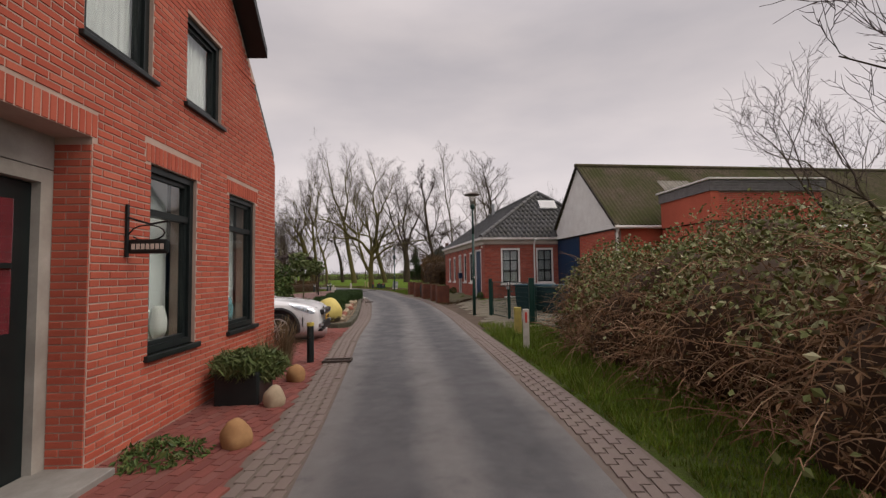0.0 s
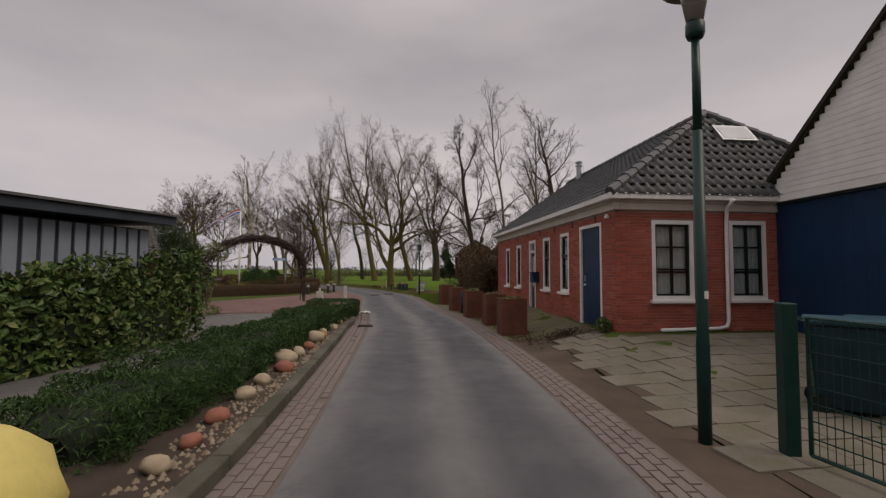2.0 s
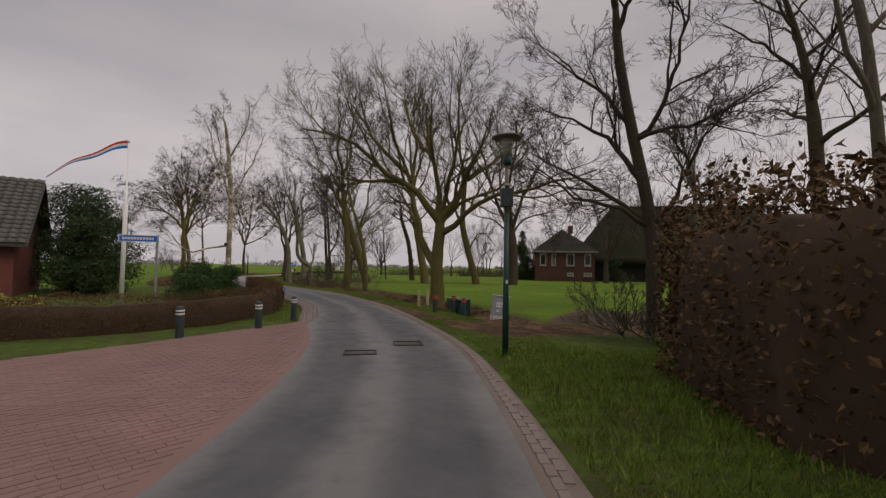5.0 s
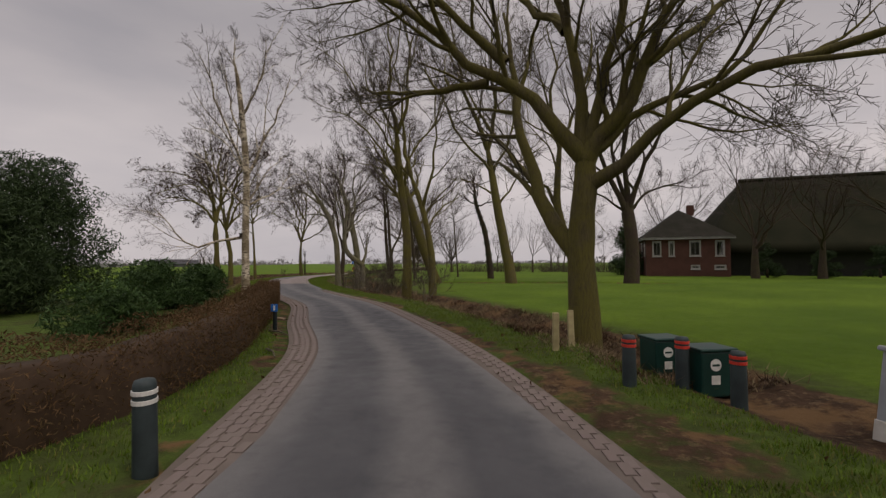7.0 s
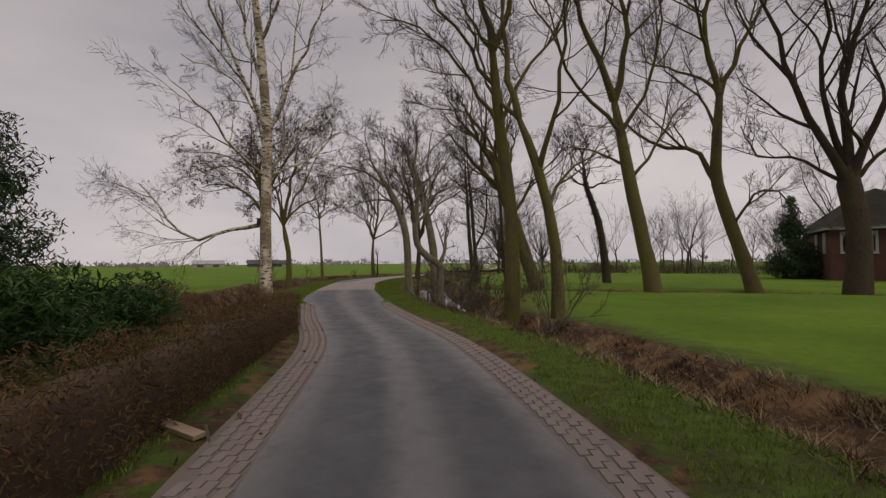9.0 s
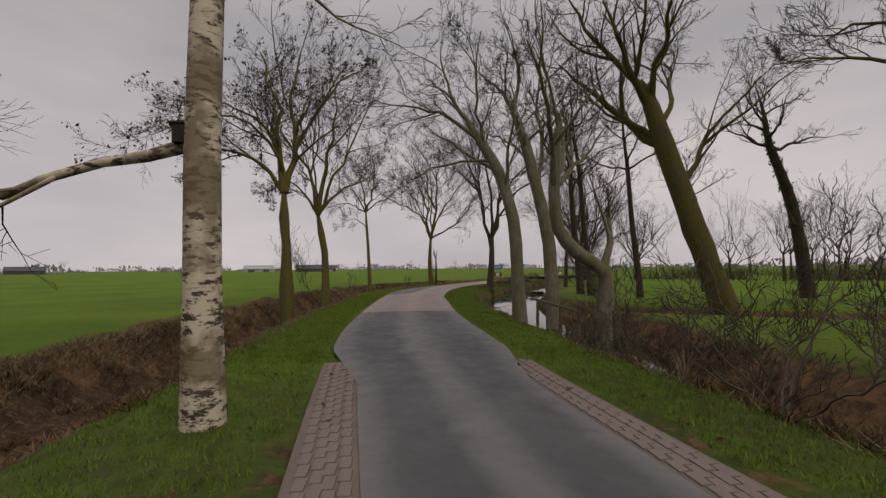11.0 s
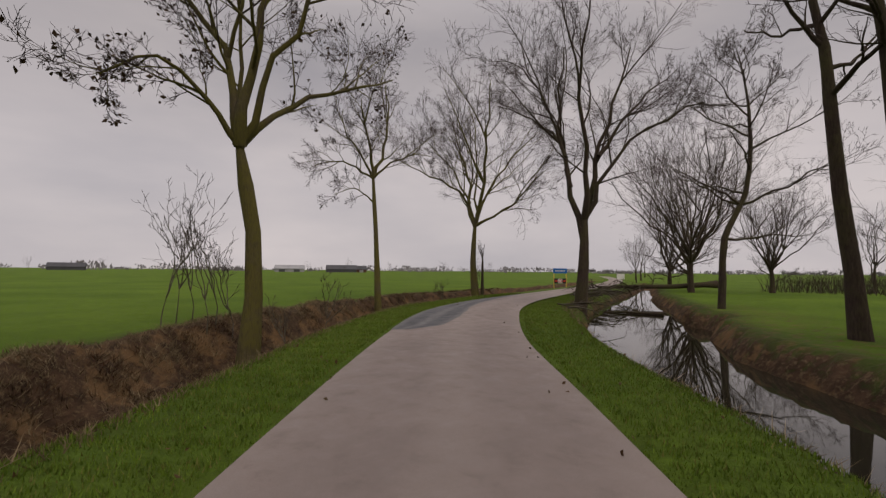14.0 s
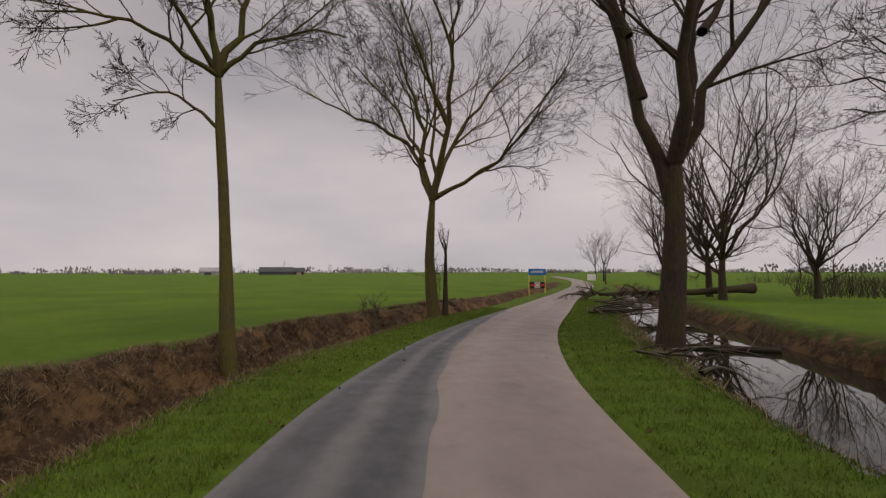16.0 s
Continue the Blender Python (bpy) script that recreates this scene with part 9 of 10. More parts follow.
part("arch_hoop", tube_bm([p0.lerp(p1, 0.5 - 0.5 * math.cos(math.pi * f)) + Vector((0, 0, 2.85 * max(math.sin(math.pi * f), 0) ** 0.42)) for f in np.linspace(0, 1, 24)], 0.03, 6), BLACK, ar)

# ---- flagpole and street name sign ----
fp = thing("flagpole", (-18.6, 40.85, 0.0), 0, "white flagpole with a drooping red, white and blue pennant", "flagpole")
part("pole", lathe([(0.075, -0.2), (0.07, 3.7), (0.035, 3.75), (0.024, 6.0)], 12), WHITE, fp, smooth=True)
part("finial", lathe([(0.02, 6.0), (0.045, 6.03), (0.045, 6.07), (0.01, 6.1)], 10), WHITE_PLASTIC, fp)
for k, (mat, w0) in enumerate(((RED_BAND, 0.10), (REFLECT, 0.0), (BLUE_SIGN, -0.10))):
    bm = bmesh.new()
    pr = []
    for f in np.linspace(0, 1, 14):
        c = Vector((-0.03 - 1.75 * f, -1.45 * f, 5.95 - 0.9 * f - 0.5 * f * f + 0.05 * math.sin(f * 11)))
        t = (1 - f * 0.85)
        pr.append((bm.verts.new(c + Vector((0, 0, (w0 + 0.05) * t))), bm.verts.new(c + Vector((0, 0, (w0 - 0.05) * t)))))
    for q0, q1 in zip(pr, pr[1:]):
        bm.faces.new((q0[0], q0[1], q1[1], q1[0]))
    part("pennant_stripe", bm, mat, fp)
sn = thing("street_name_sign", (-13.34, 37.52, z_at(-13.34, 37.52)), 38, "long blue street name sign with white lettering on a post", "sign")
part("post", lathe([(0.03, -0.2), (0.03, 2.34)], 10), ZINC, sn)
part("sign_plate", box(-0.83, 0.03, -0.045, -0.03, 2.14, 2.32, 0.004), BLUE_SIGN, sn)
part("sign_border", frame_ring(-0.82, 0.02, 2.145, 2.315, 0.012, -0.049, -0.0455), REFLECT, sn)
for k in range(11):
    part("letter_bar", box(-0.74 + k * 0.062, -0.74 + k * 0.062 + 0.045, -0.049, -0.0455, 2.20, 2.26), REFLECT, sn)


# ---- conifers and shrubs on the left ----
def conifer(name, x, y, spots, n, size, mat, seed, label, trunk=1.2):
    e = thing(name, (x, y, z_at(x, y)), 0, label, "tree")
    part("trunk", tube_bm([(0, 0, -0.2), (0, 0, trunk)], [0.14, 0.09], 9), BARK_DARK, e, smooth=True)
    o = new("crown", leaf_mass("crown", spots, n, size, mat, seed, 1.8, 0.22))
    o.parent = e
    return e


rc = random.Random(17)


def clumps(h, rad, n, base=0.1, taper=0.75):
    out = []
    for _ in range(n):
        f = rc.random()
        rr = rad * (1 - taper * f) * rc.uniform(0.3, 0.85)
        a = rc.uniform(0, 6.283)
        s = rad * rc.uniform(0.22, 0.40)
        out.append((math.cos(a) * rr, math.sin(a) * rr, h * (base + (1 - base) * f * 0.93), s, s, s * 0.62))
    return out


def cone_clumps(h, rad, n):
    """Tufts that fill a cone."""
    out = []
    for _ in range(n):
        f = rc.random() ** 1.3
        rr = rad * (1 - f) * rc.uniform(0.2, 0.85)
        a = rc.uniform(0, 6.283)
        s = rad * (0.16 + 0.30 * (1 - f)) * rc.uniform(0.8, 1.2)
        out.append((math.cos(a) * rr, math.sin(a) * rr, h * (0.06 + 0.90 * f), s, s, s * 0.8))
    return out


conifer("pine_tree", -28.3, 47.0, clumps(5.2, 2.5, 75, 0.08, 0.5), 14000, 0.10, LEAF_PINE, 3, "dark green pine behind the hedge")
conifer("pine_tree", -30.0, 47.0, clumps(6.2, 2.4, 75, 0.08, 0.45), 15000, 0.09, LEAF_PINE, 4, "dark green pine behind the hedge")
conifer("pine_tree", -25.6, 44.6, clumps(4.0, 1.7, 60, 0.08, 0.5), 11000, 0.11, LEAF_PINE, 5, "dark green pine behind the hedge")
for i, (x, y, h, rd) in enumerate(((-19.3, 46.6, 1.5, 1.3), (-21.4, 48.0, 1.3, 1.4), (-18.4, 43.8, 1.1, 1.1), (-20.6, 46.0, 1.5, 1.4))):
    conifer("juniper_shrub", x, y, clumps(h, rd, 16, 0.1, 0.4), 4200, 0.075, LEAF_FIELD, 30 + i, "spreading green juniper shrub behind the hedge", 0.4)
conifer("yew_shrub", -13.5, 28.3, clumps(2.9, 1.3, 22, 0.12, 0.5), 5000, 0.08, LEAF_PINE, 40, "dark evergreen shrub beside the side road", 0.8)
for i, (x, y) in enumerate(((-15.6, 35.8), (-17.3, 34.2))):
    o = new("yellow_shrub", leaf_mass("yellow_shrub", clumps(0.9, 0.8, 9, 0.2, 0.4), 1300, 0.05, leafy("yellow_green_leaves", [(0.20, 0.18, 0.03), (0.33, 0.29, 0.06), (0.12, 0.12, 0.03)]) if i == 0 else bpy.data.materials["yellow_green_leaves"], 50 + i))
    o.location = (x, y, z_at(x, y))
    tagged(o, "small yellow-green garden shrub", "shrub")

# ---- bramble thicket on the right ----
br = thing("bramble_thicket", (0, 0, 0), 0, "overgrown bramble hedge of brown canes and pale leaves", "hedge")
rb = random.Random(23)
hull = [(5.2, 8.7, 0.2, 1.5, 1.5, 1.95), (5.6, 6.4, 0.2, 2.3, 1.7, 1.85), (5.9, 4.2, 0.2, 2.3, 1.8, 1.95), (6.0, 2.0, 0.2, 2.3, 1.9, 2.0), (6.0, -0.6, 0.2, 2.3, 2.0, 2.0), (8.0, 8.2, 0.2, 2.6, 2.4, 2.75), (8.6, 4.6, 0.2, 2.6, 2.6, 2.2), (8.6, 1.0, 0.2, 2.6, 2.6, 2.2)]
# solid dark mounds added inside, painted as the thicket's inner shade
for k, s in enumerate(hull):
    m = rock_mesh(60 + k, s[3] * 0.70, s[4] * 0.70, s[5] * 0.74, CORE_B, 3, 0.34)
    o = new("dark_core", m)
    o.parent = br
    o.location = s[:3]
kv, kf = [], []
def buried(c, own, share=0.8):
    """Whether a place lies deep inside another mound of the thicket."""
    return any(((c.x - q[0]) / q[3]) ** 2 + ((c.y - q[1]) / q[4]) ** 2 + ((c.z - q[2]) / q[5]) ** 2 < share * share for q in hull if q is not own)


for _ in range(16000):
    s = rb.choice(hull)
    a = rb.uniform(0, 6.283)
    e_ = math.asin(rb.uniform(0.0, 0.92))
    f = rb.uniform(0.68, 1.0)
    base = Vector((s[0] + math.cos(a) * math.cos(e_) * s[3] * f, s[1] + math.sin(a) * math.cos(e_) * s[4] * f, s[2] + math.sin(e_) * s[5] * f - 0.1))
    if buried(base, s):
        continue
    dd = Vector((math.cos(a) * 0.35 + rb.uniform(-.9, .9), math.sin(a) * 0.35 + rb.uniform(-.9, .9), rb.uniform(-0.1, 1.0)))
    L = rb.uniform(0.3, 1.2)
    droop = Vector((0, 0, -rb.uniform(0.1, 0.7)))
    pth = [base + dd * L * f * 0.6 + droop * f * f * L for f in (0, 0.35, 0.7, 1.0)]
    w = rb.uniform(0.0025, 0.0075)
    tube_rings(kv, kf, pth, [w, w, w * 0.8, w * 0.4], 3, False)
o = new("cane", mesh_of("cane", kv, kf, CANE))
o.parent = br
tagged(o, kind="stuff")
lv, lf = [], []
for _ in range(44000):
    s = rb.choice(hull)
    a = Vector((rb.gauss(0, 1), rb.gauss(0, 1), abs(rb.gauss(0.35, 0.8)))).normalized()
    f = rb.uniform(0.86, 1.06) * (1 + 0.12 * noise.noise(a * 3 + Vector(s[:3])))
    c = Vector((s[0] + a.x * s[3] * f, s[1] + a.y * s[4] * f, s[2] + a.z * s[5] * f))
    if c.z < 1.0 + 0.35 * noise.noise(c * 0.8) and rb.random() < 0.93 or buried(c, s, 0.9):
        continue
    leaf_quad(lv, lf, c, rb.uniform(0.022, 0.05), rb, 0.7)
dv, df = [], []
for _ in range(42000):
    s = rb.choice(hull)
    a = Vector((rb.gauss(0, 1), rb.gauss(0, 1), abs(rb.gauss(0.1, 0.6)))).normalized()
    f = rb.uniform(0.70, 0.99)
    c = Vector((s[0] + a.x * s[3] * f, s[1] + a.y * s[4] * f, s[2] + a.z * s[5] * f))
    if not buried(c, s):
        leaf_quad(dv, df, c, rb.uniform(0.02, 0.055), rb, 0.4)
o = new("dead_leaf", mesh_of("dead_leaf", dv, df, LEAF_DEAD))
o.parent = br
tagged(o, kind="stuff")
o = new("leaf", mesh_of("leaf", lv, lf, LEAF_BRAMBLE))
o.parent = br
tagged(o, kind="stuff")
bare_tree("garden_tree", 12.6, 9.5, 7.5, 0.13, 301, BARK_DARK, "dark leafless shrub-like tree behind the brambles", limbs=7, fork=0.2, spread=0.85, dense=1.05)
bare_tree("garden_tree", 10.6, 4.2, 6.2, 0.10, 302, BARK_DARK, "dark leafless shrub-like tree behind the brambles", limbs=7, fork=0.22, spread=0.9, dense=1.0)

for i, (x, y, h) in enumerate(((-1.75, 39.9, 1.5), (-1.35, 39.2, 1.2))):
    bare_tree("fence_shrub", x, y, h, 0.02, 860 + i, BARK_GREY, "brown leafless shrub beside a board fence", limbs=8, fork=0.08, spread=0.85, dense=0.8, group="shrubs by the fence", twig=TWIG_MOSS)

# ---- timber fence, cabinet and bins at the field ----
tf = thing("board_fence", (-0.6, 40.0, 0.0), 0, "dark weathered horizontal board fence", "fence")
tf.matrix_basis = pose(-0.75, 40.05, 0, 0, 0, -72)
for i in range(9):
    part("board", box(0, 6.5, -0.012, 0.012, 0.08 + i * 0.215, 0.08 + i * 0.215 + 0.20, 0.004), DARKWOOD, tf)
for i in range(4):
    part("post", box(i * 2.1, i * 2.1 + 0.10, 0.012, 0.11, -0.2, 2.06, 0.006), DARKWOOD, tf)
part("brace", box(0, 0.09, -0.10, -0.02, 0, 1.5, m=Matrix.Translation((0.9, -0.5, 0)) @ Matrix.Rotation(radians(-35), 4, "X") @ Matrix.Rotation(radians(18), 4, "Y")), PALE_WOOD, tf)
CAB = plain("pale_grey_cabinet", (0.36, 0.38, 0.40), (0.27, 0.285, 0.30), 3, 0.5)
cb = thing("utility_cabinet", (-5.27, 43.3, z_at(-5.27, 43.3)), 25, "tilted pale grey utility cabinet with a notice", "cabinet")
cb.matrix_basis = pose(-5.27, 43.3, z_at(-5.27, 43.3) - 0.04, 0, 8, 25)
part("body", box(-0.22, 0.22, -0.20, 0.20, 0.0, 0.78, 0.012), CAB, cb)
part("lid", box(-0.25, 0.25, -0.23, 0.23, 0.78, 0.83, 0.015), CAB, cb)
part("door", box(-0.20, 0.20, -0.212, -0.202, 0.20, 0.74, 0.004), CAB, cb)
part("notice_stripe", box(-0.20, 0.20, -0.218, -0.2125, 0.52, 0.60), REFLECT, cb)
part("notice_stripe", box(-0.20, 0.20, -0.218, -0.2125, 0.44, 0.49), REFLECT, cb)
part("plinth", box(-0.23, 0.23, -0.21, 0.21, -0.1, 0.14, 0.01), WHITE_PLASTIC, cb)
part("latch", box(-0.17, -0.07, -0.225, -0.2125, 0.28, 0.34, 0.01), REFLECT, cb)
for i, (x, y) in enumerate(((-7.23, 45.2), (-6.75, 44.5))):
    e = thing("litter_bin", (x, y, z_at(x, y)), 32, "dark green litter bin with white pictogram beside bollards", "bin", "litter bins")
    part("body", box(-0.24, 0.24, -0.2, 0.2, 0.0, 0.56, 0.02), DARKGREEN, e)
    part("lid", box(-0.26, 0.26, -0.22, 0.22, 0.56, 0.60, 0.015), DARKGREEN, e)
    part("pictogram", lathe([(0.075, 0), (0.075, 0.003)], 20), REFLECT, e, m=Matrix.Translation((-0.05, -0.205, 0.40)) @ Matrix.Rotation(radians(90), 4, "X"))
    part("pictogram_bar", box(-0.10, 0.0, -0.211, -0.2085, 0.385, 0.412), DARKGREEN, e)
    part("notice_label", box(-0.11, 0.01, -0.205, -0.201, 0.16, 0.27), REFLECT, e)
hv, hf = [], []
hb = bmesh.new()
bmesh.ops.create_grid(hb, x_segments=44, y_segments=12, size=1.0)
for v in hb.verts:
    x, y = -3.6 + (v.co.x + 1) * 4.2, 44.0 + v.co.x * 0.9 + v.co.y * 0.9
    h = max(0, 1 - v.co.y ** 2) * max(0, 1 - v.co.x ** 6) * (0.34 + 0.22 * noise.noise((x * 0.9, y * 0.9, 2)) + 0.1 * noise.noise((x * 4, y * 4, 5)))
    v.co = Vector((x, y, z_at(x, y) - 0.03 + h))
o = part("earth_bank", hb, DIRT, None, smooth=True)
tagged(o, "low bank of brown earth and dead grass", "earth bank")
slab = part("timber_offcut", box(-0.36, 0.36, -0.06, 0.06, 0, 0.05, 0.008), PALE_WOOD, None)
slab.matrix_basis = pose(-16.9, 47.25, z_at(-16.9, 47.25) + 0.01, 3, 2, 5)
tagged(slab, "pale weathered timber offcut lying on the verge", "timber")
for i, (x, y, rz, L) in enumerate(((-14.8, 45.3, -20, 0.9), (-16.4, 47.25, -28, 1.0), (-13.3, 43.6, -35, 0.8))):
    o = part("fallen_branch", tube_bm([(-L / 2, 0, 0.03), (0, 0.04, 0.05), (L / 2, 0, 0.03)], [0.022, 0.02, 0.012], 7), BARK_GREY, None)
    o.matrix_basis = pose(x, y, z_at(x, y), 0, 0, rz)
    tagged(o, "pale fallen branch on the grass verge", "branch", "fallen branches")

# ---- farmhouse beyond the lawn ----
fh = thing("farmhouse", (-6.3, 90.6, 0.0), 5, "brick farmhouse front with white windows and a dark thatched barn", "farmhouse")
FARM_BRICK = island_brick("dark_farm_brick", [(0.085, 0.040, 0.030), (0.105, 0.048, 0.036), (0.070, 0.033, 0.027)])
THATCH_TILE = plain("dark_mossy_roof_tile", (0.034, 0.031, 0.026), (0.020, 0.020, 0.014), 0.8, 0.95, spec=0.08, bump=0.5, fine=9)
GREY_FRAME = plain("weathered_frame_paint", (0.36, 0.35, 0.33), (0.26, 0.25, 0.24), 2.0, 0.6)
f_holes = [(0.6, 1.5, 2.1, 3.8), (2.2, 2.8, 2.1, 3.8), (4.2, 5.3, 2.1, 3.8), (6.6, 7.5, 2.1, 3.8), (4.3, 5.2, 0.7, 1.2), (6.5, 7.6, 0.7, 1.2)]
fw = new("front_wall")
fw.parent = fh
part("masonry", wall_cells(bmesh.new(), [(0, 4.0), (8.0, 4.0)], f_holes, 0.35), FARM_BRICK, fw)
for a, b, c, d in f_holes:
    window(fw, a, b, c, d, GREY_FRAME, GREY_FRAME, 0.05, None, 1, (), 0.05, frame_w=0.12)
part("room_back", box(0.4, 7.6, 1.0, 1.1, 0, 4.0), ROOM, fh)
part("west_wall", box(0.0, 0.35, 0.351, 9, -0.2, 4.0), FARM_BRICK, fh)
for y0 in (1.2, 3.6):
    part("side_window", box(-0.03, 0.02, y0, y0 + 0.9, 2.1, 3.8), GREY_FRAME, fh)
part("eaves_board", box(-0.4, 8.4, -0.4, -0.25, 3.95, 4.2), GREY_FRAME, fh)
part("eaves_board", box(-0.4, -0.25, -0.25, 9, 3.95, 4.2), GREY_FRAME, fh)
bm = bmesh.new()
v = [bm.verts.new(p) for p in ((-0.45, -0.45, 4.15), (8.45, -0.45, 4.15), (8.45, 9.5, 4.15), (-0.45, 9.5, 4.15), (4.0, 4.4, 7.6), (4.0, 9.5, 7.6))]
for f in ((0, 1, 4), (1, 2, 5, 4), (3, 0, 4, 5), (2, 3, 5), (3, 2, 1, 0)):
    bm.faces.new([v[i] for i in f])
part("house_roof", bm, THATCH_TILE, fh)
part("chimney", box(4.9, 5.6, 4.3, 5.0, 6.9, 8.1), FARM_BRICK, fh)
bm = bmesh.new()
v = [bm.verts.new(p) for p in ((6.5, 2.2, 2.4), (40, 2.2, 2.4), (40, 24, 2.4), (6.5, 24, 2.4), (12.5, 12.2, 11.8), (34, 12.2, 11.8))]
for f in ((0, 1, 5, 4), (1, 2, 5), (2, 3, 4, 5), (3, 0, 4), (3, 2, 1, 0)):
    bm.faces.new([v[i] for i in f])
bmesh.ops.subdivide_edges(bm, edges=bm.edges[:], cuts=7, use_grid_fill=True)
for q in bm.verts:
    q.co.z += 0.12 * noise.noise(q.co * 0.6)
part("barn_thatch", bm, THATCH, fh, "dark sagging reed thatch", smooth=True)
part("barn_wall", box(8.3, 39, 3.6, 23, -0.2, 2.6), plain("dark_tarred_boards", (0.035, 0.034, 0.030), None, 1.0, 0.9), fh)
part("barn_ridge", tube_bm([(12.3, 12.2, 11.8), (34.2, 12.2, 11.8)], 0.28, 8), THATCH, fh)
conifer("conifer", -8.4, 94.0, cone_clumps(7.4, 2.1, 70), 9000, 0.17, LEAF_PINE, 61, "tall dark conifer beside the farmhouse", 1.5)
for i, (x, y, h) in enumerate(((4.0, 88.0, 3.6), (8.5, 88.5, 2.8), (12.5, 89.0, 3.0))):
    conifer("evergreen_shrub", x, y, clumps(h, 1.5, 18, 0.08, 0.6), 3500, 0.12, LEAF_PINE, 62 + i, "dark evergreen shrub before the barn", 0.8)
for i, (x, y, h) in enumerate(((14, 84.0, 15), (22.0, 80.0, 15), (10.0, 112, 17), (18.0, 116, 17), (30.0, 88.0, 15), (-3.0, 108, 15), (26, 64, 14), (2.5, 85.5, 12), (7.5, 86.0, 11), (12.0, 82.5, 13))):
    bare_tree("farm_tree", x, y, h, 0.3, 400 + i, BARK_DARK, "tall leafless tree round the farmhouse", limbs=7, fork=0.3, spread=0.7, dense=0.9, group="farmyard trees", least=0.010)
bare_tree("tall_birch", 0.9, 35.8, 12.8, 0.085, 410, BARK_GREY, "tall thin leafless birch behind the cottage", trunk=[(0, 0, 0), (0.05, 0, 2.5), (-0.05, 0.1, 5)], leader=True, fork=0.25, limbs=12, spread=0.55, dense=0.85, droop=0.10, least=0.0035)
bare_tree("tall_birch", 3.2, 37.6, 11.0, 0.09, 411, BARK_GREY, "bushy leafless birch behind the cottage", trunk=[(0, 0, 0), (0.1, 0, 2), (0, 0.1, 4)], leader=True, fork=0.25, limbs=13, spread=0.75, dense=0.9, droop=0.14, least=0.0035)
bare_tree("tall_birch", 6.0, 62.0, 15.0, 0.2, 412, BARK_GREY, "tall leafless birch beyond the gardens", trunk=[(0, 0, 0), (0.1, 0, 3), (0, 0.1, 6)], leader=True, fork=0.25, limbs=16, spread=0.7, dense=0.9, droop=0.18, least=0.008)

# ---- pond water ----
def make_water():
    k = Mat("pond_water", 0.02, 0, 0.5)
    k.color((0.020, 0.018, 0.012))
    k.b.inputs["IOR"].default_value = 1.33
    k.b.inputs["Specular IOR Level"].default_value = 0.9
    k.bump(k.noise(2.2, 3, 0.5), 0.03, 0.02)
    return k.m


WATER = make_water()
wv, wf = [], []
wsel = [i for i in range(len(lane_u)) if 18.6 <= lane_u[i] <= 29.0]
for i in wsel:
    for off in (1.2, 3.2, 5.4, 8.0):
        p = lane_r[i] + lane_n[i] * off
        wv.append((p[0], p[1], -0.70))
for k in range(len(wsel) - 1):
    for j in range(3):
        a = k * 4 + j
        wf.append((a, a + 1, a + 5, a + 4))
tagged(new("water", mesh_of("water", wv, wf, WATER, True)), "still dark pond water mirroring the trees", "water", kind="structure")

# ---- fallen trunk over the pond, brush and rail ----
lg = thing("fallen_tree", (0, 0, 0), 0, "fallen mossy tree trunk with branches across the pond", "log")
part("trunk", tube_bm([(-46.6, 97.2, 0.30), (-44.4, 99.0, 0.38), (-42.0, 100.8, 0.42), (-39.9, 102.2, 0.62), (-39.2, 102.8, 0.66)], [0.10, 0.15, 0.19, 0.23, 0.34], 12), BARK_DARK, lg, smooth=True)
rl = random.Random(6)
bv, bf = [], []
w = Wood(606)
for k in range(20):
    f = rl.uniform(-0.15, 0.75)
    p = Vector((-46.6, 97.2, 0.3)).lerp(Vector((-42.0, 100.8, 0.42)), f)
    a = rl.uniform(0, 6.283)
    w.branch(p, Vector((math.cos(a), math.sin(a), rl.uniform(-.3, .5))), rl.uniform(1.0, 2.4), 0.07, 1, 0.3, 0.2, 0.8, 0.0)
o = new("limb", mesh_of("limb", w.cv, w.cf, BARK_DARK, True))
o.parent = lg
lg2 = thing("sunken_branch", (0, 0, 0), 0, "dead branch lying in the pond water", "branch")
w = Wood(607)
w.branch(Vector((-38.2, 86.6, -0.62)), Vector((-0.9, -0.35, 0.05)), 3.4, 0.10, 1, 0.1, 0.12, 1.0, 0.0)
o = new("limb", mesh_of("limb", w.cv, w.cf, BARK_DARK, True))
o.parent = lg2
for i, (u, off, n) in enumerate(((25.9, 1.5, 22), (26.5, 1.9, 22), (24.0, 1.85, 6))):
    x, y = beside(u, off)
    w = Wood(620 + i)
    for k in range(n):
        a = rl.gauss(radians(20), 0.7)
        w.branch(Vector((x + rl.uniform(-.9, .9), y + rl.uniform(-1.2, 1.2), z_at(x, y) + rl.uniform(0.02, 0.30))), Vector((math.cos(a), math.sin(a), rl.uniform(-.05, .15))), rl.uniform(0.8, 2.2), rl.uniform(0.02, 0.06), 2, 0.1, 0.15, 0.7, 0.0)
    o = new("brushwood", mesh_of("brushwood", w.cv, w.cf, BARK_GREY, True))
    tagged(o, "heap of cut brown brushwood on the pond bank", "brushwood", "brushwood heaps", "stuff")
rf_ = thing("rail_fence", (0, 0, 0), 0, "low weathered wooden rail fence at the ditch", "fence")
zr = 0.45
part("rail", tube_bm([(-27.45, 64.65, zr + 0.10), (-26.7, 64.2, zr + 0.03), (-25.3, 63.35, zr - 0.12)], 0.04, 8), BARK_GREY, rf_)
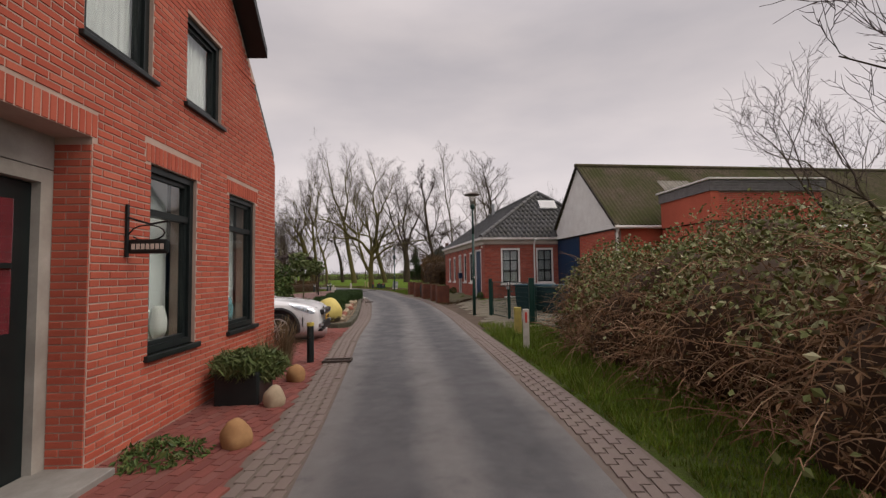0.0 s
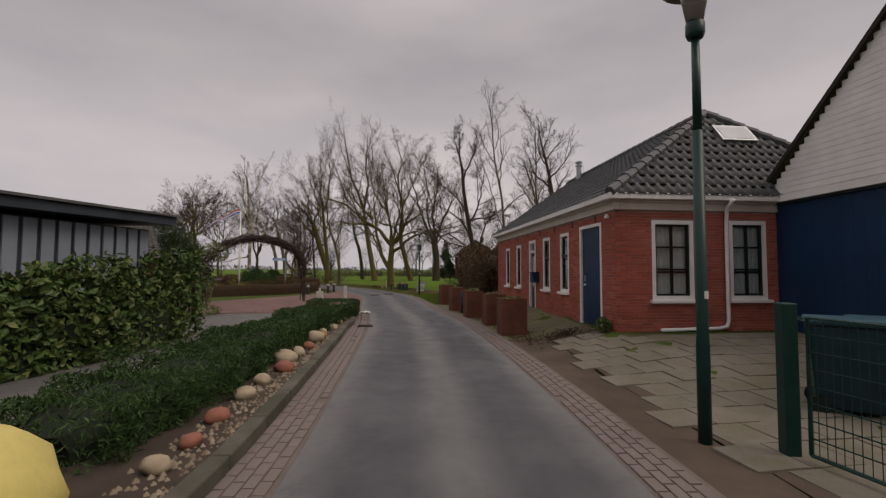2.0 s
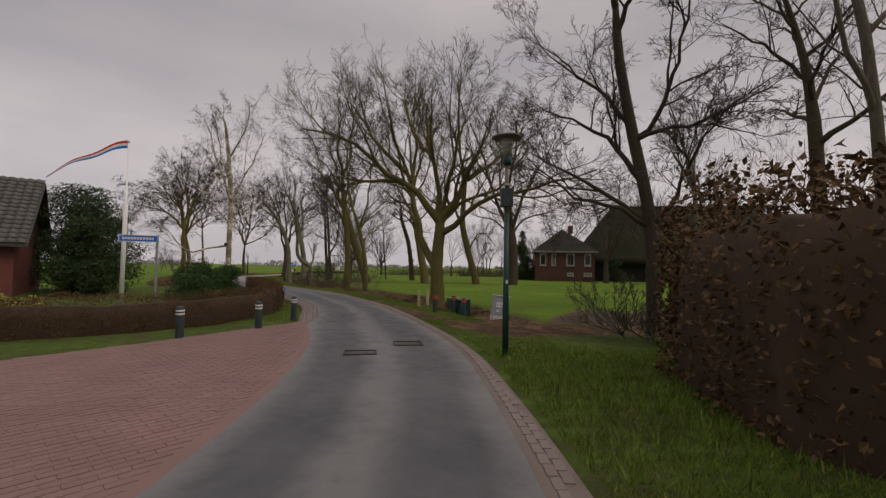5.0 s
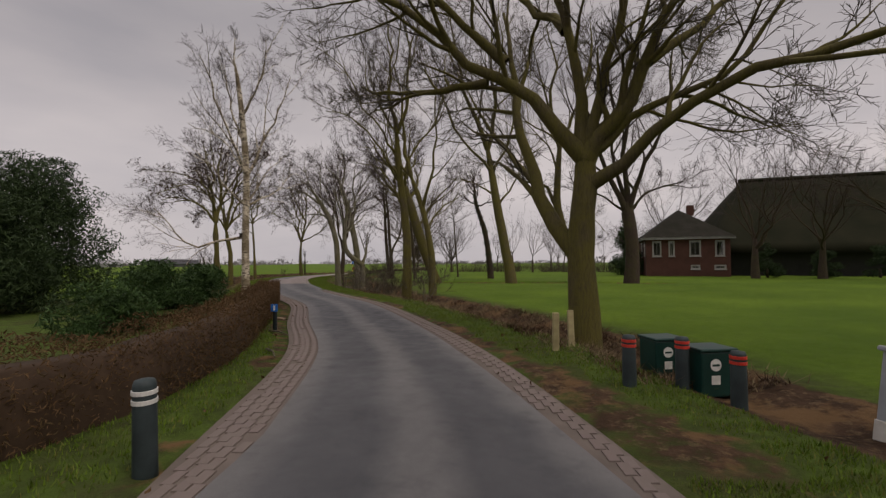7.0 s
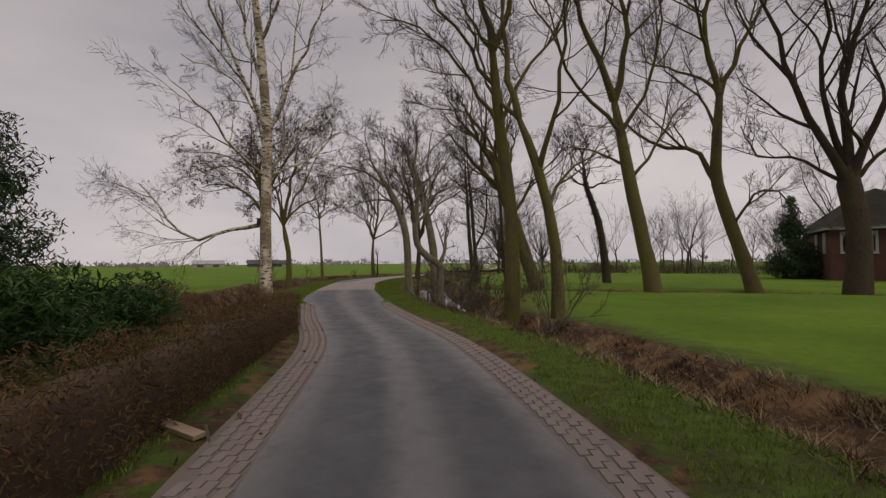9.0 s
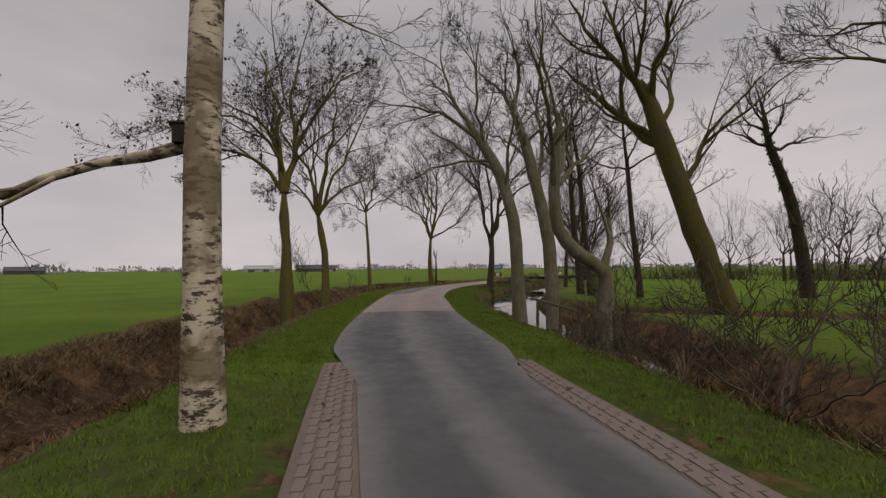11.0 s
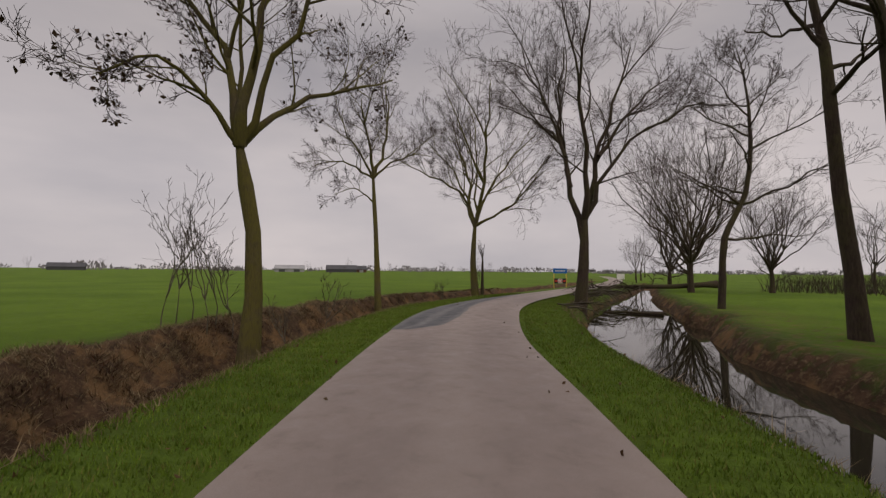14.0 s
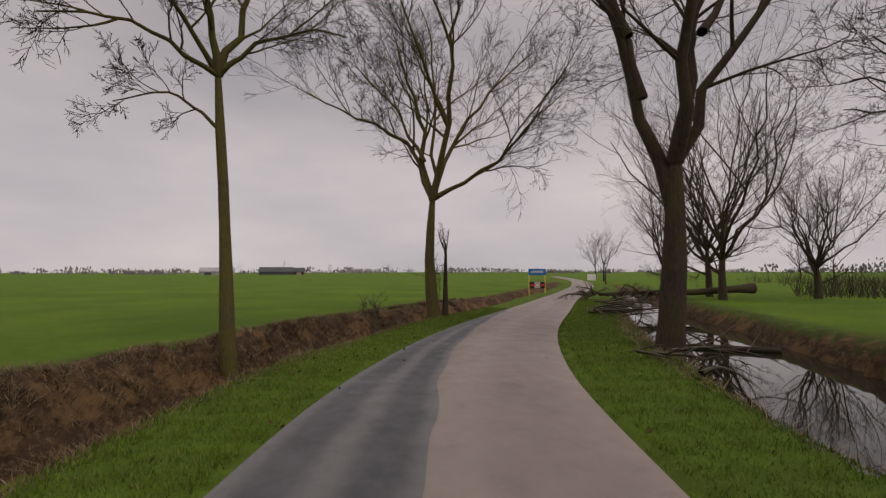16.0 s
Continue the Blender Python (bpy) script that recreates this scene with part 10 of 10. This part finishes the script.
for x, y in ((-27.2, 64.5), (-26.15, 63.9), (-25.4, 63.4)):
    part("post", tube_bm([(x, y, z_at(x, y) - 0.2), (x + 0.05, y, zr + 0.02)], [0.055, 0.05], 8), BARK_GREY, rf_)

# ---- place-name board ----
YELLOW_POST = plain("yellow_post_paint", (0.68, 0.50, 0.10), None, 5, 0.5)
sb = thing("place_name_board", (-53.0, 102.4, z_at(-53.0, 102.4)), 37, "blue place-name board on yellow posts with a traffic sign", "sign")
for x in (-0.62, 0.62):
    part("post", box(x - 0.05, x + 0.05, -0.05, 0.05, -0.2, 1.95, 0.01), YELLOW_POST, sb)
part("board", box(-0.68, 0.68, -0.07, -0.05, 1.48, 1.98, 0.01), BLUE_SIGN, sb)
for k in range(7):
    part("letter_bar", box(-0.48 + k * 0.14, -0.48 + k * 0.14 + 0.10, -0.075, -0.0705, 1.66, 1.82), REFLECT, sb)
part("lower_board", box(-0.60, 0.60, -0.065, -0.045, 0.45, 0.95, 0.01), BLACK, sb)
part("traffic_sign", box(-0.22, 0.22, -0.075, -0.0655, 0.48, 0.92, 0.01), REFLECT, sb)
part("sign_ring", tube_bm([(0.15 * math.cos(a), -0.08, 0.70 + 0.15 * math.sin(a)) for a in np.linspace(0, 6.283, 20)], 0.022, 6), RED_BAND, sb)
for s in (-1, 1):
    part("chevron", box(s * 0.42 - 0.13, s * 0.42 + 0.13, -0.07, -0.0655, 0.62, 0.78), RED_BAND, sb)
ss = thing("small_sign", (-56.8, 127.2, 0), 35, "small white roadside sign", "sign")
part("post", box(-0.04, 0.04, -0.04, 0.04, -0.2, 0.9), ZINC, ss)
part("sign_plate", box(-0.55, 0.55, -0.06, -0.04, 0.55, 1.35), REFLECT, ss)

# ---- distance: farms, barns and tree lines on the horizon ----
FAR_ROOF = plain("far_dark_roof", (0.075, 0.075, 0.082), None, 0.2, 0.8, bump=0)
FAR_GREY = plain("far_grey_wall", (0.34, 0.34, 0.35), None, 0.3, 0.8, bump=0)


def barn(name, x, y, rz, L, W, eave, ridge, wall, roof_m, label, doors=3):
    e = thing(name, (x, y, -0.1), rz, label, "barn")
    part("wall", box(-L / 2, L / 2, -W / 2, W / 2, 0, eave), wall, e)
    bm = bmesh.new()
    o = 0.4
    v = [bm.verts.new(p) for p in ((-L / 2 - o, -W / 2 - o, eave - 0.1), (L / 2 + o, -W / 2 - o, eave - 0.1), (L / 2 + o, W / 2 + o, eave - 0.1), (-L / 2 - o, W / 2 + o, eave - 0.1), (-L / 2 - o, 0, ridge), (L / 2 + o, 0, ridge))]
    for f in ((0, 1, 5, 4), (2, 3, 4, 5), (1, 2, 5), (3, 0, 4), (3, 2, 1, 0)):
        bm.faces.new([v[i] for i in f])
    part("roof", bm, roof_m, e)
    for k in range(doors):
        x0 = -L / 2 + L * (k + 0.3) / doors
        part("door", box(x0, x0 + L * 0.4 / doors, -W / 2 - 0.06, -W / 2, 0, eave * 0.75), FAR_ROOF if wall is FAR_GREY else FAR_GREY, e)
    return e


barn("barn", -301, 235, 55, 21, 12, 2.2, 5.2, FAR_ROOF, FAR_ROOF, "distant dark-roofed barn across the field", 0)
barn("cattle_shed", -330, 210, 60, 20, 12, 2.4, 5.0, FAR_GREY, FAR_GREY, "distant pale grey cattle shed across the field", 2)
barn("farm_dwelling", -294, 247, 58, 7, 7, 2.2, 4.8, FARM_BRICK, FAR_ROOF, "distant brick farm dwelling beside a barn", 1)
barn("barn", -425, 95, 80, 20, 12, 2.4, 5.2, FAR_ROOF, FAR_ROOF, "distant dark barn on the horizon", 0)
barn("barn", -520, 30, 80, 14, 10, 2.4, 5, FAR_ROOF, FAR_ROOF, "small distant dark barn on the horizon", 0)
tv, tfc = [], []
rt_ = random.Random(88)
# distance haze is put into this pale tree colour
HAZE_TREE = plain("haze_tinted_woods", (0.22, 0.205, 0.215), (0.17, 0.155, 0.165), 0.05, 0.95, bump=0)
for az in np.arange(-1.9, 1.6, 0.012):
    if rt_.random() < 0.35:
        continue
    dist = rt_.uniform(420, 900)
    cx, cy = -25 + dist * math.sin(az - 0.3), 55 + dist * math.cos(az - 0.3)
    hh = rt_.uniform(3, 10) * (1.6 if az > 0.35 else 0.8)
    ww = rt_.uniform(6, 26)
    for k in range(int(14 + ww * 1.6)):
        px, pz = rt_.gauss(0, ww * 0.35), hh * rt_.random() ** 0.8
        s = rt_.uniform(0.7, 1.9)
        t = Vector((math.cos(az - 0.3), -math.sin(az - 0.3), 0))
        c = Vector((cx, cy, 0)) + t * px
        j = len(tv)
        tv += [(c - t * s * 0.5 + Vector((0, 0, max(pz - s, -0.5))))[:], (c + t * s * 0.6 + Vector((0, 0, max(pz - s * 0.6, -0.5))))[:], (c + t * rt_.uniform(-.5, .5) * s + Vector((0, 0, pz + s * 0.9)))[:]]
        tfc.append((j, j + 1, j + 2))
tagged(new("far_woods", mesh_of("far_woods", tv, tfc, HAZE_TREE)), "bare tree lines on the horizon, paled by painted haze", "woods", kind="stuff")
spots = []
for i in range(60):
    a = rt_.uniform(-0.10, 1.0)
    d = rt_.uniform(62, 150)
    x, y = -20 + d * math.sin(a), 58 + d * math.cos(a)
    u_, d_, s_ = lane_frame([(x, y)])
    if d_[0] > 9 and not (-8 < x < 42 and 86 < y < 118) and not (y < 88 and -14 < x < 14):
        spots.append((x, y))
protos = []
for q in range(4):
    t_ = bare_tree("far_tree", *spots[q], 10 + q, 0.16, 700 + q, BARK_DARK, "leafless tree in the woods beyond the pond", limbs=6, fork=0.3, spread=0.62, dense=0.55, group="woodland trees", least=0.014)
    protos.append(t_)
for q, (x, y) in enumerate(spots[4:]):
    copy_thing(protos[q % 4], pose(x, y, -0.1, 0, 0, rt_.uniform(0, 360)) @ Matrix.Scale(rt_.uniform(0.6, 1.05), 4))
for i, (x, y, s) in enumerate(((-62, 150, 1.0), (-66, 158, 0.8), (-57, 134, 0.55), (-84, 215, 1.0))):
    copy_thing(protos[i % 4], pose(x, y, -0.1, 0, 0, i * 70) @ Matrix.Scale(s, 4))
for i, (x, y, q) in enumerate(((-284, 226, 0.55), (-279, 262, 0.7), (-318, 252, 0.8), (-338, 228, 0.6), (-345, 190, 0.6), (-410, 112, 0.8), (-436, 76, 0.7), (-500, 50, 0.8), (-262, 300, 0.9), (-240, 330, 0.8))):
    copy_thing(protos[i % 4], pose(x, y, -0.3, 0, 0, i * 40) @ Matrix.Scale(q, 4))
for i in range(14):
    x, y = rt_.uniform(-38, 2), rt_.uniform(104, 124)
    copy_thing(protos[i % 4], pose(x, y, -0.1, 0, 0, i * 50) @ Matrix.Scale(rt_.uniform(0.5, 0.9), 4))
# ---- grass blades on the verges, dead stems in the ditches ----
rg = np.random.RandomState(5)


def blades(name, pts, hgt, mat, label, lean=0.5, width=0.006, seed=1):
    """Thin upright triangles, one for each place."""
    pts = np.asarray(pts)
    z = ground_z(pts)[0]
    rs = np.random.RandomState(seed)
    n = len(pts)
    a = rs.uniform(0, 2 * math.pi, n)
    h = hgt * rs.uniform(0.45, 1.15, n)
    l = lean * h * rs.uniform(0, 1, n)
    w = width * rs.uniform(0.7, 1.4, n)
    b = rs.uniform(0, 2 * math.pi, n)
    p0 = np.stack([pts[:, 0] - np.cos(b) * w, pts[:, 1] - np.sin(b) * w, z - 0.01], 1)
    p1 = np.stack([pts[:, 0] + np.cos(b) * w, pts[:, 1] + np.sin(b) * w, z - 0.01], 1)
    p2 = np.stack([pts[:, 0] + np.cos(a) * l, pts[:, 1] + np.sin(a) * l, z + h], 1)
    co = np.stack([p0, p1, p2], 1).reshape(-1, 3)
    me = bpy.data.meshes.new(name)
    me.vertices.add(3 * n)
    me.vertices.foreach_set("co", co.ravel())
    me.loops.add(3 * n)
    me.loops.foreach_set("vertex_index", np.arange(3 * n))
    me.polygons.add(n)
    me.polygons.foreach_set("loop_start", np.arange(0, 3 * n, 3))
    me.polygons.foreach_set("loop_total", np.full(n, 3))
    me.update(calc_edges=True)
    me.materials.append(mat)
    return tagged(new(name, me), label, "grass", kind="stuff")


def along(u0, u1, side, o0, o1, n, power=1.0):
    sel = np.where((lane_u >= u0) & (lane_u <= u1))[0]
    i = rg.choice(sel, n)
    off = o0 + (o1 - o0) * rg.random_sample(n) ** power
    base = lane_r[i] if side > 0 else lane_l[i]
    t = np.stack([-lane_n[i][:, 1], lane_n[i][:, 0]], 1)
    return base + lane_n[i] * (off * side)[:, None] + t * rg.uniform(-.4, .4, n)[:, None]


# low scrub of upright stems below the far woods
sa, sd = rg.uniform(-0.22, 1.15, 15000), rg.uniform(70, 105, 15000)
sx = np.r_[-20 + sd * np.sin(sa), rg.uniform(-37, 4, 8000)]
sy = np.r_[58 + sd * np.cos(sa), rg.uniform(107, 119, 8000)]
s_ok = ~((sx > -8) & (sx < 42) & (sy > 84) & (sy < 107)) & ~((sy < 95) & (sx > -16) & (sx < 14))
scrub = np.stack([sx, sy], 1)[s_ok]
scrub = scrub[lane_frame(scrub)[1] > 11]
scrub = scrub[wobble(scrub, 0.16, 2.2) > -0.22]
blades("woodland_scrub", scrub[::2], 1.9, TWIG_MOSS, "tangled brown scrub under the far trees", 0.8, 0.020, 21)
g_pts = np.vstack([along(13.0, 18.5, -1, 0.15, 2.2, 26000), along(18.3, 26, -1, -0.06, 2.1, 90000), along(12.8, 18.5, 1, 0.2, 2.2, 34000), along(18.3, 27, 1, -0.06, 2.2, 90000), along(0.8, 4.1, 1, 0.1, 1.7, 50000), along(9.9, 12.1, 1, 0.2, 4.5, 40000), along(12.0, 13.2, 1, 0.2, 2.4, 9000)])
g_pts = g_pts[ground_z(g_pts)[1] < 0.45]
blades("verge_grass", g_pts, 0.055, GRASS, "short rough green grass on the verges", 0.8, 0.007, 3)
def clumped(pts, scale, seed, over):
    """Those places where a noise runs high, so that plants stand in tufts."""
    return pts[wobble(pts, scale, seed) + 0.5 * wobble(pts, scale * 3.1, seed + 5) > over]


blades("long_grass", np.vstack([along(2.2, 4.5, 1, 0.15, 1.9, 9000), along(9.9, 12.0, 1, 0.4, 4.0, 5000)]), 0.17, GRASS, "longer tufted grass on the verge", 1.0, 0.006, 31)
DITCH_STEM = leafy("ditch_stems", [(0.032, 0.019, 0.012), (0.115, 0.062, 0.030), (0.055, 0.032, 0.020), (0.16, 0.095, 0.045)], 0.9)
s_pts = np.vstack([along(13.6, 18.6, 1, 1.4, 3.5, 4500), along(18.2, 26, -1, 1.6, 5.2, 4500), along(18.4, 21.5, 1, 1.6, 2.6, 5000), along(21.5, 26, 1, 1.8, 2.6, 4000)])
blades("dead_stems", s_pts, 0.15, STRAW, "dead straw-coloured stems on the ditch banks", 2.6, 0.008, 4)
b_pts = np.vstack([along(13.6, 18.6, 1, 1.4, 3.4, 1600), along(18.2, 25.5, -1, 1.9, 4.9, 6000), along(18.4, 20.5, 1, 1.8, 4.8, 8000)])
blades("dead_scrub", b_pts, 0.16, DITCH_STEM, "tangled brown bramble stems in the ditches", 3.0, 0.009, 6)
c_pts = np.vstack([along(17.6, 26.5, -1, 2.0, 5.1, 60000), along(13.6, 18.4, 1, 1.5, 3.6, 22000)])
blades("straw_tufts", clumped(c_pts, 1.15, 2.0, 0.20), 0.15, STRAW, "pale tufts of dead grass on the ditch banks", 2.2, 0.009, 14)
blades("bramble_tufts", clumped(c_pts, 0.95, 9.0, 0.16), 0.15, DITCH_STEM, "dark brown tufts of dead bramble on the ditch banks", 2.4, 0.011, 15)
e_pts = np.vstack([along(18.0, 26.5, -1, 4.7, 5.6, 26000)])
blades("bank_fringe", clumped(e_pts, 1.4, 4.0, 0.06), 0.15, STRAW, "pale dead grass hanging over the ditch edge", 2.0, 0.008, 16)
for i, (u, off) in enumerate(((17.0, 2.3), (16.3, 2.0), (18.6, 2.4), (22.6, -2.3), (18.0, 2.0), (18.2, 2.9), (18.8, 1.9), (19.0, 2.6), (17.6, 2.7), (19.3, 2.2))):
    x, y = beside(u, off)
    reed_tuft("dead_reed", x, y, 90, 0.7, 0.35, STRAW, 90 + i, "pale dead reed tuft on the ditch bank")
lvs, lfs = [], []
rr_ = random.Random(41)
for _ in range(900):
    i = rr_.randrange(len(lane_u))
    if not (12.8 < lane_u[i] < 25):
        continue
    s = rr_.choice((-1, 1))
    d = rr_.uniform(-0.5, 1.6)
    p = (lane_r if s > 0 else lane_l)[i] + lane_n[i] * s * d
    zz = 0.02 if d < 0 else z_at(p[0], p[1]) + 0.05
    leaf_quad(lvs, lfs, Vector((p[0], p[1], zz + 0.012)), rr_.uniform(0.02, 0.05), rr_)
tagged(new("fallen_leaves", mesh_of("fallen_leaves", lvs, lfs, LEAF_BEECH)), "scattered fallen brown leaves on lane and verge", "leaves", kind="stuff")
t_pts = np.vstack([along(18.4, 26, -1, 4.5, 5.7, 9000), along(18.6, 26, -1, 1.5, 2.1, 5000)])
blades("pale_straw", t_pts, 0.12, STRAW, "pale dead grass along the ditch edges", 1.4, 0.007, 8)
# saplings in the left ditch
for i, (u, off) in enumerate(((22.4, -3.4), (22.9, -3.0), (25.6, -2.0), (25.2, -2.6))):
    x, y = beside(u, off)
    bare_tree("sapling", x, y, 1.9 + 0.3 * (i % 3), 0.014, 800 + i, BARK_GREY, "thin bare sapling in the ditch", limbs=4, fork=0.35, spread=0.35, dense=0.5, group="ditch saplings")

for i, (x, y) in enumerate(((-43.9, 65.2), (-43.8, 65.9), (-43.5, 66.4), (-43.6, 66.9), (-43.2, 66.1), (-44.1, 65.6))):
    bare_tree("sapling", x, y, 2.6 + 0.35 * (i % 3), 0.016, 820 + i, BARK_GREY, "thin upright bare sapling in the ditch", limbs=3, fork=0.30, spread=0.25, dense=0.5, group="ditch saplings", base_up=0.2)

# nest box on the birch
nb = thing("bird_box", (-25.475, 53.605, 2.86), -30, "small dark wooden bird box on a birch trunk", "bird box")
part("box_body", box(-0.065, 0.065, -0.06, 0.06, 0.0, 0.19, 0.005), DARKWOOD, nb)
part("lid", box(-0.078, 0.078, -0.085, 0.065, 0.19, 0.208, 0.004), DARKWOOD, nb, m=Matrix.Rotation(radians(4), 4, "X"))
part("entrance", lathe([(0.02, 0), (0.02, 0.004)], 14), BLACK, nb, m=Matrix.Translation((0, -0.0605, 0.12)) @ Matrix.Rotation(radians(90), 4, "X"))

for i, (u, off) in enumerate(((18.9, 2.3), (17.3, 3.0), (17.7, 2.2), (18.1, 3.4), (18.4, 2.6), (18.7, 4.0), (19.2, 3.6), (19.5, 4.6), (16.6, 2.8), (17.9, 4.4), (19.9, 5.6), (20.6, 6.4))):
    x, y = beside(u, off)
    bare_tree("bank_shrub", x, y, 1.5 + 0.45 * (i % 3), 0.022, 840 + i, BARK_GREY, "thin brown leafless shrub on the ditch bank", limbs=7, fork=0.08, spread=0.75, dense=0.7, group="bank shrubs", twig=TWIG_MOSS)
